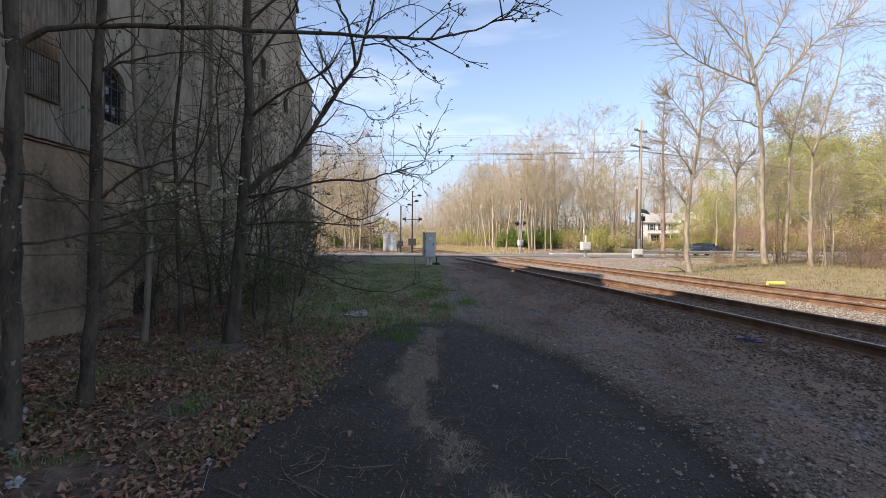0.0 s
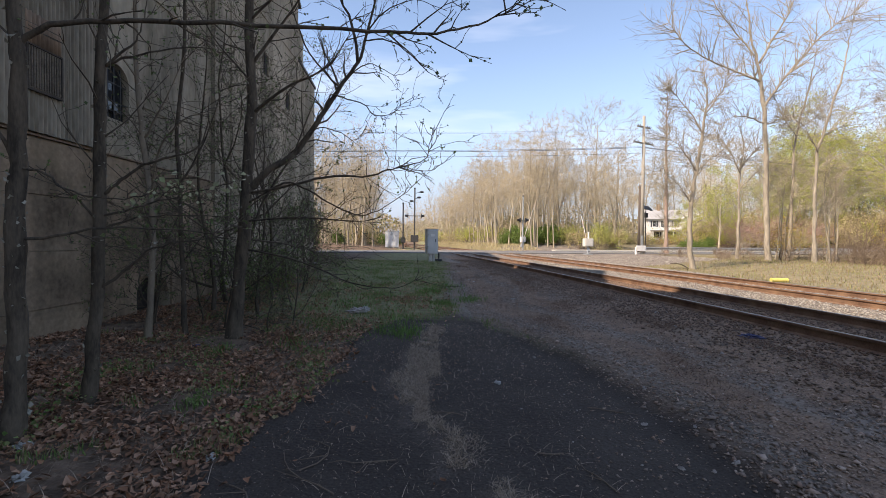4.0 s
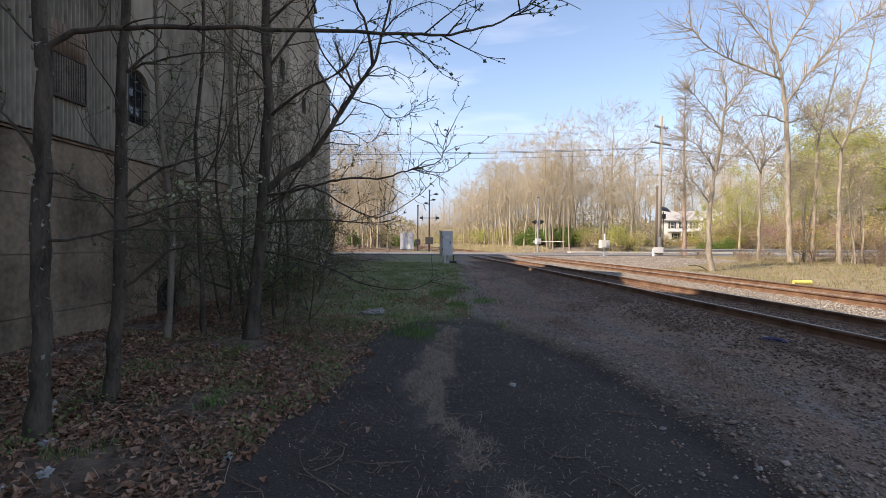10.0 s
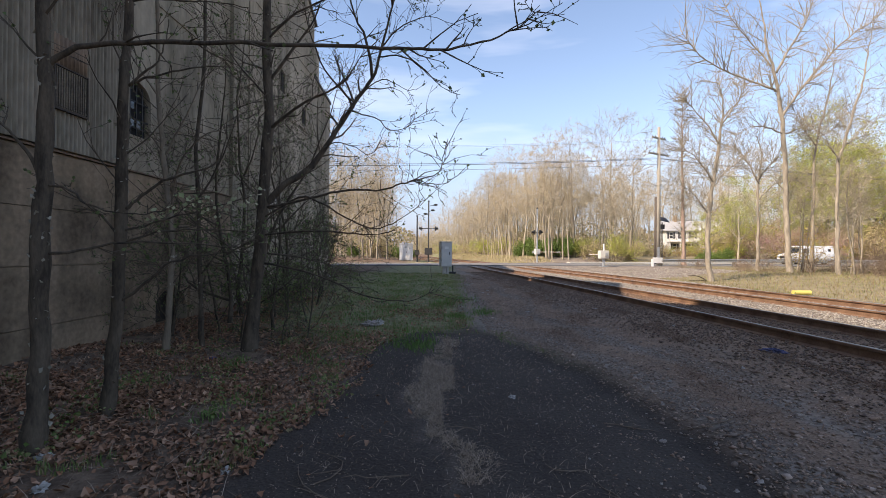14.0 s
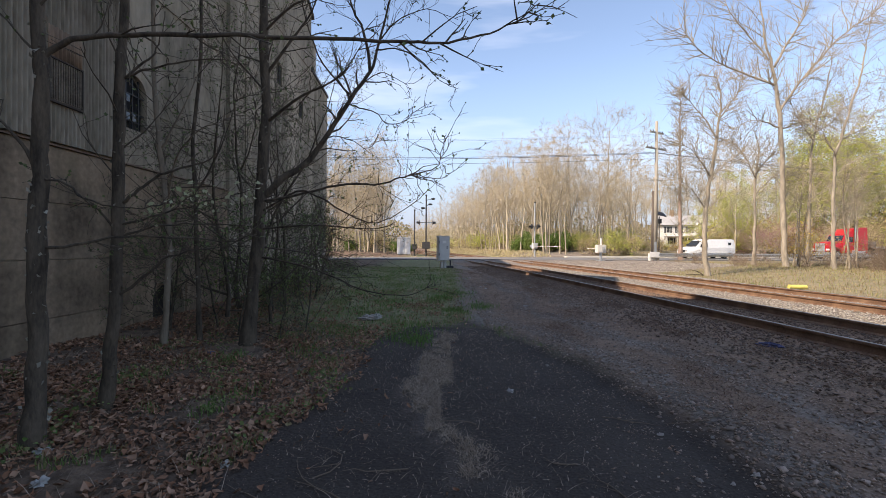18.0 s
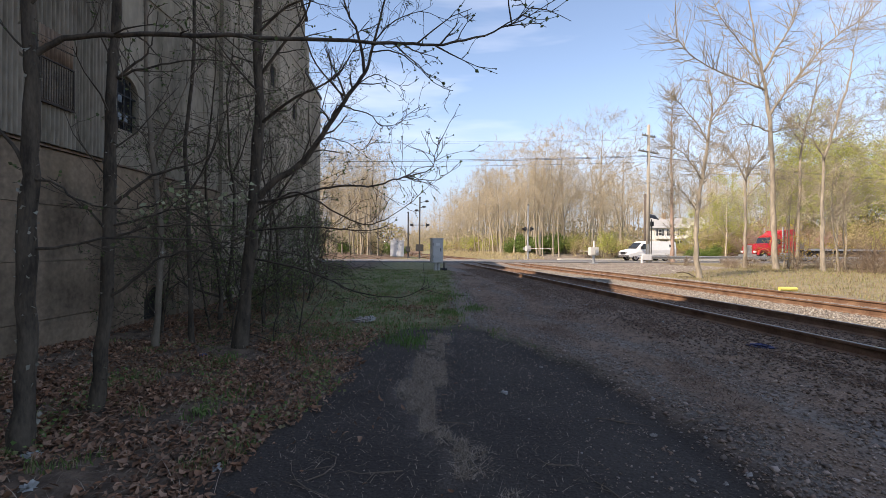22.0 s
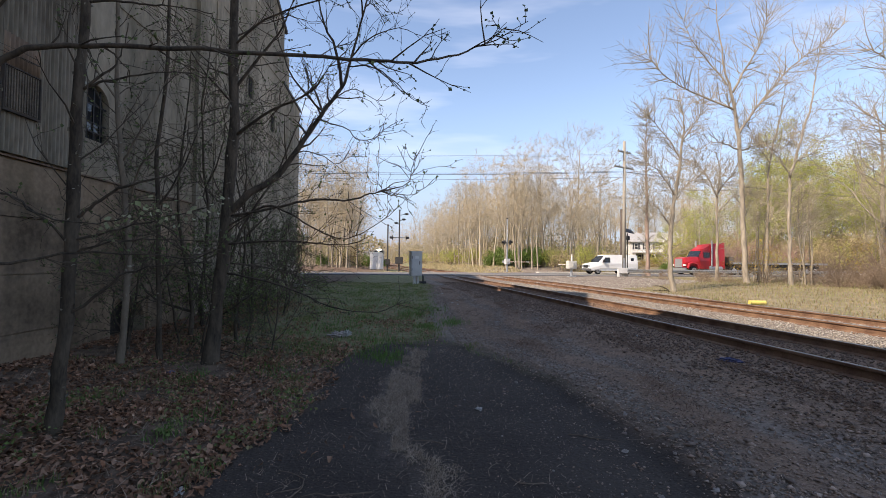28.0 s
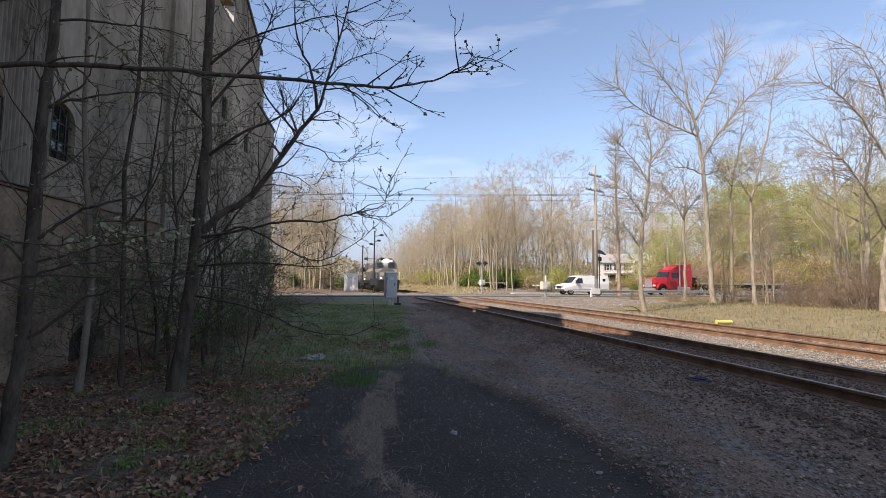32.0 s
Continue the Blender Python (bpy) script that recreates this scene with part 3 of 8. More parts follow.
# ---- road ----
def build_road():
    g = Geo()
    for a, b in ((-140, 140),):
        for x0 in range(a, b, 4):
            x1 = x0 + 4
            y0, y1 = road_mid(x0), road_mid(x1)
            g.add([(x0, y0 - 4.4, ROAD_Z), (x1, y1 - 4.4, ROAD_Z), (x1, y1 + 4.4, ROAD_Z), (x0, y0 + 4.4, ROAD_Z),
                   (x0, y0 - 4.4, ROAD_Z - 0.3), (x1, y1 - 4.4, ROAD_Z - 0.3), (x1, y1 + 4.4, ROAD_Z - 0.3), (x0, y0 + 4.4, ROAD_Z - 0.3)],
                  [(0, 1, 2, 3), (4, 5, 1, 0), (3, 2, 6, 7)])
    road = tagged(new("road", mesh_of(g, "road", M_ROAD)), "grey asphalt road crossing the railway on the level", "road", kind="structure")
    line = Geo()
    for off in (-0.16, 0.06):
        for x0 in list(range(-60, -6, 6)) + list(range(16, 90, 6)):
            y0, y1 = road_mid(x0) + off, road_mid(x0 + 6) + off
            line.add([(x0, y0, ROAD_Z + 0.005), (x0 + 6, y1, ROAD_Z + 0.005), (x0 + 6, y1 + 0.1, ROAD_Z + 0.005), (x0, y0 + 0.1, ROAD_Z + 0.005)], [(0, 1, 2, 3)])
    part("centre_line", line, M_YEL, road)
    edge = Geo()
    for x0 in range(-60, 120, 6):
        if -8 < x0 < 14:
            continue
        y0, y1 = road_mid(x0) + 4.0, road_mid(x0 + 6) + 4.0
        edge.add([(x0, y0, ROAD_Z + 0.005), (x0 + 6, y1, ROAD_Z + 0.005), (x0 + 6, y1 + 0.12, ROAD_Z + 0.005), (x0, y0 + 0.12, ROAD_Z + 0.005)], [(0, 1, 2, 3)])
    part("edge_line", edge, M_WHITE, road)
    # pale concrete strip along the far side
    k = Geo()
    for x0 in range(14, 130, 4):
        y0, y1 = road_mid(x0) + 4.6, road_mid(x0 + 4) + 4.6
        z0, z1 = ROAD_Z - 0.3, ROAD_Z + 0.12
        p = [(x0, y0), (x0 + 4, y1), (x0 + 4, y1 + 1.5), (x0, y0 + 1.5)]
        k.add([(a, b, z0) for a, b in p] + [(a, b, z1) for a, b in p], [(4, 5, 6, 7), (0, 1, 5, 4), (1, 2, 6, 5), (2, 3, 7, 6), (3, 0, 4, 7)])
    M_KERB = material("pale_concrete", (0.52, 0.49, 0.43), 0.9, spread=0.15, scale=1.0)
    tagged(new("pavement", mesh_of(k, "pavement", M_KERB)), "pale concrete strip along the far side of the road", "pavement", kind="structure")


build_road()


# ---- railway ----
def track_point(y, off):
    """A place at a distance across from the nearer track's middle."""
    s = track_slope(y)
    n = math.hypot(1, s)
    return Vector((track_x(y) + off / n, y - s * off / n, 0))


RAIL_OUTLINE = [(-0.07, 0.0), (0.07, 0.0), (0.07, 0.012), (0.012, 0.035), (0.009, 0.125), (0.036, 0.135), (0.036, 0.165), (-0.036, 0.165), (-0.036, 0.135), (-0.009, 0.125), (-0.012, 0.035), (-0.07, 0.012)]
TIE_TOP = RAIL_Z - 0.18


def sweep(outline, off, ys, z0, closed=True):
    g = Geo()
    n = len(outline)
    v = []
    for y in ys:
        for a, b in outline:
            p = track_point(y, off + a)
            v.append((p.x, p.y, z0 + b))
    f = []
    for i in range(len(ys) - 1):
        for k in range(n if closed else n - 1):
            a, b = i * n + k, i * n + (k + 1) % n
            f.append((a, b, b + n, a + n))
    return g.add(v, f)


def build_track(name, mid, label):
    t = thing(name, label, "railway track", kind="structure")
    ys = list(np.arange(-24, 60, 2.0)) + list(np.arange(60, 420, 10.0))
    for s in (-0.7535, 0.7535):
        rail = part("rail", sweep(RAIL_OUTLINE, mid + s, ys, RAIL_Z - 0.172), M_RAIL, t)
        part("rail_head", sweep([(-0.020, 0.0), (0.020, 0.0), (0.017, 0.006), (-0.017, 0.006)], mid + s, ys, RAIL_Z - 0.007), M_HEAD, rail, "steel running surface worn bright")
    tie_me = mesh_of(Geo().box(-1.29, -0.115, -0.17, 1.29, 0.115, 0.0), "tie", M_TIE, bevel=0.012)
    plate = Geo()
    for s in (-0.7535, 0.7535):
        plate.box(s - 0.17, -0.09, 0.0, s + 0.17, 0.09, 0.014)
        for a in (-0.12, 0.12):
            plate.box(s + a - 0.015, -0.06, 0.014, s + a + 0.015, -0.03, 0.045)
    plate_me = mesh_of(plate, "tie_plate", M_RAIL)
    rng = random.Random(int(mid * 10) + 3)
    far = Geo()
    y = -6.0
    while y < 150:
        if not (road_mid(track_x(y) + mid) - 4.6 < y < road_mid(track_x(y) + mid) + 4.6):
            p = track_point(y, mid)
            turn = math.degrees(math.atan(track_slope(y)))
            m = pose(p.x, p.y, TIE_TOP - 0.01 + rng.uniform(-0.012, 0.006), 0, 0, -turn + rng.uniform(-1.2, 1.2))
            m = Matrix.Translation((rng.uniform(-0.05, 0.05), 0, 0)) @ m
            if y < 62:
                tie = part("tie", tie_me, None, t, at=m)
                part("tie_plate", plate_me, None, tie)
            else:
                far.box(-1.29, -0.115, -0.17, 1.29, 0.115, 0.0, m)
        y += 0.51
    tagged(part("far_ties", far, M_TIE, t), kind="stuff")


build_track("railway_track_1", 0.0, "nearer railway track with rusty rails on dark wooden ties")
build_track("railway_track_2", 3.9, "further railway track with rusty rails on brown wooden ties")


def build_crossing():
    t = thing("level_crossing", "worn grey crossing panels set flush between the rails", "level crossing", kind="structure")
    for mid in (0.0, 3.9):
        for a, b in ((-1.9, -0.83), (-0.66, 0.66), (0.83, 1.9)):
            yc = road_mid(track_x(45) + mid)
            for k in range(5):
                y0, y1 = yc - 4.4 + k * 1.76, yc - 4.4 + (k + 1) * 1.76 - 0.03
                g = Geo()
                p = [track_point(y0, mid + a), track_point(y0, mid + b), track_point(y1, mid + b), track_point(y1, mid + a)]
                g.add([(q.x, q.y, RAIL_Z - 0.15) for q in p] + [(q.x, q.y, RAIL_Z + 0.028) for q in p], [(4, 5, 6, 7), (0, 1, 5, 4), (1, 2, 6, 5), (2, 3, 7, 6), (3, 0, 4, 7)])
                part("panel", g, M_PLANK, t)


build_crossing()


def scatter_stones(name, label, spots, sizes, seed, mat):
    """Faceted stones, all of them one mesh. spots: (x, y, z) rows."""
    rs = np.random.RandomState(seed)
    n = len(spots)
    base = np.array([(1, 0, 0), (-1, 0, 0), (0, 1, 0), (0, -1, 0), (0, 0, 1), (0, 0, -1)], float)
    tri = np.array([(0, 2, 4), (2, 1, 4), (1, 3, 4), (3, 0, 4), (2, 0, 5), (1, 2, 5), (3, 1, 5), (0, 3, 5)])
    v = base[None] * (rs.uniform(0.6, 1.25, (n, 6, 1)) * np.asarray(sizes)[:, None, None]) * np.array([1.15, 0.85, 0.55])
    v = v + rs.normal(0, 0.18, (n, 6, 3)) * np.asarray(sizes)[:, None, None]
    a = rs.uniform(0, 2 * np.pi, n)
    c, s = np.cos(a)[:, None], np.sin(a)[:, None]
    v = np.stack([c * v[..., 0] - s * v[..., 1], s * v[..., 0] + c * v[..., 1], v[..., 2]], -1) + np.asarray(spots)[:, None]
    f = (tri[None] + 6 * np.arange(n)[:, None, None]).reshape(-1, 3)
    return tagged(new(name, raw_mesh(name, v.reshape(-1, 3), f, mat)), label, "gravel", kind="stuff")


def build_ballast():
    rs = np.random.RandomState(5)
    spots, sizes = [], []
    lit_stones, csz = [], []
    for _ in range(90000):
        y = 1.5 + 30 * rs.rand() ** 1.4
        off = rs.uniform(-2.9, 6.4)
        if off < -1.5 and rs.rand() < (-1.5 - off) / 1.3:
            continue
        inside = abs(off) < 1.25 or abs(off - 3.9) < 1.25
        if inside and rs.rand() < 0.25:
            continue
        p = track_point(y, off)
        z = ground_at(p.x, p.y)
        q, s = (p.x, p.y, max(z, 0.0) + 0.004 + 0.016 * rs.rand()), rs.uniform(0.013, 0.029)
        # stones change from the shaded to the sunlit colour across this line
        far_side = off + 0.5 * noise.noise(Vector((p.x, p.y * 0.4, 51))) > 1.15
        (lit_stones if far_side else spots).append(q)
        (csz if far_side else sizes).append(s)
    for _ in range(9000):
        x, y = rs.uniform(8, 24), rs.uniform(20, 41)
        w = zone_at(x, y)
        if w[3] > 0.5 and x - track_x(y) > 5.8:
            lit_stones.append((x, y, ground_at(x, y) + 0.01))
            csz.append(rs.uniform(0.02, 0.06))
    scatter_stones("sunlit_ballast", "pale grey crushed stone between the tracks and towards the road", lit_stones, csz, 61, M_SUNSTONE)
    scatter_stones("ballast", "crushed grey stone ballast round the ties", spots, sizes, 6, M_SHADESTONE)
    spots, sizes = [], []
    for _ in range(100000):
        y = 1.6 + 24 * rs.rand() ** 1.6
        x = rs.uniform(0.2, 1.0) * (track_x(y) - 1.55)
        xr = along(y, PATH_Y, PATH_R) if y < 9.6 else 0.6
        if x < xr - 0.05 + 0.12 * rs.randn() + (0 if y < 9.2 else 0.1) or noise.noise(Vector((x * 0.8, y * 0.5, 4))) + 0.3 * noise.noise(Vector((x * 3, y * 2, 6))) < -0.12 - 0.5 * rs.rand():
            continue
        if rs.rand() < 0.72 and rs.rand() < zone_at(x, y)[6] or rs.rand() < rut(x, y):
            continue
        spots.append((x, y, ground_at(x, y) + 0.004))
        sizes.append(rs.uniform(0.006, 0.019) * (1 + 1.2 * (rs.rand() < 0.05)))
    for _ in range(1100):
        y = 2.0 + 7.5 * rs.rand()
        x = along(y, PATH_Y, PATH_R) - 0.38 - 0.45 * abs(rs.randn())
        if x > 0.4 and rs.rand() > 1.3 * rut(x, y):
            spots.append((x, y, ground_at(x, y) + 0.003))
            sizes.append(0.005 + 0.013 * rs.rand() ** 2)
    grit, gsz = [], []
    for _ in range(9000):
        y = 1.8 + 7.5 * rs.rand() ** 1.3
        x = rs.uniform(along(y, PATH_Y, PATH_L) - 0.2, along(y, PATH_Y, PATH_R) + 0.3)
        grit.append((x, y, ground_at(x, y) + 0.001))
        gsz.append(0.003 + 0.007 * rs.rand() ** 3)
    scatter_stones("path_grit", "fine pale grit scattered over the asphalt path", grit, gsz, 8, M_STONE)
    scatter_stones("gravel", "loose grey gravel on the strip beside the track", spots, sizes, 7, M_STONE)


build_ballast()


# ---- mill building ----
def wall_cells(y0, y1, z0, z1, holes, x0, x1):
    """A wall across y and z with openings through it."""
    ys = sorted({y0, y1, *[h[0] for h in holes], *[h[1] for h in holes]})
    zs = sorted({z0, z1, *[h[2] for h in holes], *[h[3] for h in holes]})
    g = Geo()

    def solid(i, k):
        if not (0 <= i < len(ys) - 1 and 0 <= k < len(zs) - 1):
            return False
        cy, cz = (ys[i] + ys[i + 1]) / 2, (zs[k] + zs[k + 1]) / 2
        return not any(h[0] < cy < h[1] and h[2] < cz < h[3] for h in holes)

    for i in range(len(ys) - 1):
        for k in range(len(zs) - 1):
            if not solid(i, k):
                continue
            a, b, c, d = ys[i], ys[i + 1], zs[k], zs[k + 1]
            p = [(x1, a, c), (x1, b, c), (x1, b, d), (x1, a, d), (x0, a, c), (x0, b, c), (x0, b, d), (x0, a, d)]
            f = [(0, 1, 2, 3), (7, 6, 5, 4)]
            if not solid(i - 1, k):
                f.append((0, 3, 7, 4))
            if not solid(i + 1, k):
                f.append((1, 5, 6, 2))
            if not solid(i, k - 1):
                f.append((0, 4, 5, 1))
            if not solid(i, k + 1):
                f.append((3, 2, 6, 7))
            g.add(p, f)
    return g


WX = -5.6
EAVE = 11.3
# the wall's top: a long roof, a valley and a second gable, its roof with an unseen gap added to let sun in
ROOFLINE = [(-3.0, 15.25), (0.63, 14.4), (4.25, 13.54), (7.0, 11.85), (12.56, 14.63)]


# near-black colour standing for the unlit cellar inside
M_CELLAR = material("unlit_cellar_dark", (0.045, 0.036, 0.029), 0.95, spread=0.5, scale=3.0, bump=0.4)


def build_mill():
    mill = thing("mill_building", "tall derelict mill of stained grey concrete and corrugated sheet", "building", kind="")
    holes = [(8.13, 8.80, 3.67, 4.66), (15.67, 16.16, 7.05, 7.76), (18.05, 18.58, 6.58, 7.22), (8.95, 10.1, -0.2, 0.85), (15.2, 16.5, 10.66, 11.3)]
    part("wall", wall_cells(-11.0, 19.65, -0.3, EAVE, holes, WX - 0.38, WX), M_CONC, mill)
    gable = Geo()
    gable.prism([(-11.0, EAVE), (19.65, EAVE)] + ROOFLINE[::-1], WX - 0.38, WX, "x")
    part("gable", gable, M_CONC, mill)
    roof = Geo()
    line = [(-11.2, EAVE)] + ROOFLINE + [(19.9, EAVE - 0.1)]
    for a, b in zip(line, line[1:]):
        spans = [(-24.0, WX + 0.06)]
        # unseen gap added so that sun falls on the high opening's reveal
        if a == ROOFLINE[-1]:
            spans = [(-24.0, -8.8), (-6.5, WX + 0.06)]
            c, d = (14.2, a[1] - 0.4696 * (14.2 - a[0])), (16.4, a[1] - 0.4696 * (16.4 - a[0]))
            for p, q in ((a, c), (d, b)):
                roof.prism([p, q, (q[0], q[1] + 0.14), (p[0], p[1] + 0.14)], -8.8, -6.5, "x")
        for x0, x1 in spans:
            roof.prism([a, b, (b[0], b[1] + 0.14), (a[0], a[1] + 0.14)], x0, x1, "x")
    part("roof", roof, M_ROOF, mill)
    shell = Geo()
    shell.box(-24, 19.3, -0.3, WX - 0.38, 19.65, EAVE)
    shell.box(-24, -11.0, -0.3, -23.6, 19.3, EAVE)
    shell.box(-23.6, -11.0, -0.3, WX - 0.38, -10.6, EAVE)
    part("rear_wall", shell, M_CONC, mill)
    part("floor_slab", Geo().box(-23.6, -10.6, -0.25, WX - 0.38, 19.3, -0.1), M_CONC, mill)
    part("upper_floor", Geo().box(-23.6, -10.6, 6.0, WX - 0.4, 19.3, 6.2), M_CONC, mill)
    annex = Geo()
    annex.prism([(19.65, -0.3), (22.4, -0.3), (22.4, 8.68), (19.65, 8.97)], -13.0, WX - 0.004, "x")
    annex_ob = part("annex", annex, M_CONC, mill)
    part("annex_roof", Geo().prism([(19.66, 8.98), (22.5, 8.68), (22.5, 8.8), (19.66, 9.1)], -13.0, WX + 0.04, "x"), M_ROOF, annex_ob)
    # unseen block added behind the annex to cast the shade over the gravel
    block_plan = [(-6.05, 19.66), (-6.05, 21.0), (-7.4, 25.9), (-12.0, 25.9), (-12.0, 19.66)]
    part("unseen_shade_block", Geo().prism(block_plan, 8.0, 11.4, "z"), M_CONC, mill)
    part("rear_wing", Geo().box(-24, 22.4, -0.3, -9.5, 34.6, 16.4), M_CONC, mill)
    # ledge and concrete lifts below the sheeting
    part("ledge", Geo().box(WX, -11.0, 3.0, WX + 0.07, 11.98, 3.025), M_RUSTSHEET, mill, "dark rusty drip ledge")
    for k, (a, b) in enumerate(((-0.3, 0.55), (0.56, 1.38), (1.39, 2.18), (2.19, 2.97))):
        lift, out = Geo(), WX + 0.05 + 0.006 * (k % 2)
        if a > 1.0:
            lift.box(WX, -11.0, a, out, 11.98, b)
        else:
            lift.box(WX, -11.0, a, out, 8.93, b).box(WX, 10.12, a, out, 11.98, b)
            if b > 0.86:
                lift.box(WX, 8.93, 0.87, out, 10.12, b)
        part("concrete_lift", lift, M_PLINTH, mill)
    # pilasters and render joints
    for y0, y1, p in ((12.0, 12.9, 0.10), (13.1, 13.5, 0.05), (-4.0, -3.4, 0.1)):
        part("pilaster", Geo().box(WX, y0, -0.2, WX + p, y1, EAVE - 0.4), M_CONC, mill)
    for z in (4.1, 6.35, 8.9):
        part("render_joint", Geo().box(WX, 9.0, z, WX + 0.025, 19.6, z + 0.05), M_CONC, mill)
    # corrugated sheeting
    pitch, width = 0.076, 10
    sheets = {}
    for z0, z1 in ((3.05, 5.72), (5.66, 8.4), (8.34, EAVE)):
        v, f = [], []
        for i in range(width * 6 + 1):
            y = i * pitch / 6
            x = 0.026 * math.cos(2 * math.pi * i / 6)
            v += [(x, y, z0), (x, y, z1), (x - 0.004, y, z0), (x - 0.004, y, z1)]
        for i in range(width * 6):
            a = 4 * i
            f += [(a, a + 4, a + 5, a + 1), (a + 2, a + 3, a + 7, a + 6)]
        me = raw_mesh("sheet", v, f, M_CORR, True)
        sheets[z0] = me
    rng = random.Random(4)
    for z0, me in sheets.items():
        y = 7.96 - 0.76
        k = 0
        while y > -10:
            part("sheet", me, None, mill, at=pose(WX + 0.085 + rng.uniform(-0.006, 0.01) + (0.008 if k % 2 else 0), y, 0, 0, 0, 0))
            y -= 0.745
            k += 1
    part("corner_trim", Geo().box(WX, 7.95, 3.05, WX + 0.12, 8.03, EAVE), M_CORR, mill)
    # rusted louvre below a stained patch of sheeting
    lv = part("louvre", Geo().box(WX + 0.1, 6.47, 3.62, WX + 0.125, 7.05, 4.2), M_LOUVRE, mill, "dark rusted louvre panel")
    for k in range(13):
        part("louvre_slat", Geo().box(WX + 0.12, 6.49 + k * 0.0435, 3.64, WX + 0.14, 6.51 + k * 0.0435, 4.19), M_LOUVRE, lv)
    part("louvre_frame", Geo().box(WX + 0.1, 6.45, 3.59, WX + 0.15, 6.47, 4.22).box(WX + 0.1, 7.05, 3.59, WX + 0.15, 7.07, 4.22).box(WX + 0.1, 6.47, 4.2, WX + 0.15, 7.05, 4.22).box(WX + 0.1, 6.47, 3.59, WX + 0.15, 7.05, 3.62), M_RUSTY, lv)
    wave = [(WX + 0.118 + 0.02 * math.cos(2 * math.pi * k / 6), 6.47 + 0.58 * k / 48) for k in range(49)]
    patch = Geo().prism(wave + [(WX + 0.09, 7.05), (WX + 0.09, 6.47)], 4.23, 4.66, "z")
    part("rusty_sheet", patch, M_RUSTSHEET, mill, "rust-brown patch of sheeting", smooth=True)
    # arched window with broken panes
    win = part("arched_window", Geo().box(WX - 0.14, 8.13, 3.67, WX - 0.12, 8.80, 4.64), M_DARK, mill, "broken arched window")
    for k in range(1, 4):
        part("glazing_bar", Geo().box(WX - 0.07, 8.13 + k * 0.1675 - 0.012, 3.67, WX - 0.05, 8.13 + k * 0.1675 + 0.012, 4.6), M_BLACK, win)
    for k in (1, 2, 4):
        part("glazing_bar", Geo().box(WX - 0.072, 8.13, 3.67 + k * 0.16 - 0.01, WX - 0.052, 8.80, 3.67 + k * 0.16 + 0.01), M_BLACK, win)
    for i, k in ((1, 1), (2, 1), (1, 3)):
        y, z = 8.13 + i * 0.1675, 3.67 + k * 0.16
        part("pane", Geo().box(WX - 0.065, y + 0.015, z + 0.015, WX - 0.06, y + 0.12, z + 0.145), M_GLASS, win)
    for sgn in (0, 1):
        pts = [(8.13, 4.62), (8.13, 4.32)] if sgn == 0 else [(8.80, 4.62), (8.80, 4.32)]
        arc = []
        for k in range(7):
            a = math.pi / 2 * k / 6
            yy = 8.465 - 0.335 * math.cos(a) if sgn == 0 else 8.465 + 0.335 * math.cos(a)
            arc.append((yy, 4.32 + 0.335 * math.sin(a)))
        part("arch_spandrel", Geo().prism([(pts[0][0], 4.665), *arc, (8.465, 4.665)], WX - 0.36, WX - 0.003, "x"), M_CONC, mill)
    for a, b, c, d in holes[1:3]:
        w = part("narrow_window", Geo().box(WX - 0.07, a, c, WX - 0.05, b, d), M_DARK, mill)
        part("window_frame", Geo().box(WX - 0.05, (a + b) / 2 - 0.012, c, WX - 0.03, (a + b) / 2 + 0.012, d).box(WX - 0.05, a, (c + d) / 2 - 0.012, WX - 0.03, b, (c + d) / 2 + 0.012), M_RUSTY, w)
    # white board added to lift the brightness of the sunlit reveal
    part("reveal_brightener", Geo().box(WX - 0.37, 16.46, 10.67, WX - 0.01, 16.49, 11.29), M_WHITE, mill, "white board added to brighten the sunlit reveal")
    part("cellar_lintel", Geo().prism([(8.95, 0.855), (10.1, 0.855), (10.1, 0.45), (9.98, 0.68), (9.75, 0.80), (9.3, 0.80), (9.07, 0.66), (8.95, 0.42)], WX - 0.27, WX - 0.004, "x"), M_PLINTH, mill)
    # dark sheet closing the opening, its depth's shade put into the colour
    part("cellar_opening", Geo().box(WX - 0.3, 8.95, -0.2, WX - 0.28, 10.1, 0.85), M_CELLAR, mill, "dark cellar opening")


build_mill()


# ---- plants ----
def leaf_mesh(name, points, size, mat, seed, per=1, spread=0.0, flat=0.0):
    """Small folded leaves at the given places, one mesh."""
    rs = np.random.RandomState(seed)
    pts = np.repeat(np.asarray(points, float), per, axis=0)
    n = len(pts)
    pts = pts + rs.normal(0, spread, (n, 3)) if spread else pts
    a = rs.normal(0, 1, (n, 3))
    a[:, 2] *= 1 - flat
    a /= np.linalg.norm(a, axis=1, keepdims=True) + 1e-9
    b = np.cross(a, rs.normal(0, 1, (n, 3)) * np.array([1 - flat, 1 - flat, 1]))
    b /= np.linalg.norm(b, axis=1, keepdims=True) + 1e-9
    c = np.cross(a, b)
    s = size * rs.uniform(0.6, 1.3, (n, 1))
    w = s * 0.42
    fold = c * s * 0.18
    v = np.stack([pts - a * s * 0.5, pts - b * w + fold, pts + a * s * 0.55, pts + b * w + fold], 1)
    f = np.arange(4 * n).reshape(n, 4)
    f = np.concatenate([f[:, [0, 2, 1]], f[:, [0, 3, 2]]])
    return raw_mesh(name, v.reshape(-1, 3), f, mat)


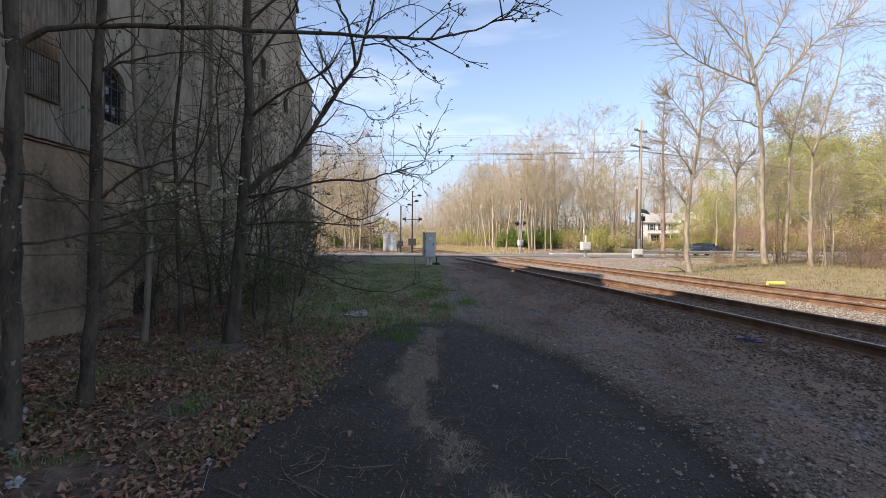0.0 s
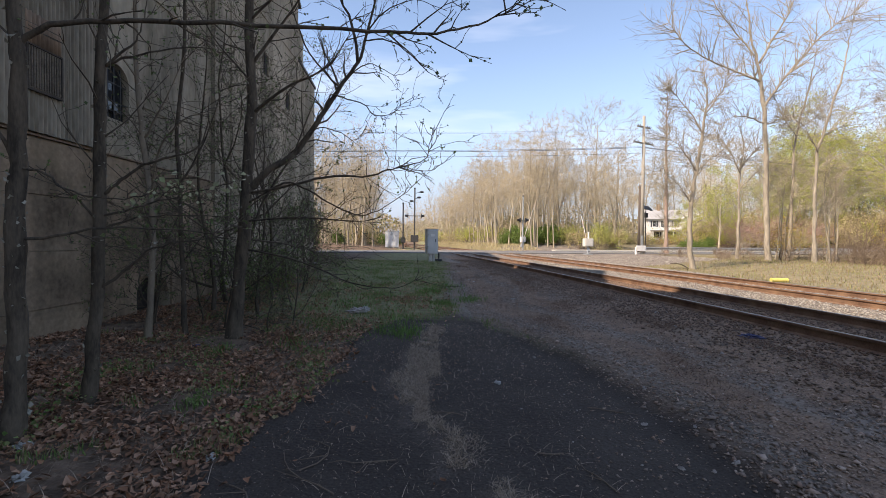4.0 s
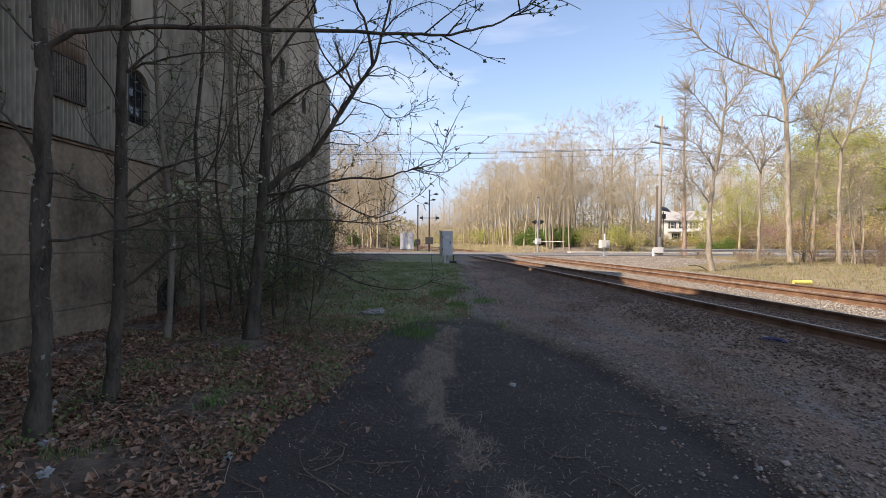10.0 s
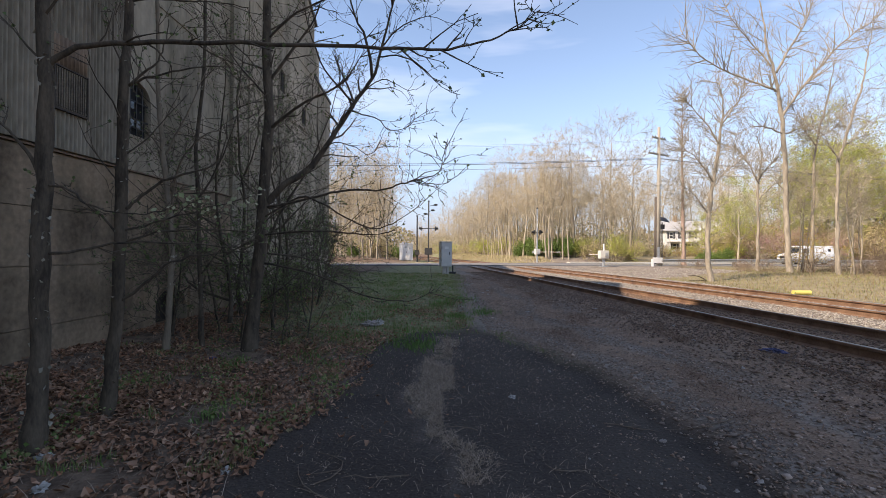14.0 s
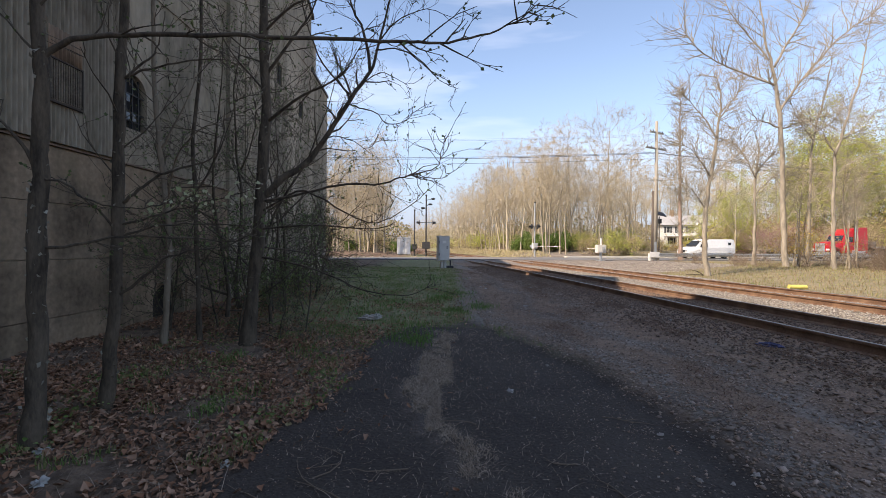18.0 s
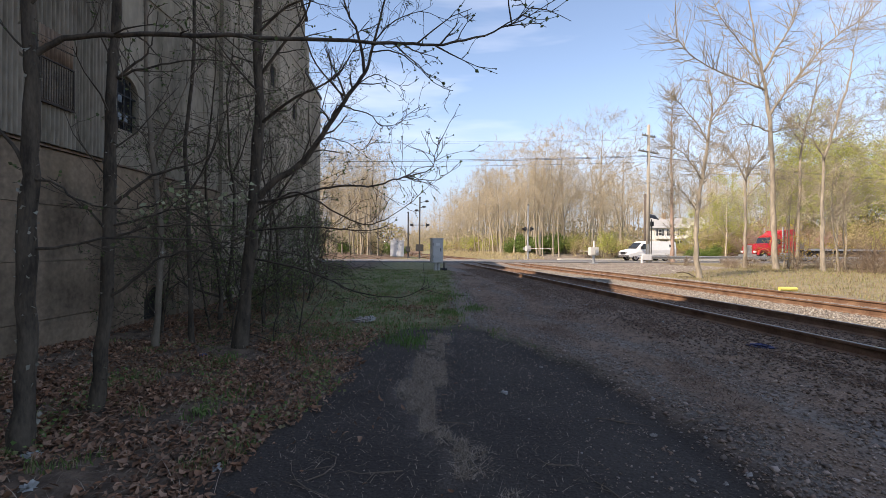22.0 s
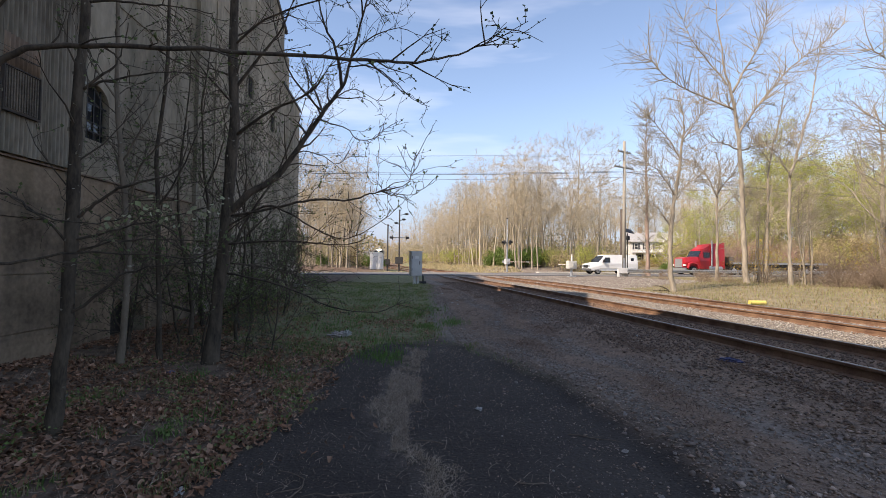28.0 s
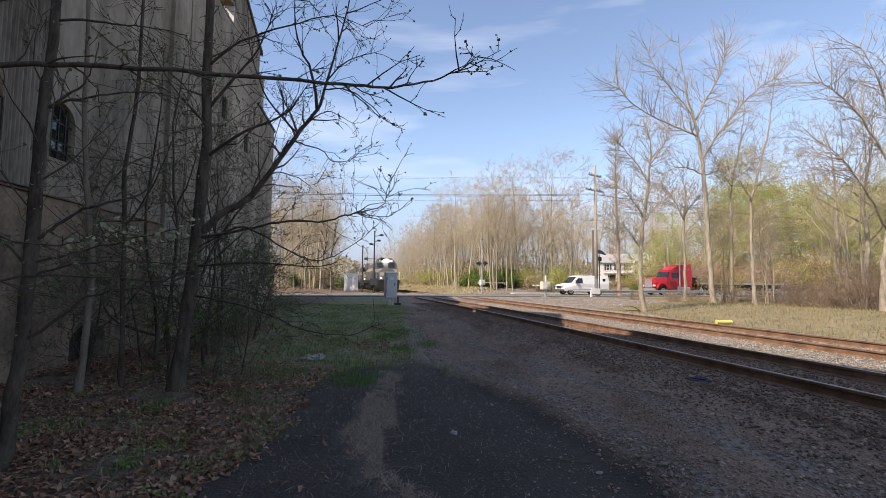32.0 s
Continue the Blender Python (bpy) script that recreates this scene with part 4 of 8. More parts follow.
def bough(geo_thick, geo_thin, tips, p, d, length, r, level, top, rng, up=0.12, wander=0.22, kids=(5, 7), angle=(30, 60), sides=(7, 5, 4, 3, 3), least=0.004, ratio=(0.38, 0.62)):
    """Grows one branch and its side branches. level counts up to top."""
    n = max(3, min(7, int(length / 0.45) + 2))
    pts, radii = [Vector(p)], [r]
    d = Vector(d).normalized()
    for i in range(n):
        d = (d + Vector((rng.gauss(0, wander), rng.gauss(0, wander), rng.gauss(0, wander) + up)) * (0.55 if level == 0 else 1)).normalized()
        pts.append(pts[-1] + d * (length / n))
        radii.append(max(least * 0.6, r * (1 - 0.75 * (i + 1) / n)))
    (geo_thick if level <= 1 else geo_thin).tube(pts, radii, sides[min(level, 4)], cap=False)
    if level >= top:
        tips.extend(tuple(q) for q in pts[1:])
        return pts
    for _ in range(rng.randint(*kids)):
        t = rng.uniform(0.3 if level == 0 else 0.2, 1.0) ** 0.8
        i = min(int(t * n), n - 1)
        q = pts[i].lerp(pts[i + 1], t * n - i)
        axis = (pts[i + 1] - pts[i]).normalized()
        side = axis.cross(Vector((rng.gauss(0, 1), rng.gauss(0, 1), rng.gauss(0, 1))))
        if side.length < 1e-3:
            continue
        a = radians(rng.uniform(*angle))
        nd = axis * math.cos(a) + side.normalized() * math.sin(a)
        rr = radii[i] * rng.uniform(0.42, 0.66)
        bough(geo_thick, geo_thin, tips, q, nd, length * rng.uniform(*ratio) * (1.1 - 0.35 * t), max(rr, least), level + 1, top, rng, up, wander, kids, angle, sides, least, ratio)
    return pts


def make_tree(name, seed, height, r, label, bark, twig, bud=None, bud_size=0.08, bud_per=1, share=1.0, top=3, kids=(6, 8), fork=None, angle=(25, 55), bare=0.3, up=0.14, spread=0.05, wander=0.16, limb=0.36, least=0.004, sway=0.06, pull=0.12, ratio=(0.38, 0.62)):
    """A bare or budding tree at the origin."""
    rng = random.Random(seed)
    tree = thing(name, label, "tree")
    thick, fine, tips = Geo(), Geo(), []
    n = 9
    pts, radii = [Vector((0, 0, -0.15))], [r * 1.35]
    d = Vector((rng.gauss(0, 0.05), rng.gauss(0, 0.05), 1)).normalized()
    for i in range(n):
        d = (d + Vector((rng.gauss(0, sway), rng.gauss(0, sway), pull))).normalized()
        pts.append(pts[-1] + d * (height * 0.86 / n))
        radii.append(r * (1 - 0.86 * ((i + 1) / n) ** 1.1))
    thick.tube(pts, radii, 8, cap=False)
    count = rng.randint(*kids) * 2
    for k in range(count):
        t = bare + (1 - bare) * ((k + rng.random()) / count)
        i = min(int(t * n), n - 1)
        q = pts[i].lerp(pts[i + 1], t * n - i)
        a, b = radians(rng.uniform(*angle)), rng.uniform(0, 2 * math.pi)
        nd = Vector((math.sin(a) * math.cos(b), math.sin(a) * math.sin(b), math.cos(a)))
        bough(fine, fine, tips, q, nd, height * limb * (1.15 - 0.65 * t) * rng.uniform(0.7, 1.2), radii[i] * rng.uniform(0.35, 0.6), 1, top, rng, up, wander, kids, angle, least=least, ratio=ratio)
    part("trunk", thick, bark, tree, smooth=True)
    tagged(part("crown", fine, twig, tree), kind="stuff")
    rng.shuffle(tips)
    tips = tips[: int(len(tips) * share)]
    if bud is not None and tips:
        tagged(part("foliage", leaf_mesh("foliage", tips, bud_size, bud, seed, bud_per, spread), None, tree), kind="stuff")
    return tree


# ---- near trees by the wall ----
def near_tree(label, trunk, r, limbs, seed, bark, sprout=1.0, trunk_sprouts=6, twig=None, bud=None, bud_size=0.036, share=0.5, least=0.0045, top=3, first=0.8, group="young trees beside the mill", sway=0.006, flare=1.25, taper=0.45, rise=0.03, wander=0.17, kids=(2, 4), leafy=()):
    """A tree from its trunk's line and its main limbs, with twigs grown along them."""
    rng = random.Random(seed)
    base = Vector(trunk[0])
    tree = thing("tree", label, "tree", at=Matrix.Translation(base), group=group)
    thick, fine, tips = Geo(), Geo(), []

    def smooth(line):
        pts = [Vector(p) - base for p in line]
        out = []
        for i in range(len(pts) - 1):
            p0, p1, p2, p3 = pts[max(i - 1, 0)], pts[i], pts[i + 1], pts[min(i + 2, len(pts) - 1)]
            for k in range(4):
                t = k / 4
                q = 0.5 * ((2 * p1) + (p2 - p0) * t + (2 * p0 - 5 * p1 + 4 * p2 - p3) * t * t + (3 * p1 - p0 - 3 * p2 + p3) * t ** 3)
                out.append(q + Vector((rng.gauss(0, sway), rng.gauss(0, sway), rng.gauss(0, sway))))
        return out + [pts[-1]]

    def twigs(line, rad, count, size, lo=0.15):
        n = len(line) - 1
        for _ in range(int(count * sprout)):
            t = rng.uniform(lo, 1.0) * n
            i = min(int(t), n - 1)
            q = line[i].lerp(line[i + 1], t - i)
            axis = (line[i + 1] - line[i]).normalized()
            side = axis.cross(Vector((rng.gauss(0, 1), rng.gauss(0, 1), rng.gauss(0, 1)))).normalized()
            a = radians(rng.uniform(30, 70))
            bough(thick, fine, tips, q, axis * math.cos(a) + side * math.sin(a), size * rng.uniform(0.4, 1.2), max(least, rad * rng.uniform(0.2, 0.4)), 2, top, rng, rise, wander, kids, (28, 60), least=least)

    line = smooth(trunk)
    m = len(line) - 1
    rad = [r * (1.25 if i < 2 else 1.0) * (1 - taper * (i / m) ** 1.3) * rng.uniform(0.9, 1.08) for i in range(m + 1)]
    foot = [line[0] - Vector((0, 0, 0.12))] + line
    thick.tube(foot, [rad[0] * flare] + rad, 10)
    if bud is None:
        flecks = []
        for _ in range(90):
            i = rng.randrange(1, m)
            q, a = line[i].lerp(line[i + 1], rng.random()), rng.uniform(0, 6.28)
            flecks.append(tuple(q + Vector((math.cos(a), math.sin(a), 0)) * rad[i]))
        tagged(part("lichen", leaf_mesh("lichen", flecks, 0.042, M_LICHEN, seed, 1, 0.002), None, tree, "pale lichen flecks"), kind="stuff")
    twigs(line, r * 0.5, trunk_sprouts, first)
    for pts, r0, count, size in limbs:
        ll = smooth(pts)
        k = len(ll) - 1
        thick.tube(ll, [max(least, r0 * (1 - 0.85 * i / k)) for i in range(k + 1)], 7)
        twigs(ll, r0, count, size)
    part("trunk", thick, bark, tree, smooth=True)
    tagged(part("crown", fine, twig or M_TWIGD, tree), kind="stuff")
    rng.shuffle(tips)
    tagged(part("foliage", leaf_mesh("foliage", tips[: int(len(tips) * share)], bud_size, bud or M_BUDG, seed, 1, 0.004), None, tree, "small opening buds"), kind="stuff")
    if leafy:
        young = [tuple(Vector(leafy[i]).lerp(Vector(leafy[i + 1]), rng.random()) - base + Vector((rng.gauss(0, 0.05), rng.gauss(0, 0.05), rng.gauss(0, 0.06)))) for i in range(len(leafy) - 1) for _ in range(22)]
        tagged(part("young_leaves", leaf_mesh("young_leaves", young, 0.05, M_PALELEAF, seed, 1, 0.01, 0.3), None, tree, "pale young green leaves"), kind="stuff")
    return tree


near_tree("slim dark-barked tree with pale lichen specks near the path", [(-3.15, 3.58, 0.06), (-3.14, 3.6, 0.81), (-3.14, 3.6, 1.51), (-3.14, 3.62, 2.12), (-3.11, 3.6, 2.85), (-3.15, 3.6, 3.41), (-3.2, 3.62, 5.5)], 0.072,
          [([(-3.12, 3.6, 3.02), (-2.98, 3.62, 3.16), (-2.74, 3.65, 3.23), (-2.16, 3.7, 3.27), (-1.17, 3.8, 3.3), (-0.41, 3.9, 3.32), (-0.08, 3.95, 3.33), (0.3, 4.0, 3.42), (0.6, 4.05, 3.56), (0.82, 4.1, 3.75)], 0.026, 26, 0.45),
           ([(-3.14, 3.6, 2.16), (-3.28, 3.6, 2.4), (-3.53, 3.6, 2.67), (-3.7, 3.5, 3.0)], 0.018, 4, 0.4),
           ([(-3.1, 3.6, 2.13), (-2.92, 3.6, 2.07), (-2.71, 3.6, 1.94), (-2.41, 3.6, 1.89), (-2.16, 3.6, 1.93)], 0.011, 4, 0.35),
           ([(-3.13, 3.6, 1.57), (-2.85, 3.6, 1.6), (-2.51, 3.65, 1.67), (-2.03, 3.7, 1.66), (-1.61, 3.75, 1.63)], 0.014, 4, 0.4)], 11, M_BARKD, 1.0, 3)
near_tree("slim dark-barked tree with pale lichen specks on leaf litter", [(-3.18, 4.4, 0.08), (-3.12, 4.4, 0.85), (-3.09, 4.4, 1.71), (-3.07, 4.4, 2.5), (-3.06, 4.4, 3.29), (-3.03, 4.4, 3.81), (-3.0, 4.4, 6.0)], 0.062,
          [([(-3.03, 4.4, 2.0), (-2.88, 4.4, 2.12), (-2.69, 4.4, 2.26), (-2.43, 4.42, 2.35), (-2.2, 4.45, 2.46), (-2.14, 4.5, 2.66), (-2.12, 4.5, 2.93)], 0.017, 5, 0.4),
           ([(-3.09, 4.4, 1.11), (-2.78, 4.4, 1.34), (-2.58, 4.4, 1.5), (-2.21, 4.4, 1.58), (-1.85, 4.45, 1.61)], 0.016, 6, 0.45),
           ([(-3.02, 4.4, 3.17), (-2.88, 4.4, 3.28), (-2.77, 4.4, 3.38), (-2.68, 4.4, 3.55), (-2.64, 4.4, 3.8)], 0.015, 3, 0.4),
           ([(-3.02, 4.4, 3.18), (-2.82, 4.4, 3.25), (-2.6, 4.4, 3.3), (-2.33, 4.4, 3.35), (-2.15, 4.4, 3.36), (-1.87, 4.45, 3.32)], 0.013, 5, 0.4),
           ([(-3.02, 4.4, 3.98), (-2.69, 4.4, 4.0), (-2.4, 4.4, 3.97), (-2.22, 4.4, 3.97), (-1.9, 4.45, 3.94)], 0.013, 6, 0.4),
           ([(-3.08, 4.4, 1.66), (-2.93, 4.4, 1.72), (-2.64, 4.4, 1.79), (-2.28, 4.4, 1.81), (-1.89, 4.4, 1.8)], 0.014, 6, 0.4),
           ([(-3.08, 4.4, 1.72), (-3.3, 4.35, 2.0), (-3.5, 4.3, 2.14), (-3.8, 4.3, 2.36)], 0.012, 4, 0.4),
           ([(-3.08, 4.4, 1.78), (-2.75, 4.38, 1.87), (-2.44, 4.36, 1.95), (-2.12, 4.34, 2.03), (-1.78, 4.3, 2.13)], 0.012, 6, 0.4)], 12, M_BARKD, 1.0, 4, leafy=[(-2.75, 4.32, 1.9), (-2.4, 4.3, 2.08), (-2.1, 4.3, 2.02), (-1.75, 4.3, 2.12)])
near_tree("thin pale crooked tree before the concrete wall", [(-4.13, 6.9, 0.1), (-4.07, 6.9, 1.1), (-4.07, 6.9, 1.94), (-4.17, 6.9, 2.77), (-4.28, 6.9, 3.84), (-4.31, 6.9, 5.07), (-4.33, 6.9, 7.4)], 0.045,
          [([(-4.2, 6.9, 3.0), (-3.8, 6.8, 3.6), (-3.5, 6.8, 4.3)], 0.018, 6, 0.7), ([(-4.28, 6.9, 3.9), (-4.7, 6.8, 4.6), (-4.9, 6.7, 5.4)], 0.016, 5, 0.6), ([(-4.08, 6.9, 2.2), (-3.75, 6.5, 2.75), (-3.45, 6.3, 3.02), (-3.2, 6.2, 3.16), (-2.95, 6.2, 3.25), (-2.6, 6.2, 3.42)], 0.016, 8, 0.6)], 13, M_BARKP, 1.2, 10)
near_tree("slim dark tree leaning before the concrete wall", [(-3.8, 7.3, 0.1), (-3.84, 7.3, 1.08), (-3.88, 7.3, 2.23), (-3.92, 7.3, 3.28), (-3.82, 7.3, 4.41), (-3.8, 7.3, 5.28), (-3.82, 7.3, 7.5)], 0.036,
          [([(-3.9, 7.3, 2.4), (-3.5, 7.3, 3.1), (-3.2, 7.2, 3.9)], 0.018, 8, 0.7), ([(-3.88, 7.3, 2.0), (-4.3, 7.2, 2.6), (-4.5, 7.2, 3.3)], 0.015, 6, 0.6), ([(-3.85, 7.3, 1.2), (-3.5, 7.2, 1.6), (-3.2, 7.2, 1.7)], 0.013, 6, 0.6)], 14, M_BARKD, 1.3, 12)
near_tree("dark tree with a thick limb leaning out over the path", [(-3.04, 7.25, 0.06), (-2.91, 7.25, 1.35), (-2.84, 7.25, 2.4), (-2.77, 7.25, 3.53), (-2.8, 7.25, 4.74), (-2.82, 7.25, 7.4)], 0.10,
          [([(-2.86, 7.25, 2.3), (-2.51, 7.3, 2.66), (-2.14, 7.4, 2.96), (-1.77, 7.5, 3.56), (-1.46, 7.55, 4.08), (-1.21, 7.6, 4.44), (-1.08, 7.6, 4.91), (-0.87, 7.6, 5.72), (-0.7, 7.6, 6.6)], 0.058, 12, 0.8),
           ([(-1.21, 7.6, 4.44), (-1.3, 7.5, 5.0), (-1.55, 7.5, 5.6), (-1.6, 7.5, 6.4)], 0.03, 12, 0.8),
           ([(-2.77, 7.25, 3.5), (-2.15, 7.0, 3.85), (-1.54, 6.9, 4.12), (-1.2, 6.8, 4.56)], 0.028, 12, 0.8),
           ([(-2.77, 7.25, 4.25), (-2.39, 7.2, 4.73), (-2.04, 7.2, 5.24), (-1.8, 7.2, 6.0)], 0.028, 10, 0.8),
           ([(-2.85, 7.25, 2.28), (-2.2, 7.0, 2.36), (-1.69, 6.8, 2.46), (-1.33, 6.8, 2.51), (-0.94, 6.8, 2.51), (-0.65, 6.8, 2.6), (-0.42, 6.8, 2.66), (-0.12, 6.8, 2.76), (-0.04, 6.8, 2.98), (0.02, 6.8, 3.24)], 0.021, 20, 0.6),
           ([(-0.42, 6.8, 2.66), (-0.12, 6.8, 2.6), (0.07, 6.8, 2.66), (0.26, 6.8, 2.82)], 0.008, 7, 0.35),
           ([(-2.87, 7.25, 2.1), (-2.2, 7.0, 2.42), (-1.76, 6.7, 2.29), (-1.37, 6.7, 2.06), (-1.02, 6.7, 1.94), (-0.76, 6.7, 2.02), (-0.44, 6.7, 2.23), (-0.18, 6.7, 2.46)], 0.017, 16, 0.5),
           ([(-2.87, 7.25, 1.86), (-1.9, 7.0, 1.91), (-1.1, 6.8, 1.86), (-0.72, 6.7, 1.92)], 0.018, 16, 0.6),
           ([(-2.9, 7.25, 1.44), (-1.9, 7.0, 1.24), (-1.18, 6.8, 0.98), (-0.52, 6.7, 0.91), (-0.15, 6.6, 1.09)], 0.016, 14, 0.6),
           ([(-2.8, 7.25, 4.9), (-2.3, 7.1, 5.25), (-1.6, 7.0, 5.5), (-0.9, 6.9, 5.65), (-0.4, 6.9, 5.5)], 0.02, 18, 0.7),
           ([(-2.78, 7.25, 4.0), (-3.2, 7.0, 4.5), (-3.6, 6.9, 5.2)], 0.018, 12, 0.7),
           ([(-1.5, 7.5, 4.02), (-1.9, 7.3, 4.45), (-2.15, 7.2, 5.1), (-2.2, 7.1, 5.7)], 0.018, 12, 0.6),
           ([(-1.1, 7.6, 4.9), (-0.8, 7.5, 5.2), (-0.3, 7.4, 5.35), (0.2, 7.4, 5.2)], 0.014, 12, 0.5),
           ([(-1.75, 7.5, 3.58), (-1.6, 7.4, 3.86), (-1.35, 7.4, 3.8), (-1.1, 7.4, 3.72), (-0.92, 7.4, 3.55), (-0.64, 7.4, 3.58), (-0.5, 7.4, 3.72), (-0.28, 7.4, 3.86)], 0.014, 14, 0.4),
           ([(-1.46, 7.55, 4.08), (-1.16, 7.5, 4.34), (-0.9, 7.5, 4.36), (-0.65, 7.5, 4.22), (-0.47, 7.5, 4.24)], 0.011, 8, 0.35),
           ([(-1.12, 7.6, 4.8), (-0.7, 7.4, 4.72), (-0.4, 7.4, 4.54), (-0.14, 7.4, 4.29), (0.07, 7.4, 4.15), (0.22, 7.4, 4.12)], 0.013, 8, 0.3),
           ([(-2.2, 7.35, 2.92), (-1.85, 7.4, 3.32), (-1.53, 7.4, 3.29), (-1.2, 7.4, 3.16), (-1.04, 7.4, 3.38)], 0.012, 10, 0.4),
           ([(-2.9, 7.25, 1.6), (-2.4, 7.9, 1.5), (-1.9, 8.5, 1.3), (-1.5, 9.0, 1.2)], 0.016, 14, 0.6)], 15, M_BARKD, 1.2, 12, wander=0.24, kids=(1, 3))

SAPLINGS = [(-3.6, 8.6, 6.0, 0.035), (-4.3, 9.3, 6.5, 0.04), (-3.3, 9.0, 5.0, 0.03), (-4.6, 10.6, 7.5, 0.045), (-3.9, 11.5, 6.5, 0.04), (-4.5, 13.2, 3.4, 0.03), (-3.7, 14.0, 3.0, 0.025), (-4.7, 8.0, 3.6, 0.022), (-4.4, 16.5, 3.2, 0.03), (-3.5, 12.6, 3.0, 0.03), (-4.8, 18.5, 3.0, 0.03), (-3.0, 10.2, 3.0, 0.02), (-2.5, 8.4, 2.4, 0.016), (-3.5, 7.9, 2.4, 0.018), (-2.7, 7.7, 1.6, 0.014), (-4.1, 8.5, 2.8, 0.02), (-3.8, 10.4, 3.0, 0.02), (-4.5, 7.6, 2.3, 0.016)]
for k, (x, y, h, r) in enumerate(SAPLINGS):
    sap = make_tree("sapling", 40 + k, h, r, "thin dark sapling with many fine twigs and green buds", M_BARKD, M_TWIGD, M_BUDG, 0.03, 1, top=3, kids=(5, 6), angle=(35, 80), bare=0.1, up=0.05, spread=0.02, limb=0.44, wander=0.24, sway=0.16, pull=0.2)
    sap.matrix_basis = pose(x, y, ground_z(x, y) + 0.02, 0, 0, 40 * k)
    tagged(sap, group="saplings beside the mill")


# ---- far trees ----
PLANTED = set()


def open_view(x, y):
    """False on the lawn before the house, which stays open."""
    return not (53 < y < 97 and 0.41 < x / y < 0.575)



def plant(proto, spots, group, seed, sizes=(0.85, 1.2)):
    rng = random.Random(seed)
    for k, (x, y) in enumerate(spots):
        s = rng.uniform(*sizes)
        m = Matrix.Translation((x, y, ground_z(x, y) - 0.05)) @ Euler((rng.gauss(0, 0.03), rng.gauss(0, 0.03), rng.uniform(0, 6.28))).to_matrix().to_4x4()
        src = proto[k % len(proto)]
        if src.name not in PLANTED:
            PLANTED.add(src.name)
            src.matrix_basis, ob = m, src
        else:
            ob = copy_thing(src, m)
        ob.scale = (s, s, s * rng.uniform(0.9, 1.1))
        tagged(ob, group=group)


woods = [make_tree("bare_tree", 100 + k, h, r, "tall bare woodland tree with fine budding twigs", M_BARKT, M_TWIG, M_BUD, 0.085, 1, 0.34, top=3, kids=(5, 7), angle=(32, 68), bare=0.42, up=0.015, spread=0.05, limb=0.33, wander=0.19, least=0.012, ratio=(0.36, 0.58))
         for k, (h, r) in enumerate(((17, 0.12), (15, 0.095), (18, 0.125), (14, 0.085), (16, 0.10)))]
rng = random.Random(21)
spots = []
for _ in range(135):
    y = 57 + 70 * rng.random() ** 1.4
    off = 3.9 + 7.0 + abs(rng.gauss(0, 9))
    x = track_point(y, off).x
    if y < road_mid(x) + 9:
        y = road_mid(x) + 9 + rng.random() * 10
    if open_view(x, y):
        spots.append((x, y))
for _ in range(40):
    x = rng.uniform(14, 60)
    y = road_mid(x) + rng.uniform(12, 30)
    if open_view(x, y):
        spots.append((x, y))
plant(woods, spots, "woodland beyond the road", 22, (0.72, 1.05))
spots = []
for _ in range(70):
    y = 58 + 70 * rng.random() ** 1.3
    off = -7.0 - abs(rng.gauss(0, 5))
    spots.append((track_point(y, off).x, y))
for _ in range(16):
    spots.append((rng.uniform(-30, -12), rng.uniform(60, 74)))
plant(woods, spots, "woodland along the line", 23, (0.8, 1.1))


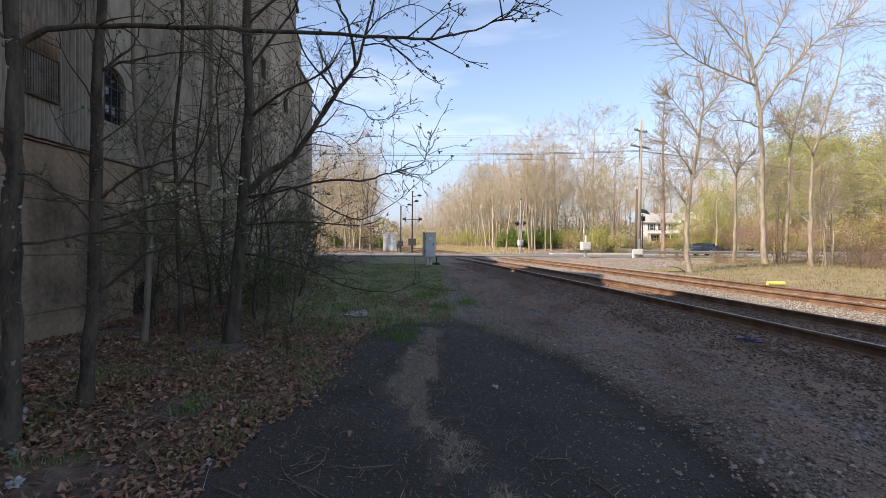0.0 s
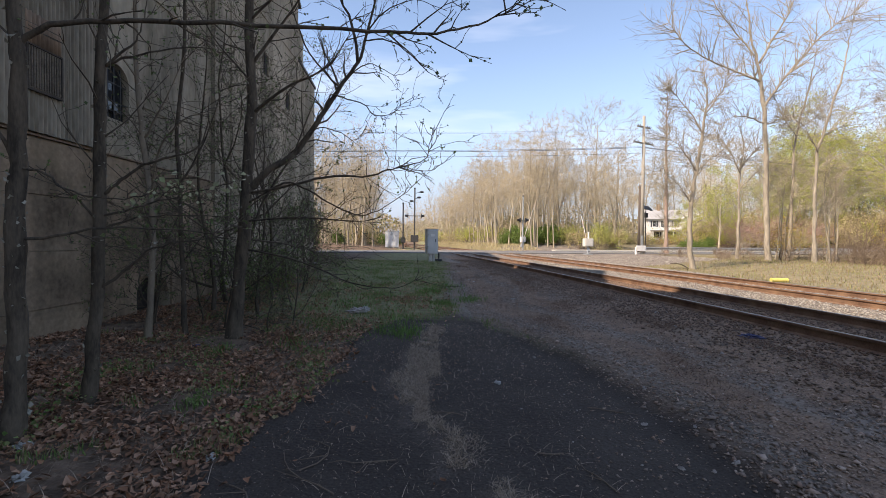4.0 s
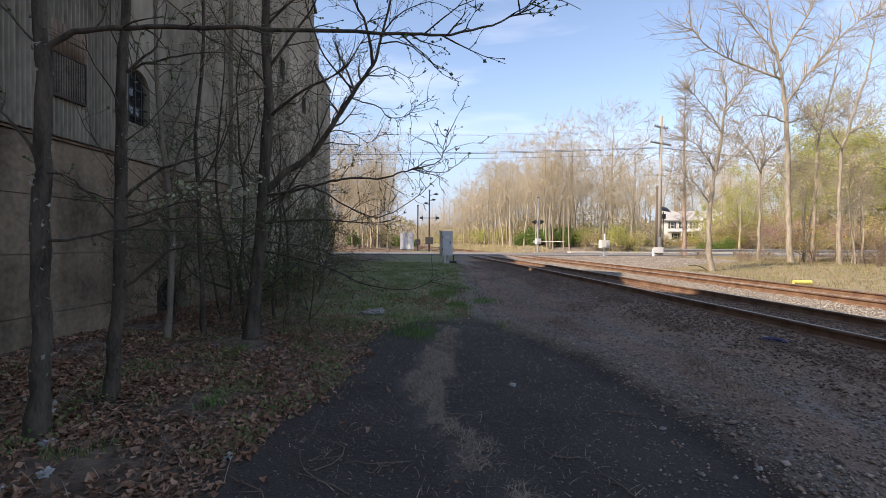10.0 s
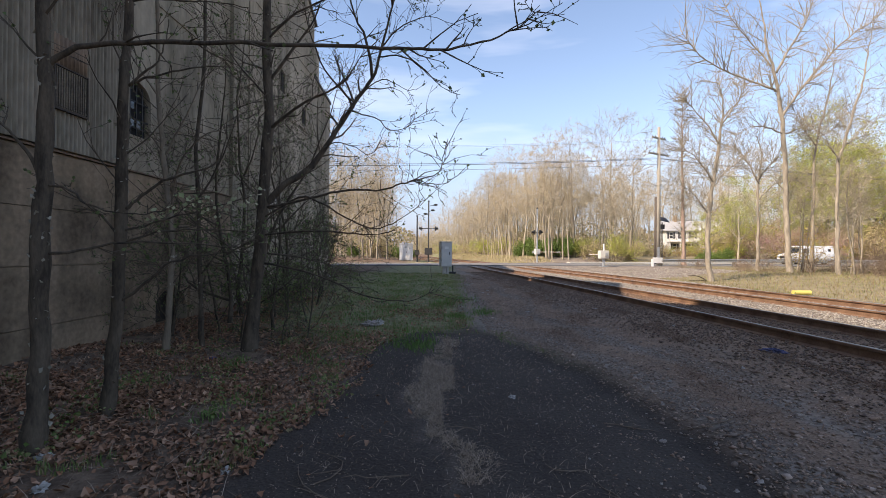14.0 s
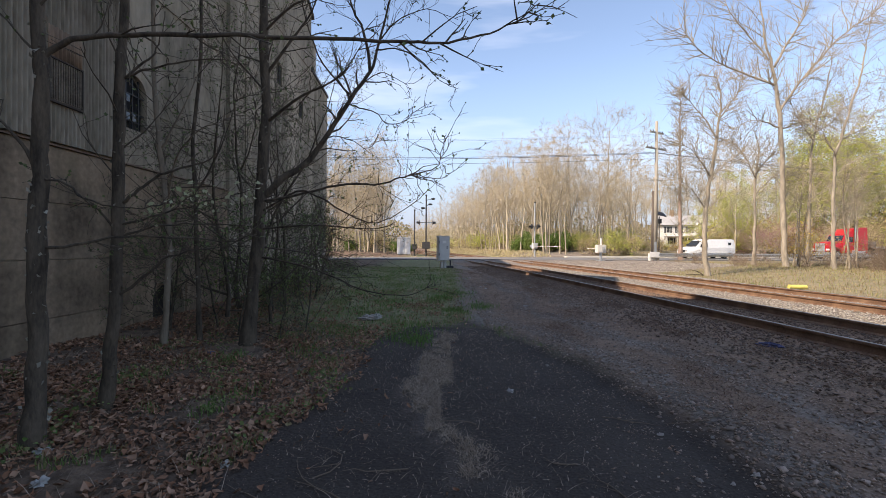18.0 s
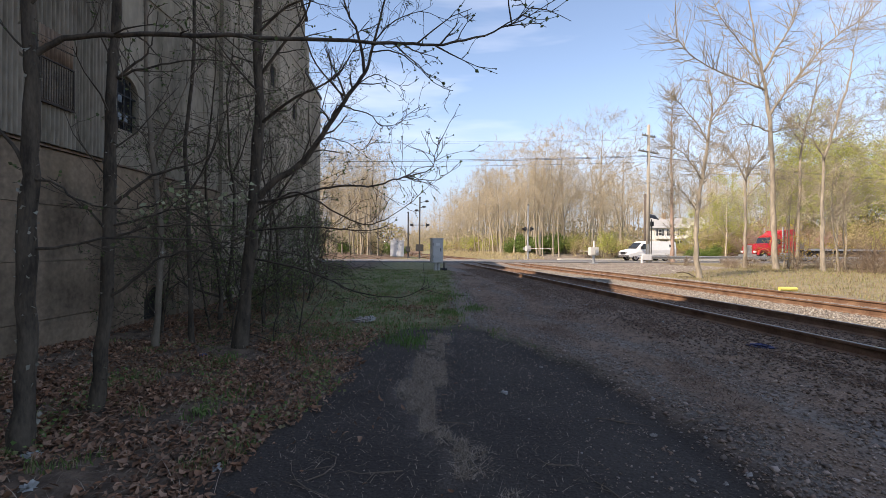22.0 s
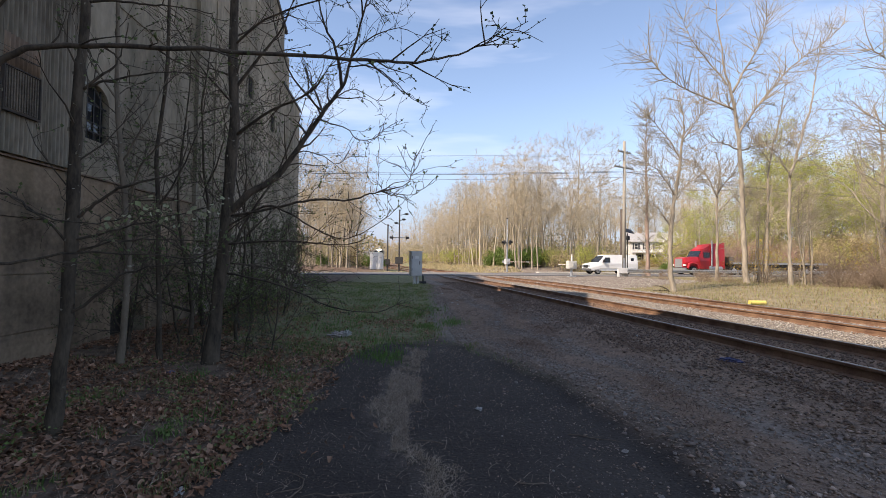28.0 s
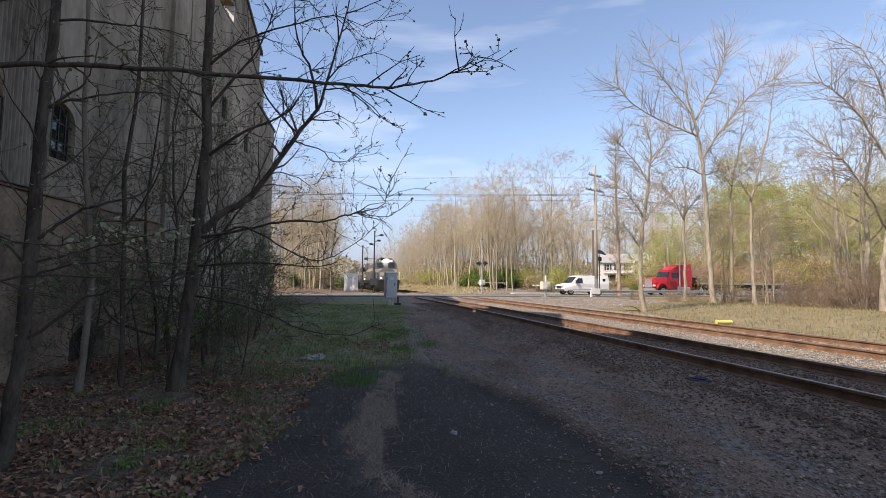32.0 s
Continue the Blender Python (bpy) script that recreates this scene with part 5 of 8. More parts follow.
def far_woods():
    """The woods behind, all one object: light trees repeated from four models."""
    rng, rs = random.Random(24), np.random.RandomState(24)
    models = []
    for k in range(4):
        wood, tips = Geo(), []
        h = (15, 17, 13, 16)[k]
        wood.tube([(0, 0, -0.2), (0.1, 0, h * 0.4), (0.0, 0.15, h * 0.75), (0.1, 0.1, h)], [0.12, 0.09, 0.05, 0.01], 4, cap=False)
        for j in range(16):
            t = 0.25 + 0.7 * (j + rng.random()) / 16
            a, b = radians(rng.uniform(25, 60)), rng.uniform(0, 6.28)
            bough(wood, wood, tips, (0.05, 0.05, h * t), (math.sin(a) * math.cos(b), math.sin(a) * math.sin(b), math.cos(a)), h * 0.28 * (1.2 - 0.6 * t), 0.04, 2, 3, rng, 0.05, 0.15, (4, 6), (25, 55), least=0.012)
        models.append((np.array(wood.v), np.array(wood.f), np.array(tips)))
    spots = []
    for _ in range(190):
        y = rng.uniform(105, 330)
        spots.append((track_point(y, 11 + abs(rng.gauss(0, 30))).x, y))
    for _ in range(110):
        y = rng.uniform(100, 330)
        spots.append((track_point(y, -7 - abs(rng.gauss(0, 22))).x, y))
    for _ in range(150):
        x = rng.uniform(18, 150)
        spots.append((x, road_mid(x) + rng.uniform(26, 80)))
    for _ in range(40):
        x = rng.uniform(-90, -20)
        spots.append((x, rng.uniform(66, 110)))
    V, F, T, n = [], [], [], 0
    spots = [s for s in spots if open_view(*s)]
    for k, (x, y) in enumerate(spots):
        v, f, t = models[k % 4]
        a, s = rng.uniform(0, 6.28), rng.uniform(0.75, 1.1)
        R = np.array([[math.cos(a), -math.sin(a), 0], [math.sin(a), math.cos(a), 0], [0, 0, 1]]) * s
        p = np.array([x, y, ground_z(x, y)])
        V.append(v @ R.T + p)
        F.append(f + n)
        T.append(t[:: 2] @ R.T + p)
        n += len(v)
    ob = tagged(new("far_woods", raw_mesh("far_woods", np.concatenate(V), np.concatenate(F), M_TWIG)), "distant bare woodland behind the road and railway", "woodland", kind="stuff")
    tagged(part("foliage", leaf_mesh("foliage", np.concatenate(T), 0.10, M_BUD, 25, 1, 0.08), None, ob), kind="stuff")
    low = []
    for _ in range(95000):
        if rng.random() < 0.5:
            x = rng.uniform(12, 150)
            y = road_mid(x) + rng.uniform(18, 60)
        else:
            y = rng.uniform(75, 330)
            x = track_point(y, rng.choice((-1, 1)) * (9 + abs(rng.gauss(0, 14))) + (3.9 if rng.random() < 0.5 else 0)).x
        hgt = 5.5 * rng.random() ** 1.6 * (1 + 0.6 * noise.noise(Vector((x * 0.15, y * 0.15, 2))))
        if not open_view(x, y):
            hgt *= 0.1
        low.append((x, y, ground_z(x, y) + hgt))
    tagged(new("far_undergrowth", leaf_mesh("far_undergrowth", low, 0.34, M_BRUSH, 26, 1, 0.0)), "distant brown and olive undergrowth filling the woods", "undergrowth", kind="stuff")
    ridge = []
    for _ in range(42000):
        a = rng.uniform(-0.75, 1.15)
        d = rng.uniform(370, 460)
        top = 17 + 9 * noise.noise(Vector((a * 14, 3, 1))) + 5 * noise.noise(Vector((a * 60, 1, 8)))
        ridge.append((d * math.sin(a), d * math.cos(a), top * rng.random() ** 0.8))
    tagged(new("far_treeline", leaf_mesh("far_treeline", ridge, 2.0, M_BRUSH, 27, 1, 0.0)), "hazy line of woods on the horizon", "woodland", kind="stuff")


far_woods()
plant(woods, [(40.0, 104.0), (45.0, 108.0), (50.0, 112.0), (55.0, 110.0), (60.0, 112.0), (64.0, 108.0), (38.5, 99.0), (43.0, 118.0), (57.0, 120.0), (37.0, 95.0)], "woodland behind the house", 29, (0.75, 1.0))
rng = random.Random(87)
plant(woods, [(rng.uniform(39, 70), rng.uniform(103, 128)) for _ in range(20)], "tall woodland behind the house", 88, (1.15, 1.55))
tall = make_tree("bare_tree", 130, 23, 0.24, "tall bare rounded tree above the woodland", M_BARKT, M_TWIG, M_BUD, 0.09, 1, 0.3, top=3, kids=(8, 10), angle=(24, 54), bare=0.36, up=0.03, spread=0.06, limb=0.42, wander=0.16, least=0.014, ratio=(0.36, 0.58))
plant([tall], [(27.0, 76.0)], "", 3, (1.0, 1.0))

# ---- trees this side of the road ----
def oak(seed, height, r, label, limb=0.5, bare=0.42, angle=(28, 56), kids=(4, 6), up=0.05):
    return make_tree("bare_tree", seed, height, r, label, M_BARKV, M_TWIGV, M_BUD, 0.05, 1, 0.12, top=4, kids=kids, angle=angle, bare=bare, up=up, spread=0.04, limb=limb, wander=0.15, least=0.009)


def verge_tree(label, trunk, r, limbs, seed, bark=None, sprouts=10, first=1.6):
    near_tree(label, trunk, r * 0.74, [(p, q * 0.8, n * 3, s * 1.5) for p, q, n, s in limbs], seed, bark or M_BARKV, 1.0, sprouts * 3, M_TWIGV, M_BUD, 0.04, 0.06, 0.009, 3, first * 1.4, "trees on the verge", 0.03, 1.5, 0.92, 0.04, 0.07, (5, 7))


verge_tree("large bare spreading tree on the verge", [(24.85, 33.8, 0.1), (24.65, 33.8, 3.49), (24.5, 33.8, 6.77), (24.38, 33.8, 10.42), (24.02, 33.8, 13.32), (23.63, 33.8, 14.96), (23.2, 33.8, 16.6), (22.7, 33.8, 19.5), (22.5, 33.8, 22.0)], 0.27,
           [([(24.02, 33.8, 13.4), (23.43, 33.8, 13.65), (21.54, 33.8, 14.31), (19.48, 33.6, 15.05), (17.79, 33.4, 16.16), (16.8, 33.4, 17.5)], 0.12, 20, 1.8),
            ([(23.84, 33.8, 14.76), (25.05, 34.0, 16.75), (26.5, 34.4, 19.0), (27.4, 34.6, 21.6)], 0.12, 18, 1.7),
            ([(24.26, 33.8, 11.5), (24.66, 33.6, 12.4), (25.66, 33.2, 13.9), (27.71, 33.0, 16.4), (30.3, 33.0, 18.4), (32.4, 33.0, 20.2)], 0.13, 22, 1.8),
            ([(24.38, 33.8, 10.3), (22.88, 33.4, 10.7), (21.57, 33.2, 10.6), (20.01, 33.0, 9.8)], 0.08, 14, 1.5),
            ([(24.38, 33.8, 10.3), (25.72, 34.0, 10.8), (27.39, 34.4, 11.2), (29.43, 34.6, 12.0)], 0.08, 14, 1.5),
            ([(23.5, 33.8, 15.2), (22.4, 34.4, 17.2), (21.2, 34.8, 19.2), (20.6, 35.0, 21.0)], 0.09, 16, 1.6)], 201)
verge_tree("crooked bare tree on the verge beside the railway", [(14.96, 26.4, 0.05), (14.79, 26.4, 2.47), (15.03, 26.4, 5.04), (15.44, 26.4, 8.02), (15.62, 26.4, 9.95), (15.38, 26.4, 11.3)], 0.19,
           [([(15.1, 26.4, 5.7), (14.15, 26.3, 6.91), (13.19, 26.2, 7.61)], 0.07, 16, 1.1), ([(15.41, 26.4, 7.8), (14.65, 26.6, 9.21), (13.63, 26.8, 10.5)], 0.07, 16, 1.1),
            ([(15.55, 26.4, 8.9), (16.41, 26.3, 10.2), (16.82, 26.3, 11.2)], 0.06, 14, 1.1), ([(15.1, 26.4, 5.4), (16.06, 26.6, 6.5), (17.18, 26.8, 7.2)], 0.06, 16, 1.1), ([(14.9, 26.4, 3.8), (13.81, 26.2, 5.0), (12.7, 26.1, 5.7)], 0.05, 16, 1.1)], 202, sprouts=24, first=1.2)
verge_tree("small bare tree with crooked limbs on the verge", [(24.36, 36.6, 0.1), (24.45, 36.6, 3.7), (24.45, 36.6, 7.24), (24.71, 36.6, 8.94), (24.27, 36.6, 11.0)], 0.17,
           [([(24.45, 36.6, 7.1), (23.37, 36.4, 8.91), (22.11, 36.2, 10.1)], 0.09, 14, 1.4), ([(24.45, 36.6, 7.3), (25.38, 36.8, 8.6), (26.72, 37.0, 9.5)], 0.09, 14, 1.4), ([(24.45, 36.6, 5.9), (25.83, 36.4, 7.3), (26.73, 36.3, 6.9)], 0.06, 12, 1.2)], 203, sprouts=12)
verge_tree("slender forked bare tree on the verge", [(25.2, 30.0, 0.1), (25.07, 30.0, 3.19), (25.11, 30.0, 7.11), (25.48, 30.0, 8.81), (26.42, 30.0, 11.62), (26.81, 30.0, 13.45), (27.2, 30.0, 15.5), (27.5, 30.0, 17.8)], 0.15,
           [([(25.4, 30.0, 8.4), (26.03, 30.2, 8.9), (27.33, 30.4, 9.6), (28.48, 30.6, 11.1)], 0.07, 14, 1.4), ([(25.2, 30.0, 7.5), (24.15, 29.8, 9.1), (23.03, 29.6, 9.8)], 0.06, 14, 1.4)], 204, sprouts=22)
verge_tree("slender bare tree behind the spreading one", [(27.3, 35.0, 0.2), (27.42, 35.0, 3.7), (27.5, 35.0, 6.24), (27.65, 35.0, 9.55), (28.4, 35.0, 12.74), (28.85, 35.0, 14.7), (29.1, 35.0, 16.9)], 0.17,
           [([(27.7, 35.0, 9.8), (26.57, 35.0, 11.3), (25.9, 35.0, 12.8)], 0.07, 14, 1.4), ([(27.85, 35.0, 10.4), (29.34, 35.2, 11.3), (30.43, 35.4, 13.1)], 0.07, 14, 1.4)], 205, sprouts=22)
verge_tree("tall vine-clad trunk with reddish bark beside the road", [(23.5, 46.0, 0.3), (23.36, 46.0, 4.2), (23.28, 46.0, 8.66), (23.25, 46.0, 13.13), (23.16, 46.0, 17.31)], 0.26, [], 206, M_REDBARK, 70, 0.9)
verge_tree("bare tree leaning over the verge", [(27.0, 23.0, 0.2), (27.4, 23.2, 3.0), (28.2, 23.4, 6.0), (29.0, 23.6, 9.5), (29.6, 24.0, 13.0), (30.0, 24.2, 17.0)], 0.22,
           [([(27.8, 23.3, 4.8), (26.4, 23.0, 6.8), (24.8, 22.8, 8.6), (23.2, 22.6, 9.6)], 0.1, 20, 1.6), ([(28.7, 23.5, 8.4), (27.0, 23.2, 10.6), (25.2, 23.0, 12.2), (23.6, 22.8, 13.0)], 0.1, 20, 1.6), ([(29.2, 23.7, 10.6), (28.0, 23.4, 13.4), (26.6, 23.2, 15.6)], 0.09, 18, 1.6), ([(28.0, 23.3, 5.6), (30.0, 23.0, 8.0), (32.0, 22.8, 10.0)], 0.09, 16, 1.6)], 207, sprouts=14)
for (x, y), t in (((31.0, 28.0), oak(208, 15.5, 0.2, "bare leaning tree on the verge", 0.42, 0.3)), ((34.0, 32.0), oak(209, 16.0, 0.2, "bare tree behind the thicket", 0.42, 0.3)), ((33.0, 25.0), oak(210, 15.0, 0.2, "bare tree in the thicket", 0.42, 0.25))):
    plant([t], [(x, y)], "trees on the verge", 31, (1.0, 1.0))

# leafy spring trees beyond the road
leafy = [make_tree("leafing_tree", 140 + k, h, 0.2, "tree in young yellow-green spring leaf", M_BARKT, M_TWIG, M_LEAF, 0.17, 2, top=3, kids=(6, 7), angle=(30, 60), bare=0.12, up=0.08, spread=0.3, limb=0.42, wander=0.2, least=0.012) for k, h in enumerate((17.0, 14.5))]
rng = random.Random(51)
spots = []
for _ in range(34):
    x = rng.uniform(50, 95)
    spots.append((x, road_mid(x) + rng.uniform(7, 22)))
plant(leafy, spots, "leafing trees beyond the road", 52, (0.95, 1.3))
plant(leafy, [(37.5, 60.0), (41.0, 66.0), (44.5, 70.0), (47.0, 64.0), (50.5, 67.5), (39.5, 72.0), (46.0, 78.0)], "leafing trees beyond the road", 53, (0.5, 0.68))

# shrubs
def make_shrub(name, seed, h, w, label, bark, leafmat, size, per, stems=14):
    rng = random.Random(seed)
    t = thing(name, label, "shrub")
    thick, fine, tips = Geo(), Geo(), []
    for _ in range(stems):
        a, b = rng.uniform(0, 6.28), rng.uniform(0.1, 0.9)
        d = Vector((math.cos(a) * b * w / h, math.sin(a) * b * w / h, 1))
        bough(thick, fine, tips, (rng.gauss(0, 0.15 * w), rng.gauss(0, 0.15 * w), -0.05), d, h * rng.uniform(0.6, 1.0), 0.014 * h / 2, 1, 3, rng, 0.02, 0.22, (4, 6), (25, 60))
    tagged(part("stem", thick, bark, t), kind="stuff")
    tagged(part("crown", fine, bark, t), kind="stuff")
    if leafmat is not None:
        tagged(part("foliage", leaf_mesh("foliage", tips, size, leafmat, seed, per, 0.12), None, t), kind="stuff")
    return t


redbud = [make_shrub("redbud", 61, 4.2, 2.6, "redbud shrub in dusky pink bloom", M_TWIG, M_PINK, 0.075, 2)]
plant(redbud, [(39.5, 58.6), (42.0, 59.2), (48.5, 60.3), (51.0, 60.8), (45.0, 60.6)], "redbuds beyond the road", 62)
yellow = [make_shrub("yellow_shrub", 63, 3.6, 2.4, "shrub with small yellow spring leaves", M_THICK, M_LEAFY, 0.10, 1)]
plant(yellow, [(26.6, 34.6), (34.0, 32.5), (36.5, 30.0)], "yellow-leaved shrubs on the verge", 64)
greenb = [make_shrub("green_shrub", 65, 1.9, 2.0, "low shrub in bright fresh green leaf", M_TWIG, M_LEAFG, 0.12, 4)]
rng = random.Random(66)
plant(greenb, [(32.0, 57.5), (34.5, 58.0)] + [(rng.uniform(9.5, 17), 60 + rng.uniform(0, 9)) for _ in range(16)] + [(rng.uniform(-14, -7), rng.uniform(66, 110)) for _ in range(10)], "low green shrubs at the woodland edge", 67, (0.7, 1.3))
thicket = [make_shrub("thicket", 68 + k, 1.9, 2.2, "tangled bare brown thicket on the verge", M_THICK, None, 0, 0, 22) for k in range(2)]
rng = random.Random(69)
plant(thicket, [(rng.uniform(29, 46), rng.uniform(25, 36)) for _ in range(56)], "bare thicket on the verge", 70, (0.5, 1.0))
rng = random.Random(71)
plant(thicket, [(rng.uniform(21, 33), rng.uniform(33, 42)) for _ in range(16)] + [(rng.uniform(27, 38), rng.uniform(24, 32)) for _ in range(12)], "bare thicket on the verge", 72, (0.35, 0.75))
brush = [make_shrub("undergrowth", 75 + k, 2.8, 2.6, "bare undergrowth with brown and olive buds", M_THICK, (M_BUD, M_LEAF)[k], 0.09, 2, 14) for k in range(2)]
rng = random.Random(76)
sp = []
for _ in range(110):
    x = rng.uniform(12, 95)
    y = road_mid(x) + rng.uniform(8, 26)
    if open_view(x, y):
        sp.append((x, y))
for _ in range(60):
    y = rng.uniform(58, 190)
    sp.append((track_point(y, rng.choice((-8.5, 13.0)) + rng.gauss(0, 1)).x, y))
for _ in range(70):
    x = rng.uniform(36, 100)
    sp.append((x, road_mid(x) + rng.uniform(10, 17)))
plant(brush, sp[:110], "undergrowth at the woodland edge", 77, (0.7, 1.3))
plant(brush, sp[-70:], "tall undergrowth beyond the road", 78, (1.3, 2.3))
sp = sp[110:-70]
plant(brush, [(28.5, 62.0), (31.0, 65.0), (33.5, 67.0), (36.5, 70.0), (30.0, 70.0), (27.5, 66.0), (39.0, 74.0), (43.0, 80.0)], "low undergrowth before the house", 86, (0.5, 0.8))
plant(yellow, [(rng.uniform(33, 36), rng.uniform(60, 62)), (35.0, 64.0), (30.5, 60.0), (29.0, 62.5)], "yellow-leaved shrubs beyond the road", 79, (0.5, 0.8))
rr = random.Random(83)
plant(woods, [(rr.uniform(26, 37), rr.uniform(29, 38)) for _ in range(14)], "slim bare trees on the verge", 91, (0.4, 0.62))
plant(woods, [(29.6, 27.4), (31.4, 29.6), (28.4, 25.2), (33.4, 31.2), (30.6, 25.8), (34.5, 28.4)], "bare trees at the end of the verge", 89, (0.6, 0.85))
plant(thicket, [(rr.uniform(25.5, 33), rr.uniform(23.5, 30)) for _ in range(14)], "bare thicket at the end of the verge", 90, (0.5, 1.1))
plant(leafy, [(36.5, 34.5), (39.0, 30.5), (36.0, 27.5), (42.0, 33.0), (45.0, 38.0)], "young leafing trees on the verge", 84, (0.38, 0.55))
plant(thicket, [(rr.uniform(36, 46), rr.uniform(24, 36)) for _ in range(14)] + [(rr.uniform(27, 36), rr.uniform(22, 29)) for _ in range(12)], "tall bare thicket on the verge", 85, (1.2, 1.9))
plant(brush, sp, "undergrowth at the woodland edge", 77, (0.7, 1.3))
near_brush = [make_shrub("bramble", 80 + k, 1.2, 1.1, "dark bramble with small green leaves beside the mill", M_TWIGD, M_LEAFG, 0.04, 1, 7) for k in range(2)]
rng = random.Random(81)
plant(near_brush, [(rng.uniform(-5.2, -3.2), rng.uniform(9, 20)) for _ in range(7)], "brambles beside the mill", 82, (0.6, 1.3))


# ---- grass, leaf litter, stalks ----
def blades(name, label, spots, height, mat, seed, category="grass", width=0.006, lean=0.5):
    """Single blades or stalks at the given places, one mesh."""
    rs = np.random.RandomState(seed)
    p = np.asarray(spots, float)
    n = len(p)
    a = rs.uniform(0, 2 * np.pi, n)
    h = height * rs.uniform(0.45, 1.2, n)
    side = np.stack([np.cos(a), np.sin(a), 0 * a], 1) * width
    b = rs.uniform(0, 2 * np.pi, n)
    off = np.stack([np.cos(b), np.sin(b), 0 * b], 1) * (h * lean * rs.rand(n))[:, None]
    upv = np.stack([0 * h, 0 * h, h], 1)
    v = np.stack([p - side, p + side, p + off * 0.4 + upv * 0.6 + side * 0.7, p + off * 0.4 + upv * 0.6 - side * 0.7, p + off + upv * 0.95], 1)
    k = 5 * np.arange(n)[:, None]
    f = np.concatenate([k + [0, 1, 2], k + [0, 2, 3], k + [3, 2, 4]])
    return tagged(new(name, raw_mesh(name, v.reshape(-1, 3), f, mat)), label, category, kind="stuff")


M_LUSH = island_material("lush_grass", [(0.10, 0.20, 0.045), (0.14, 0.25, 0.06), (0.09, 0.16, 0.04), (0.18, 0.24, 0.085)], 0.7, translucent=0.35)
TUFTS = [(-0.42, 7.9, 260, 0.15), (-0.8, 8.3, 200, 0.22), (1.0, 12.2, 300, 0.2), (0.4, 14.6, 420, 0.3), (-1.9, 8.6, 260, 0.25), (-2.1, 5.0, 90, 0.12), (-2.0, 7.0, 160, 0.2), (-0.05, 13.6, 420, 0.22), (0.3, 11.5, 260, 0.16), (-1.4, 12.8, 300, 0.3), (-2.4, 14.5, 300, 0.4), (-0.4, 9.0, 160, 0.3), (-0.9, 9.7, 200, 0.35), (-1.9, 11.2, 260, 0.3), (-1.2, 16.0, 420, 0.5), (-2.6, 18.5, 420, 0.6), (-0.4, 19.0, 350, 0.5), (-2.2, 4.4, 60, 0.06), (-2.9, 6.3, 120, 0.12), (-1.7, 21.5, 420, 0.6)]


def curled_leaves(name, points, size, mat, seed):
    """Dry curled leaves lying about, each an oblong bent along and across, one mesh."""
    rs = np.random.RandomState(seed)
    p = np.asarray(points, float)
    n = len(p)
    u = np.array([(-1, 0, 0), (-0.45, -0.8, 0), (-0.35, 0, 1), (-0.45, 0.8, 0), (0.35, -0.9, 0), (0.4, 0, 1), (0.35, 0.9, 0), (1.1, 0, 0)], float)
    length = size * rs.uniform(0.45, 1.5, (n, 1))
    wide = length * rs.uniform(0.28, 0.75, (n, 1))
    bend, cup = rs.normal(0, 0.45, (n, 1)), rs.uniform(0.1, 0.9, (n, 1))
    x = length * u[None, :, 0] * 0.5
    y = wide * u[None, :, 1] * 0.5 * (1 + 0.25 * rs.normal(0, 1, (n, 8)))
    z = bend * length * u[None, :, 0] ** 2 * 0.5 + cup * wide * u[None, :, 1] ** 2 * 0.5 + 0.06 * length * rs.normal(0, 1, (n, 8))
    a, b = rs.uniform(0, 2 * np.pi, (n, 1)), rs.normal(0, 0.4, (n, 1))
    x, z = x * np.cos(b) - z * np.sin(b), x * np.sin(b) + z * np.cos(b)
    x, y = x * np.cos(a) - y * np.sin(a), x * np.sin(a) + y * np.cos(a)
    v = np.stack([x, y, z], -1) + p[:, None]
    f = np.array([(0, 1, 2), (0, 2, 3), (1, 4, 5), (1, 5, 2), (2, 5, 6), (2, 6, 3), (4, 7, 5), (5, 7, 6)])
    f = (f[None] + 8 * np.arange(n)[:, None, None]).reshape(-1, 3)
    return raw_mesh(name, v.reshape(-1, 3), f, mat)


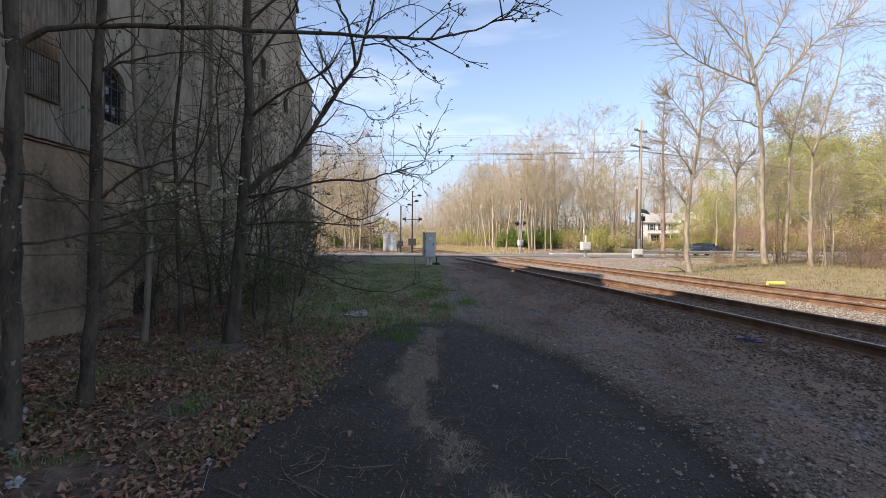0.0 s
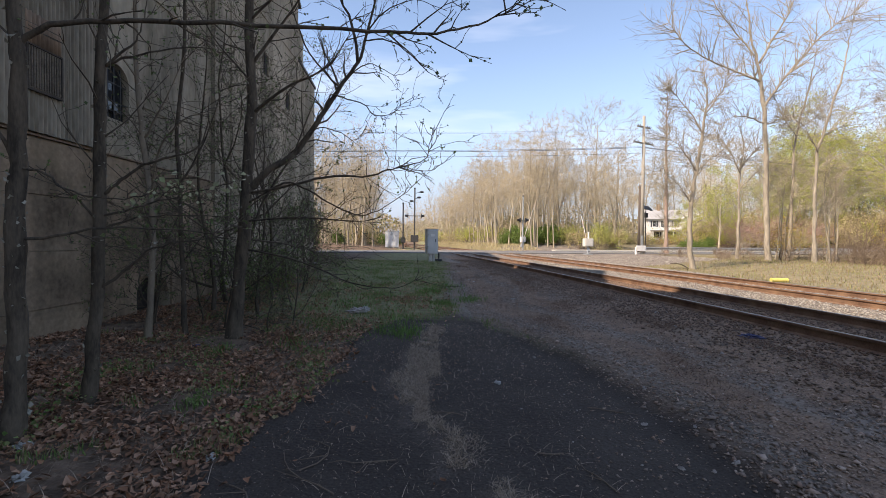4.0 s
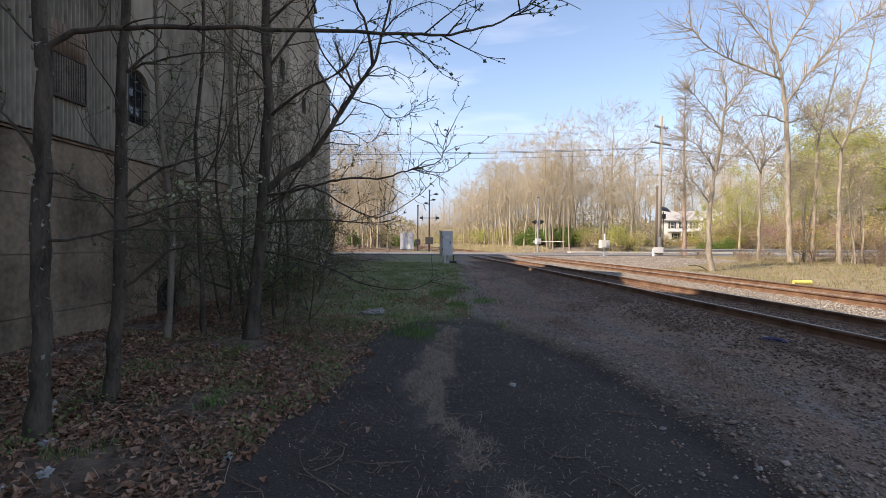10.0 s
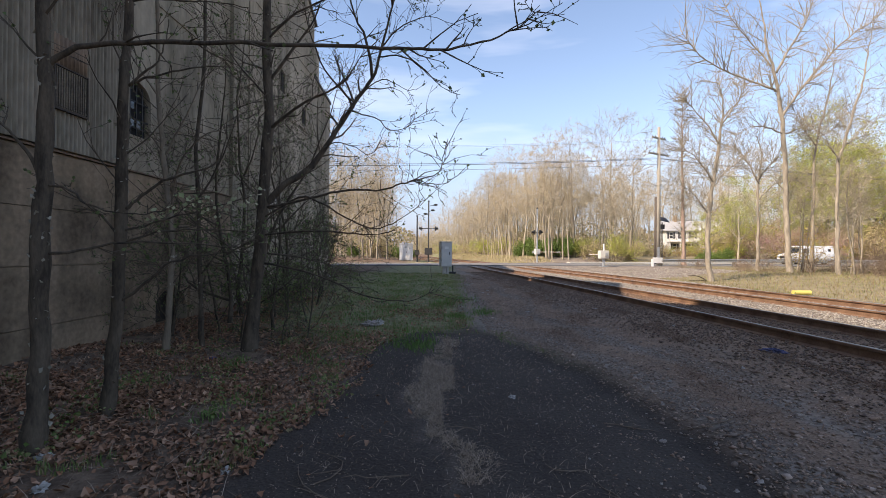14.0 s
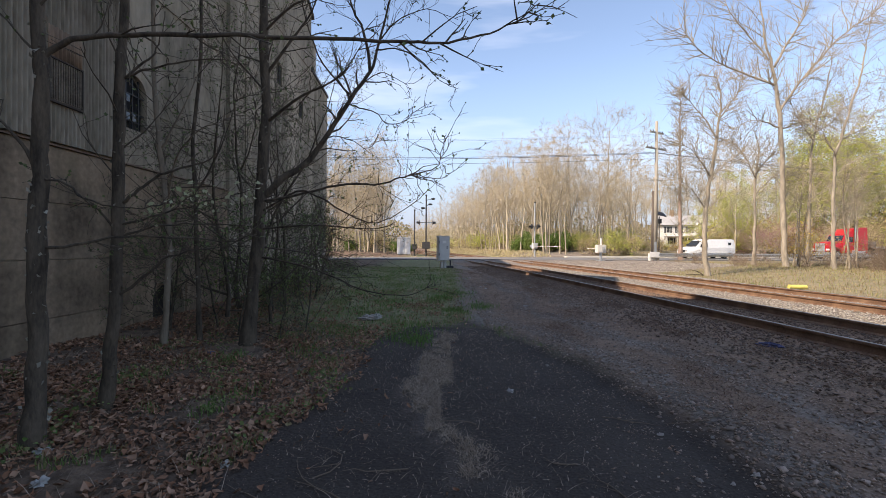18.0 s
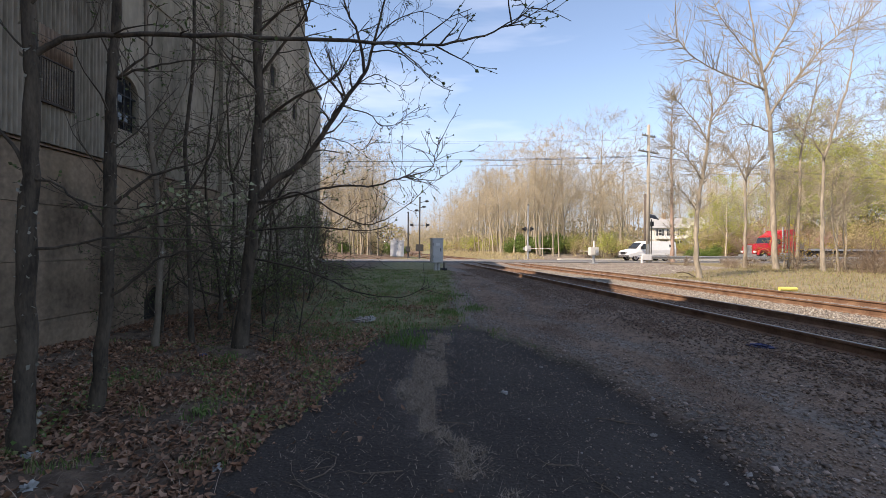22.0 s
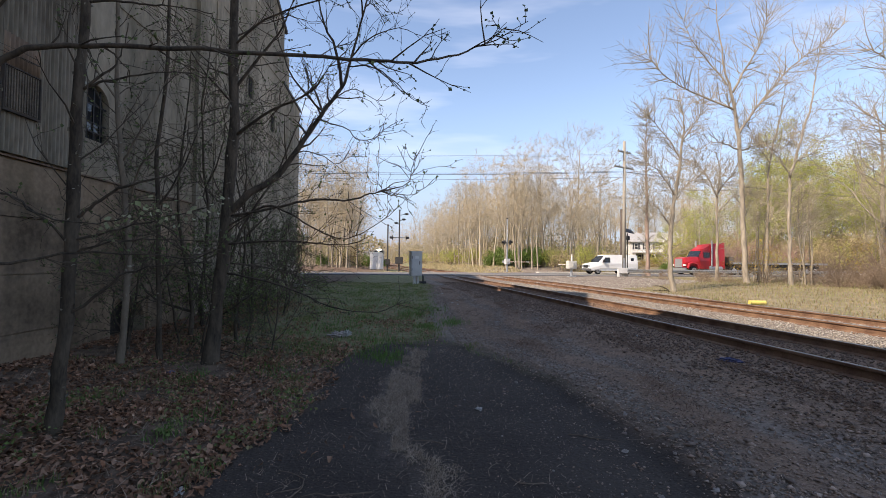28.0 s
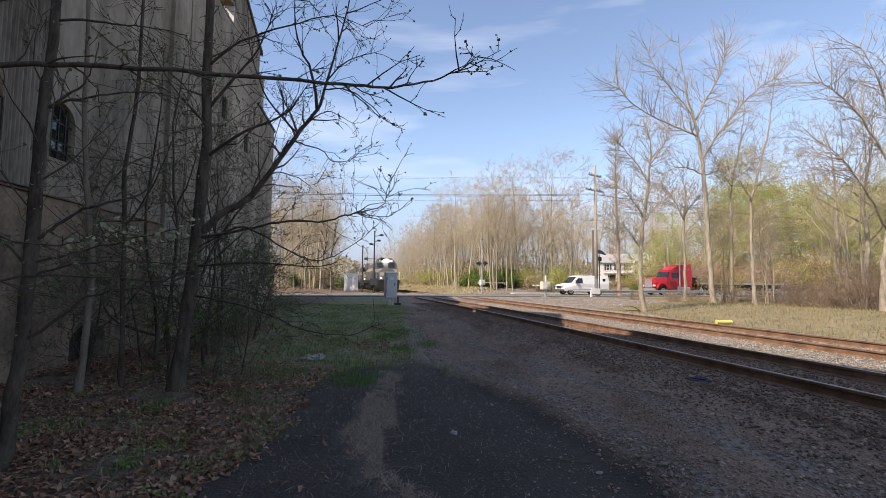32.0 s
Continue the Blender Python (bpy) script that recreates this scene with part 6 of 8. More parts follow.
def cover():
    rs = np.random.RandomState(9)
    g, lit, pale = [], [], []
    while len(g) < 26000:
        x, y = rs.uniform(-5.2, 1.6), 3.0 + 23 * rs.rand() ** 1.3
        w = zone_at(x, y)
        tuft = noise.noise(Vector((x * 1.6, y * 1.6, 5)))
        if rs.rand() < w[2] * (0.12 + 1.6 * max(0, tuft)) or rs.rand() < w[1] * (tuft > 0.3) * 0.5:
            g.append((x, y, ground_at(x, y) - 0.01))
    blades("grass", "short rough green grass in the mill's shade", g, 0.075, M_GRASS, 10)
    while len(lit) < 30000:
        x, y = rs.uniform(-5.6, 0.5), 1.6 + 14 * rs.rand() ** 1.5
        w = zone_at(x, y)
        if rs.rand() < w[1] * (0.45 + 0.9 * noise.noise(Vector((x * 1.1, y * 1.1, 8)))) + w[2] * (0.05 + 0.5 * max(0.0, noise.noise(Vector((x * 0.9, y * 0.7, 77))) - 0.1)) + 0.004 * w[0]:
            lit.append((x, y, ground_at(x, y) + 0.012 + 0.02 * rs.rand()))
    tagged(new("leaf_litter", curled_leaves("leaf_litter", lit, 0.058, M_LITTER, 13)), "brown fallen leaves lying under the trees", "leaf litter", kind="stuff")
    while len(pale) < 15000:
        x, y = rs.uniform(-1.2, 1.2), 2.2 + 6.6 * rs.rand()
        w = zone_at(x, y)
        if rs.rand() < w[5] * 0.9 + 0.012 * w[0]:
            pale.append((x, y, ground_at(x, y) + 0.006))
    blades("dry_stalks", "bleached dead grass along the middle of the path", pale, 0.035, M_PALE, 14, "dead grass", 0.0028, 4.0)
    tufts = []
    for cx, cy, n, s in TUFTS:
        for _ in range(n):
            x, y = cx + s * rs.randn(), cy + s * 1.6 * rs.randn()
            tufts.append((x, y, ground_at(x, y) - 0.005))
    blades("grass_tufts", "bright green grass tufts at the edge of the gravel", tufts, 0.10, M_LUSH, 20, "grass", 0.006, 0.7)
    weeds = []
    for _ in range(60):
        cx, cy = rs.uniform(-4.2, -0.6), 2.3 + 8 * rs.rand()
        if zone_at(cx, cy)[1] < 0.5:
            continue
        for _ in range(45):
            x, y = cx + 0.13 * rs.randn(), cy + 0.13 * rs.randn()
            weeds.append((x, y, ground_at(x, y) + 0.03 + 0.09 * rs.rand()))
    tagged(new("weeds", leaf_mesh("weeds", weeds, 0.036, M_GRASS, 17, 1, 0.0, 0.3)), "small green weeds among the fallen leaves", "weeds", kind="stuff")
    dw = []
    while len(dw) < 14000:
        y = 2.0 + 22 * rs.rand() ** 1.4
        x = rs.uniform(1.2, track_x(y) - 1.7)
        share = max(0.0, noise.noise(Vector((x * 1.2, y * 0.8, 31))) * 1.6) * (1.0 if x > 0.6 * track_x(y) else 0.35)
        if rs.rand() < share and rs.rand() < zone_at(x, y)[6]:
            dw.append((x, y, ground_at(x, y)))
    blades("dead_weeds", "reddish-brown dead weeds on the gravel shoulder", dw, 0.04, M_DEADWEED, 19, "dead weeds", 0.003, 5.0)
    st = []
    while len(st) < 3200:
        x, y = rs.uniform(-5.0, -0.8), 2.2 + 9 * rs.rand()
        if rs.rand() < zone_at(x, y)[1]:
            st.append((x, y, ground_at(x, y) + 0.015))
    blades("dead_stalks", "thin dead stalks and twigs lying among the leaves", st, 0.075, M_PALE, 18, "dead stalks", 0.0026, 5.0)
    d = []
    while len(d) < 34000:
        x, y = rs.uniform(10, 40), rs.uniform(6, 42)
        if zone_at(x, y)[4] > 0.5 and y < road_mid(x) - 6:
            d.append((x, y, ground_at(x, y) - 0.01))
    blades("verge_grass", "dry straw-coloured grass on the sunny verge", d, 0.14, M_DRY, 15, "grass", 0.012, 0.9)
    e = []
    while len(e) < 14000:
        y = 56 + 60 * rs.rand()
        x = track_point(y, rs.uniform(6.5, 13)).x
        e.append((x, y, ground_at(x, y) - 0.01))
    blades("bank_grass", "dry straw-coloured grass on the railway bank", e, 0.3, M_STRAW, 16, "grass", 0.03, 0.9)


cover()


# ---- crossing signals and cases ----
def relay_case():
    t = thing("signal_cabinet", "tall grey metal signal cabinet on a short post", "cabinet", at=pose(0.0, 25.4, ground_z(0.0, 25.4), 0, 0, 14))
    part("body", Geo().box(-0.30, -0.28, 0.42, 0.30, 0.28, 1.72), M_CASE, t, bevel=0.02)
    part("door", Geo().box(-0.26, -0.315, 0.46, 0.26, -0.285, 1.68), M_CASE, t, bevel=0.008)
    part("roof", Geo().box(-0.34, -0.33, 1.72, 0.34, 0.33, 1.77), M_CASE, t, bevel=0.012)
    part("latch", Geo().box(0.12, -0.345, 1.05, 0.17, -0.315, 1.22), M_STEEL, t)
    part("hinge", Geo().cyl((-0.27, -0.32, 0.7), (-0.27, -0.32, 0.85), 0.015).cyl((-0.27, -0.32, 1.35), (-0.27, -0.32, 1.5), 0.015), M_STEEL, t)
    part("notice", Geo().box(-0.1, -0.322, 1.36, 0.1, -0.316, 1.5), M_WHITE, t, "small white notice plate")
    part("post", Geo().box(-0.13, -0.1, -0.15, 0.0, 0.1, 0.42), M_CASE, t)
    part("post", Geo().box(0.05, -0.1, -0.15, 0.17, 0.1, 0.42), M_CASE, t)
    part("conduit", Geo().tube([(0.3, 0, 0.5), (0.42, 0, 0.42), (0.42, 0, -0.1)], [0.04, 0.04, 0.04], 8), M_BLACK, t)
    part("junction_box", Geo().box(0.22, -0.18, -0.05, 0.55, 0.16, 0.14), M_BLACK, t, bevel=0.01)


relay_case()


def bungalow():
    t = thing("equipment_hut", "white metal signal equipment hut beside the crossing", "hut", at=pose(-5.4, 64.6, ground_z(-5.4, 64.6), 0, 0, 4))
    part("body", Geo().box(-0.92, -1.0, 0.1, 0.92, 1.0, 2.25), M_WHITE, t, bevel=0.02)
    part("roof", Geo().prism([(-1.0, 2.25), (1.0, 2.25), (1.0, 2.31), (0, 2.42), (-1.0, 2.31)], -1.08, 1.08, "y"), M_WHITE, t)
    part("door", Geo().box(-0.75, -1.035, 0.2, 0.1, -1.0, 2.1), M_WHITE, t, bevel=0.01)
    part("handle", Geo().box(0.0, -1.07, 1.05, 0.04, -1.035, 1.25), M_STEEL, t)
    part("vent", Geo().box(0.35, -1.02, 1.55, 0.7, -1.0, 1.8), M_CASE, t)
    part("plate", Geo().box(-0.3, -1.045, 1.72, 0.1, -1.036, 1.86), M_CASE, t)
    part("plinth", Geo().box(-0.95, -1.05, -0.3, 0.95, 1.05, 0.1), M_CONC, t)


bungalow()


def flasher(parent, x, z):
    s = 1 if x > 0 else -1
    head = part("signal_lamp", Geo().cyl((x - s * 0.08, -0.02, z), (x, -0.02, z), 0.27, n=18), M_BLACK, parent, "black round lamp backing")
    part("hood", Geo().tube([(x, -0.02, z), (x + s * 0.28, -0.02, z + 0.03)], [0.14, 0.11], 14, cap=False), M_BLACK, head)
    part("lens", Geo().cyl((x, -0.02, z), (x + s * 0.03, -0.02, z), 0.11, n=14), M_LAMPR, head)


def crossing_mast(x, y, turn, height, lamp_z, spacing, label, box_z=1.0, lamps=True, bucks=True, dark=False):
    """A crossing signal mast: flashing lamps on a crossarm, gate drive, crossbuck."""
    t = thing("crossing_signal", label, "crossing signal", at=pose(x, y, ground_z(x, y) + 0.02, 0, 0, turn), group="crossing signals")
    steel, enamel = (M_DARKSTEEL, M_DARKSTEEL) if dark else (M_GALV, M_CASE)
    part("mast", Geo().cyl((0, 0, -0.2), (0, 0, height), 0.085, 0.075, 12), steel, t)
    part("foundation", Geo().box(-0.3, -0.3, -0.3, 0.3, 0.3, 0.08), M_CONC, t, bevel=0.02)
    if lamps:
        part("crossarm", Geo().cyl((-spacing / 2, -0.02, lamp_z), (spacing / 2, -0.02, lamp_z), 0.035, n=8), M_BLACK, t)
    for s in (-1, 1) if lamps else ():
        flasher(t, s * spacing / 2, lamp_z)
    if bucks:
        for s in (-1, 1):
            m = pose(0, -0.09, lamp_z + 0.95, 0, 0, 67) @ pose(0, 0, 0, 0, s * 45, 0)
            blade = part("crossbuck", Geo().box(-0.6, -0.01, -0.11, 0.6, 0.01, 0.11, m), M_WHITE, t, "white crossbuck board")
    part("bell", Geo().ball((0, 0, height + 0.05), 0.13, 12, 6, sz=0.6), M_BLACK, t)
    part("gate_drive", Geo().box(-0.26, -0.3, box_z, 0.26, 0.22, box_z + 0.62).box(*((-0.42, -0.35, box_z - 0.05, 0.42, 0.3, box_z + 0.7) if dark and lamps else (-0.1, 0.2, box_z, 0.1, 0.24, box_z + 0.3))), enamel, t, bevel=0.03)
    part("drive_door", Geo().box(-0.2, -0.325, box_z + 0.06, 0.2, -0.3, box_z + 0.56), enamel, t, bevel=0.01)
    part("pedestal", Geo().cyl((0, -0.05, -0.1), (0, -0.05, box_z), 0.1, n=12), steel, t)
    return t


M_DARKSTEEL = material("dark_weathered_steel", (0.065, 0.062, 0.06), 0.6, 0.3, spread=0.3, bump=0.1)
mast_far = crossing_mast(10.4, 53.0, 12, 6.2, 3.5, 0.75, "crossing signal mast with flashing lamps beside the road", 1.0)
mast_left = crossing_mast(-1.85, 51.0, 4, 6.7, 3.75, 1.55, "dark crossing signal mast with two lamp heads", 0.95, bucks=False, dark=True)
for k, (dx, z) in enumerate(((0.75, 6.35), (0.45, 5.75), (-0.35, 5.35))):
    part("bracket_lamp", Geo().ball((dx, -0.1, z), 0.2, 8, 5, 1.2, 1, 0.6).cyl((0, 0, z - 0.15), (dx, -0.1, z), 0.03, n=6), M_BLACK, mast_left)
mast_back = crossing_mast(-3.2, 52.6, 4, 5.2, 3.0, 0.6, "second crossing signal mast beyond the road", 0.8, False, False, True)


def gate_machine():
    t = thing("gate_machine", "pale grey crossing gate drive box on a pedestal", "gate machine", at=pose(14.3, 42.3, ground_z(14.3, 42.3), 0, 0, 8), group="crossing gates")
    part("pedestal", Geo().cyl((0, 0, -0.2), (0, 0, 0.72), 0.11, n=12), M_GALV, t)
    part("base_plate", Geo().box(-0.32, -0.3, -0.05, 0.32, 0.3, 0.06), M_GALV, t)
    part("drive_box", Geo().box(-0.4, -0.3, 0.72, 0.4, 0.3, 1.46), M_CREAM_BOX, t, bevel=0.03)
    part("box_door", Geo().box(-0.33, -0.325, 0.8, 0.33, -0.3, 1.38), M_CREAM_BOX, t, bevel=0.01)
    part("stub_mast", Geo().cyl((0.05, 0.05, 1.46), (0.05, 0.05, 2.05), 0.07, n=10), M_WHITE, t)
    return t


M_CREAM_BOX = material("pale_grey_enamel", (0.56, 0.54, 0.49), 0.5, spread=0.12, bump=0.05)
gate_near = gate_machine()


def gate_arm(name, parent_at, length, label):
    """A boom with red and white bands; it turns about its root, the boom along its own +x."""
    t = thing(name, label, "crossing gate", at=parent_at, group="crossing gates")
    for k in range(int(length / 0.6)):
        part("white_band" if k % 2 else "red_band", Geo().box(0.4 + k * 0.6, -0.016, -0.024, 1.0 + k * 0.6, 0.016, 0.024), M_WHITE if k % 2 else M_WHITE_RED, t)
    part("counterweight", Geo().box(-0.95, -0.06, -0.14, -0.55, 0.06, 0.14).box(-0.6, -0.03, -0.05, 0.4, 0.03, 0.05), M_GALV, t)
    return t


M_WHITE_RED = material("faded_red_band", (0.58, 0.44, 0.38), 0.5, spread=0.2, bump=0)
GATE_A = Vector((14.3, 42.6, ground_z(14.3, 42.3) + 1.1))
GATE_B = Vector((10.4, 52.6, ground_z(10.4, 53.0) + 1.3))
arm_a = gate_arm("crossing_gate", Matrix.Translation(GATE_A), 2.4, "slim banded crossing gate by the gate machine")
arm_b = gate_arm("crossing_gate", Matrix.Translation(GATE_B), 4.2, "slim banded crossing gate by the far mast")


# ---- poles, wires, guard rail ----
def utility_pole():
    t = thing("utility_pole", "sunlit wooden utility pole with crossarms beside the road", "utility pole", at=pose(20.5, 45.0, ground_z(20.5, 45.0)))
    part("pole", Geo().cyl((0, 0, -0.5), (0, 0, 13.4), 0.19, 0.13, 14), M_POLE, t, smooth=True)
    for z, w in ((10.75, 1.5), (12.3, 1.0)):
        arm = part("crossarm", Geo().box(-0.05, -w, z - 0.07, 0.06, w, z + 0.07, pose(0, 0, 0, 0, 0, -60)), M_POLE, t)
        for s in (-0.9, -0.5, 0.5, 0.9):
            m = pose(0, 0, 0, 0, 0, -60)
            a, b = m @ Vector((0, s * w, z + 0.06)), m @ Vector((0, s * w, z + 0.24))
            part("insulator", Geo().cyl(a, b, 0.05, 0.03, 8), M_STEEL, arm)
    part("guard_strip", Geo().box(-0.2, -0.21, 0.4, 0.02, -0.17, 1.8), M_GALV, t)
    d = thing("utility_pole", "dark weathered wooden pole behind the sunlit one", "utility pole", at=pose(22.95, 51.0, ground_z(22.95, 51.0)))
    part("pole", Geo().cyl((0, 0, -0.5), (0, 0, 7.4), 0.2, 0.16, 12), M_POLED, d, smooth=True)
    s = thing("solar_sign_post", "black post carrying a small tilted solar panel", "solar panel", at=pose(21.2, 45.8, ground_z(21.2, 45.8)))
    part("post", Geo().cyl((0, 0, -0.3), (0, 0, 4.3), 0.05, n=8), M_BLACK, s)
    part("panel", Geo().box(-0.55, -0.02, -0.35, 0.55, 0.02, 0.35, pose(0.1, -0.05, 4.55, -50, 8, 20)), M_BLACK, s)
    part("battery_box", Geo().box(-0.16, -0.2, 3.6, 0.16, -0.04, 4.05), M_BLACK, s)
    far = thing("utility_pole", "distant wooden utility pole along the road", "utility pole", at=pose(96.0, 58.0, ground_z(96, 58)))
    part("pole", Geo().cyl((0, 0, -0.5), (0, 0, 13.0), 0.19, 0.13, 10), M_POLE, far)
    away = thing("utility_pole", "wooden utility pole beyond the mill", "utility pole", at=pose(-62.0, 37.0, ground_z(-62, 37)))
    part("pole", Geo().cyl((0, 0, -0.5), (0, 0, 13.0), 0.19, 0.13, 10), M_POLE, away)
    for k, (z, dy, r, sag) in enumerate(((10.95, 0.6, 0.016, 1.3), (10.75, 0.0, 0.02, 1.35), (10.2, -0.1, 0.012, 1.25), (12.5, 0.3, 0.006, 1.4), (12.5, -0.3, 0.006, 1.4))):
        w = thing("overhead_wire", "dark sagging overhead wire along the road", "wire", group="overhead wires")
        g = Geo()
        for a, b in (((-62, 37 + dy, z - 0.3), (20.5, 45 + dy, z)), ((20.5, 45 + dy, z), (96, 58 + dy, z))):
            a, b = Vector(a), Vector(b)
            g.tube([a.lerp(b, i / 24) - Vector((0, 0, sag * 4 * (i / 24) * (1 - i / 24))) for i in range(25)], [r] * 25, 5)
        part("wire", g, M_WIRE, w)


utility_pole()


def guard_rail():
    t = thing("guard_rail", "galvanised steel guard rail with wooden posts beside the road", "guard rail")
    outline = [(0.0, -0.155), (0.0, -0.12), (-0.08, -0.09), (-0.08, -0.05), (0.0, -0.015), (0.0, 0.015), (-0.08, 0.05), (-0.08, 0.09), (0.0, 0.12), (0.0, 0.155), (0.012, 0.155), (0.012, -0.155)]
    a, b = 20.2, 74.0
    k = 0
    x = a
    while x < b:
        y = road_mid(x) - 5.2
        z = ground_z(x, y)
        x2 = x + 3.8
        y2 = road_mid(x2) - 5.2
        post = part("post", Geo().box(-0.09, -0.1, -0.4, 0.09, 0.1, 0.74, pose(x, y + 0.16, z, 0, 0, 9.6)), M_POLE, t)
        v = []
        for px, py in ((x, y), (x2, y2)):
            for o, h in outline:
                v.append((px + 0.17 * o, py + o, z + 0.55 + h))
        n = len(outline)
        part("beam", Geo().add(v, [(i, (i + 1) % n, (i + 1) % n + n, i + n) for i in range(n)]), M_GALV, t)
        x = x2
        k += 1
    y = road_mid(a) - 5.2
    part("end_terminal", Geo().box(-0.9, -0.07, 0.3, 0.1, 0.03, 0.84, pose(a, y, ground_z(a, y), 0, 0, 9.6)), M_WHITE, t, bevel=0.03)
    part("end_post", Geo().box(-0.95, -0.04, -0.3, -0.8, 0.12, 0.7, pose(a, y, ground_z(a, y), 0, 0, 9.6)), M_WHITE, t)


guard_rail()


# ---- house ----
def house():
    hz = ground_z(48, 95)
    t = thing("house", "white clapboard house with dark shutters and grey roof", "house", at=pose(51.6, 99.0, hz + 0.45, 0, 0, -12) @ Matrix.Scale(0.86, 4))
    part("wall", Geo().box(-6.2, -3.4, -2.2, 6.2, 3.4, 5.6), M_SIDING, t)
    for k in range(24):
        part("clapboard", Geo().box(-6.22, -3.43, 0.1 + k * 0.23, 6.22, -3.405, 0.1 + k * 0.23 + 0.2), M_SIDING, t)
    part("roof", Geo().prism([(-4.0, 5.5), (4.0, 5.5), (0, 8.0)], -6.7, 6.7, "x"), M_SHINGLE, t)
    part("chimney", Geo().box(-3.6, -0.4, 7.2, -2.9, 0.4, 9.4), M_PLINTH, t)
    wing = part("front_gable", Geo().prism([(1.4, -2.2), (5.6, -2.2), (5.6, 5.6), (3.5, 7.7), (1.4, 5.6)], -5.2, -3.4, "y"), M_SIDING, t)
    part("gable_trim", Geo().prism([(1.1, 5.35), (3.5, 7.75), (3.5, 8.0), (1.0, 5.5)], -5.4, -3.3, "y").prism([(5.9, 5.35), (3.5, 7.75), (3.5, 8.0), (6.0, 5.5)], -5.4, -3.3, "y"), M_WHITE, wing)
    part("porch_roof", Geo().box(-5.9, -5.4, 2.7, 1.3, -3.3, 2.85), M_SHINGLE, t)
    for x in (-5.7, -3.4, -1.1, 1.1):
        part("porch_post", Geo().box(x - 0.08, -5.3, -2.0, x + 0.08, -5.14, 2.7), M_WHITE, t)
    for x, y, z in ((-5.0, -3.4, 3.6), (-2.6, -3.4, 3.6), (-0.2, -3.4, 3.6), (2.6, -5.2, 3.6), (4.3, -5.2, 3.6), (2.6, -5.2, 0.9), (4.3, -5.2, 0.9), (-4.2, -3.4, 0.9), (-1.0, -3.4, 0.9)):
        w = part("window", Geo().box(x - 0.45, y - 0.08, z, x + 0.45, y - 0.03, z + 1.5), M_WHITE, t)
        part("pane", Geo().box(x - 0.36, y - 0.1, z + 0.1, x + 0.36, y - 0.08, z + 0.72).box(x - 0.36, y - 0.1, z + 0.8, x + 0.36, y - 0.08, z + 1.42), M_GLASS, w)
        for s in (-1, 1):
            part("shutter", Geo().box(x + s * 0.66 - 0.19, y - 0.1, z, x + s * 0.66 + 0.19, y - 0.03, z + 1.5), M_SHUT, w)


house()


# ---- vehicles ----
def wheel(parent, x, y, r, w, rim=M_RIM):
    wh = new("wheel", mesh_of(Geo().tube([(0, -w / 2, 0), (0, -w / 2 + 0.02, 0), (0, w / 2 - 0.02, 0), (0, w / 2, 0)], [r * 0.93, r, r, r * 0.93], 24), "wheel", M_TYRE))
    wh.parent = parent
    wh.matrix_basis = Matrix.Translation((x, y, r))
    part("rim", Geo().tube([(0, -w / 2 - 0.01, 0), (0, w / 2 + 0.01, 0)], [r * 0.62, r * 0.62], 18), rim, wh)
    spokes = Geo()
    for k in range(5):
        a = 2 * math.pi * k / 5
        for s in (-1, 1):
            spokes.cyl((0, s * (w / 2 + 0.012), 0), (math.cos(a) * r * 0.55, s * (w / 2 + 0.012), math.sin(a) * r * 0.55), 0.035, n=5)
    part("spokes", spokes, M_STEEL, wh)
    return wh


def loft(sections, close=True):
    """A body from cross sections: each a length and an outline of (y, z)."""
    g = Geo()
    n = len(sections[0][1])
    v = [(x, y, z) for x, out in sections for y, z in out]
    f = []
    for i in range(len(sections) - 1):
        for k in range(n):
            a, b = i * n + k, i * n + (k + 1) % n
            f.append((a, b, b + n, a + n))
    f += [tuple(range(n - 1, -1, -1)), tuple(range((len(sections) - 1) * n, len(sections) * n))]
    return g.add(v, f)


def shell(w0, z0, w1, z1, w2, z2):
    return [(-w0, z0), (w0, z0), (w1, z1), (w2, z2), (-w2, z2), (-w1, z1)]


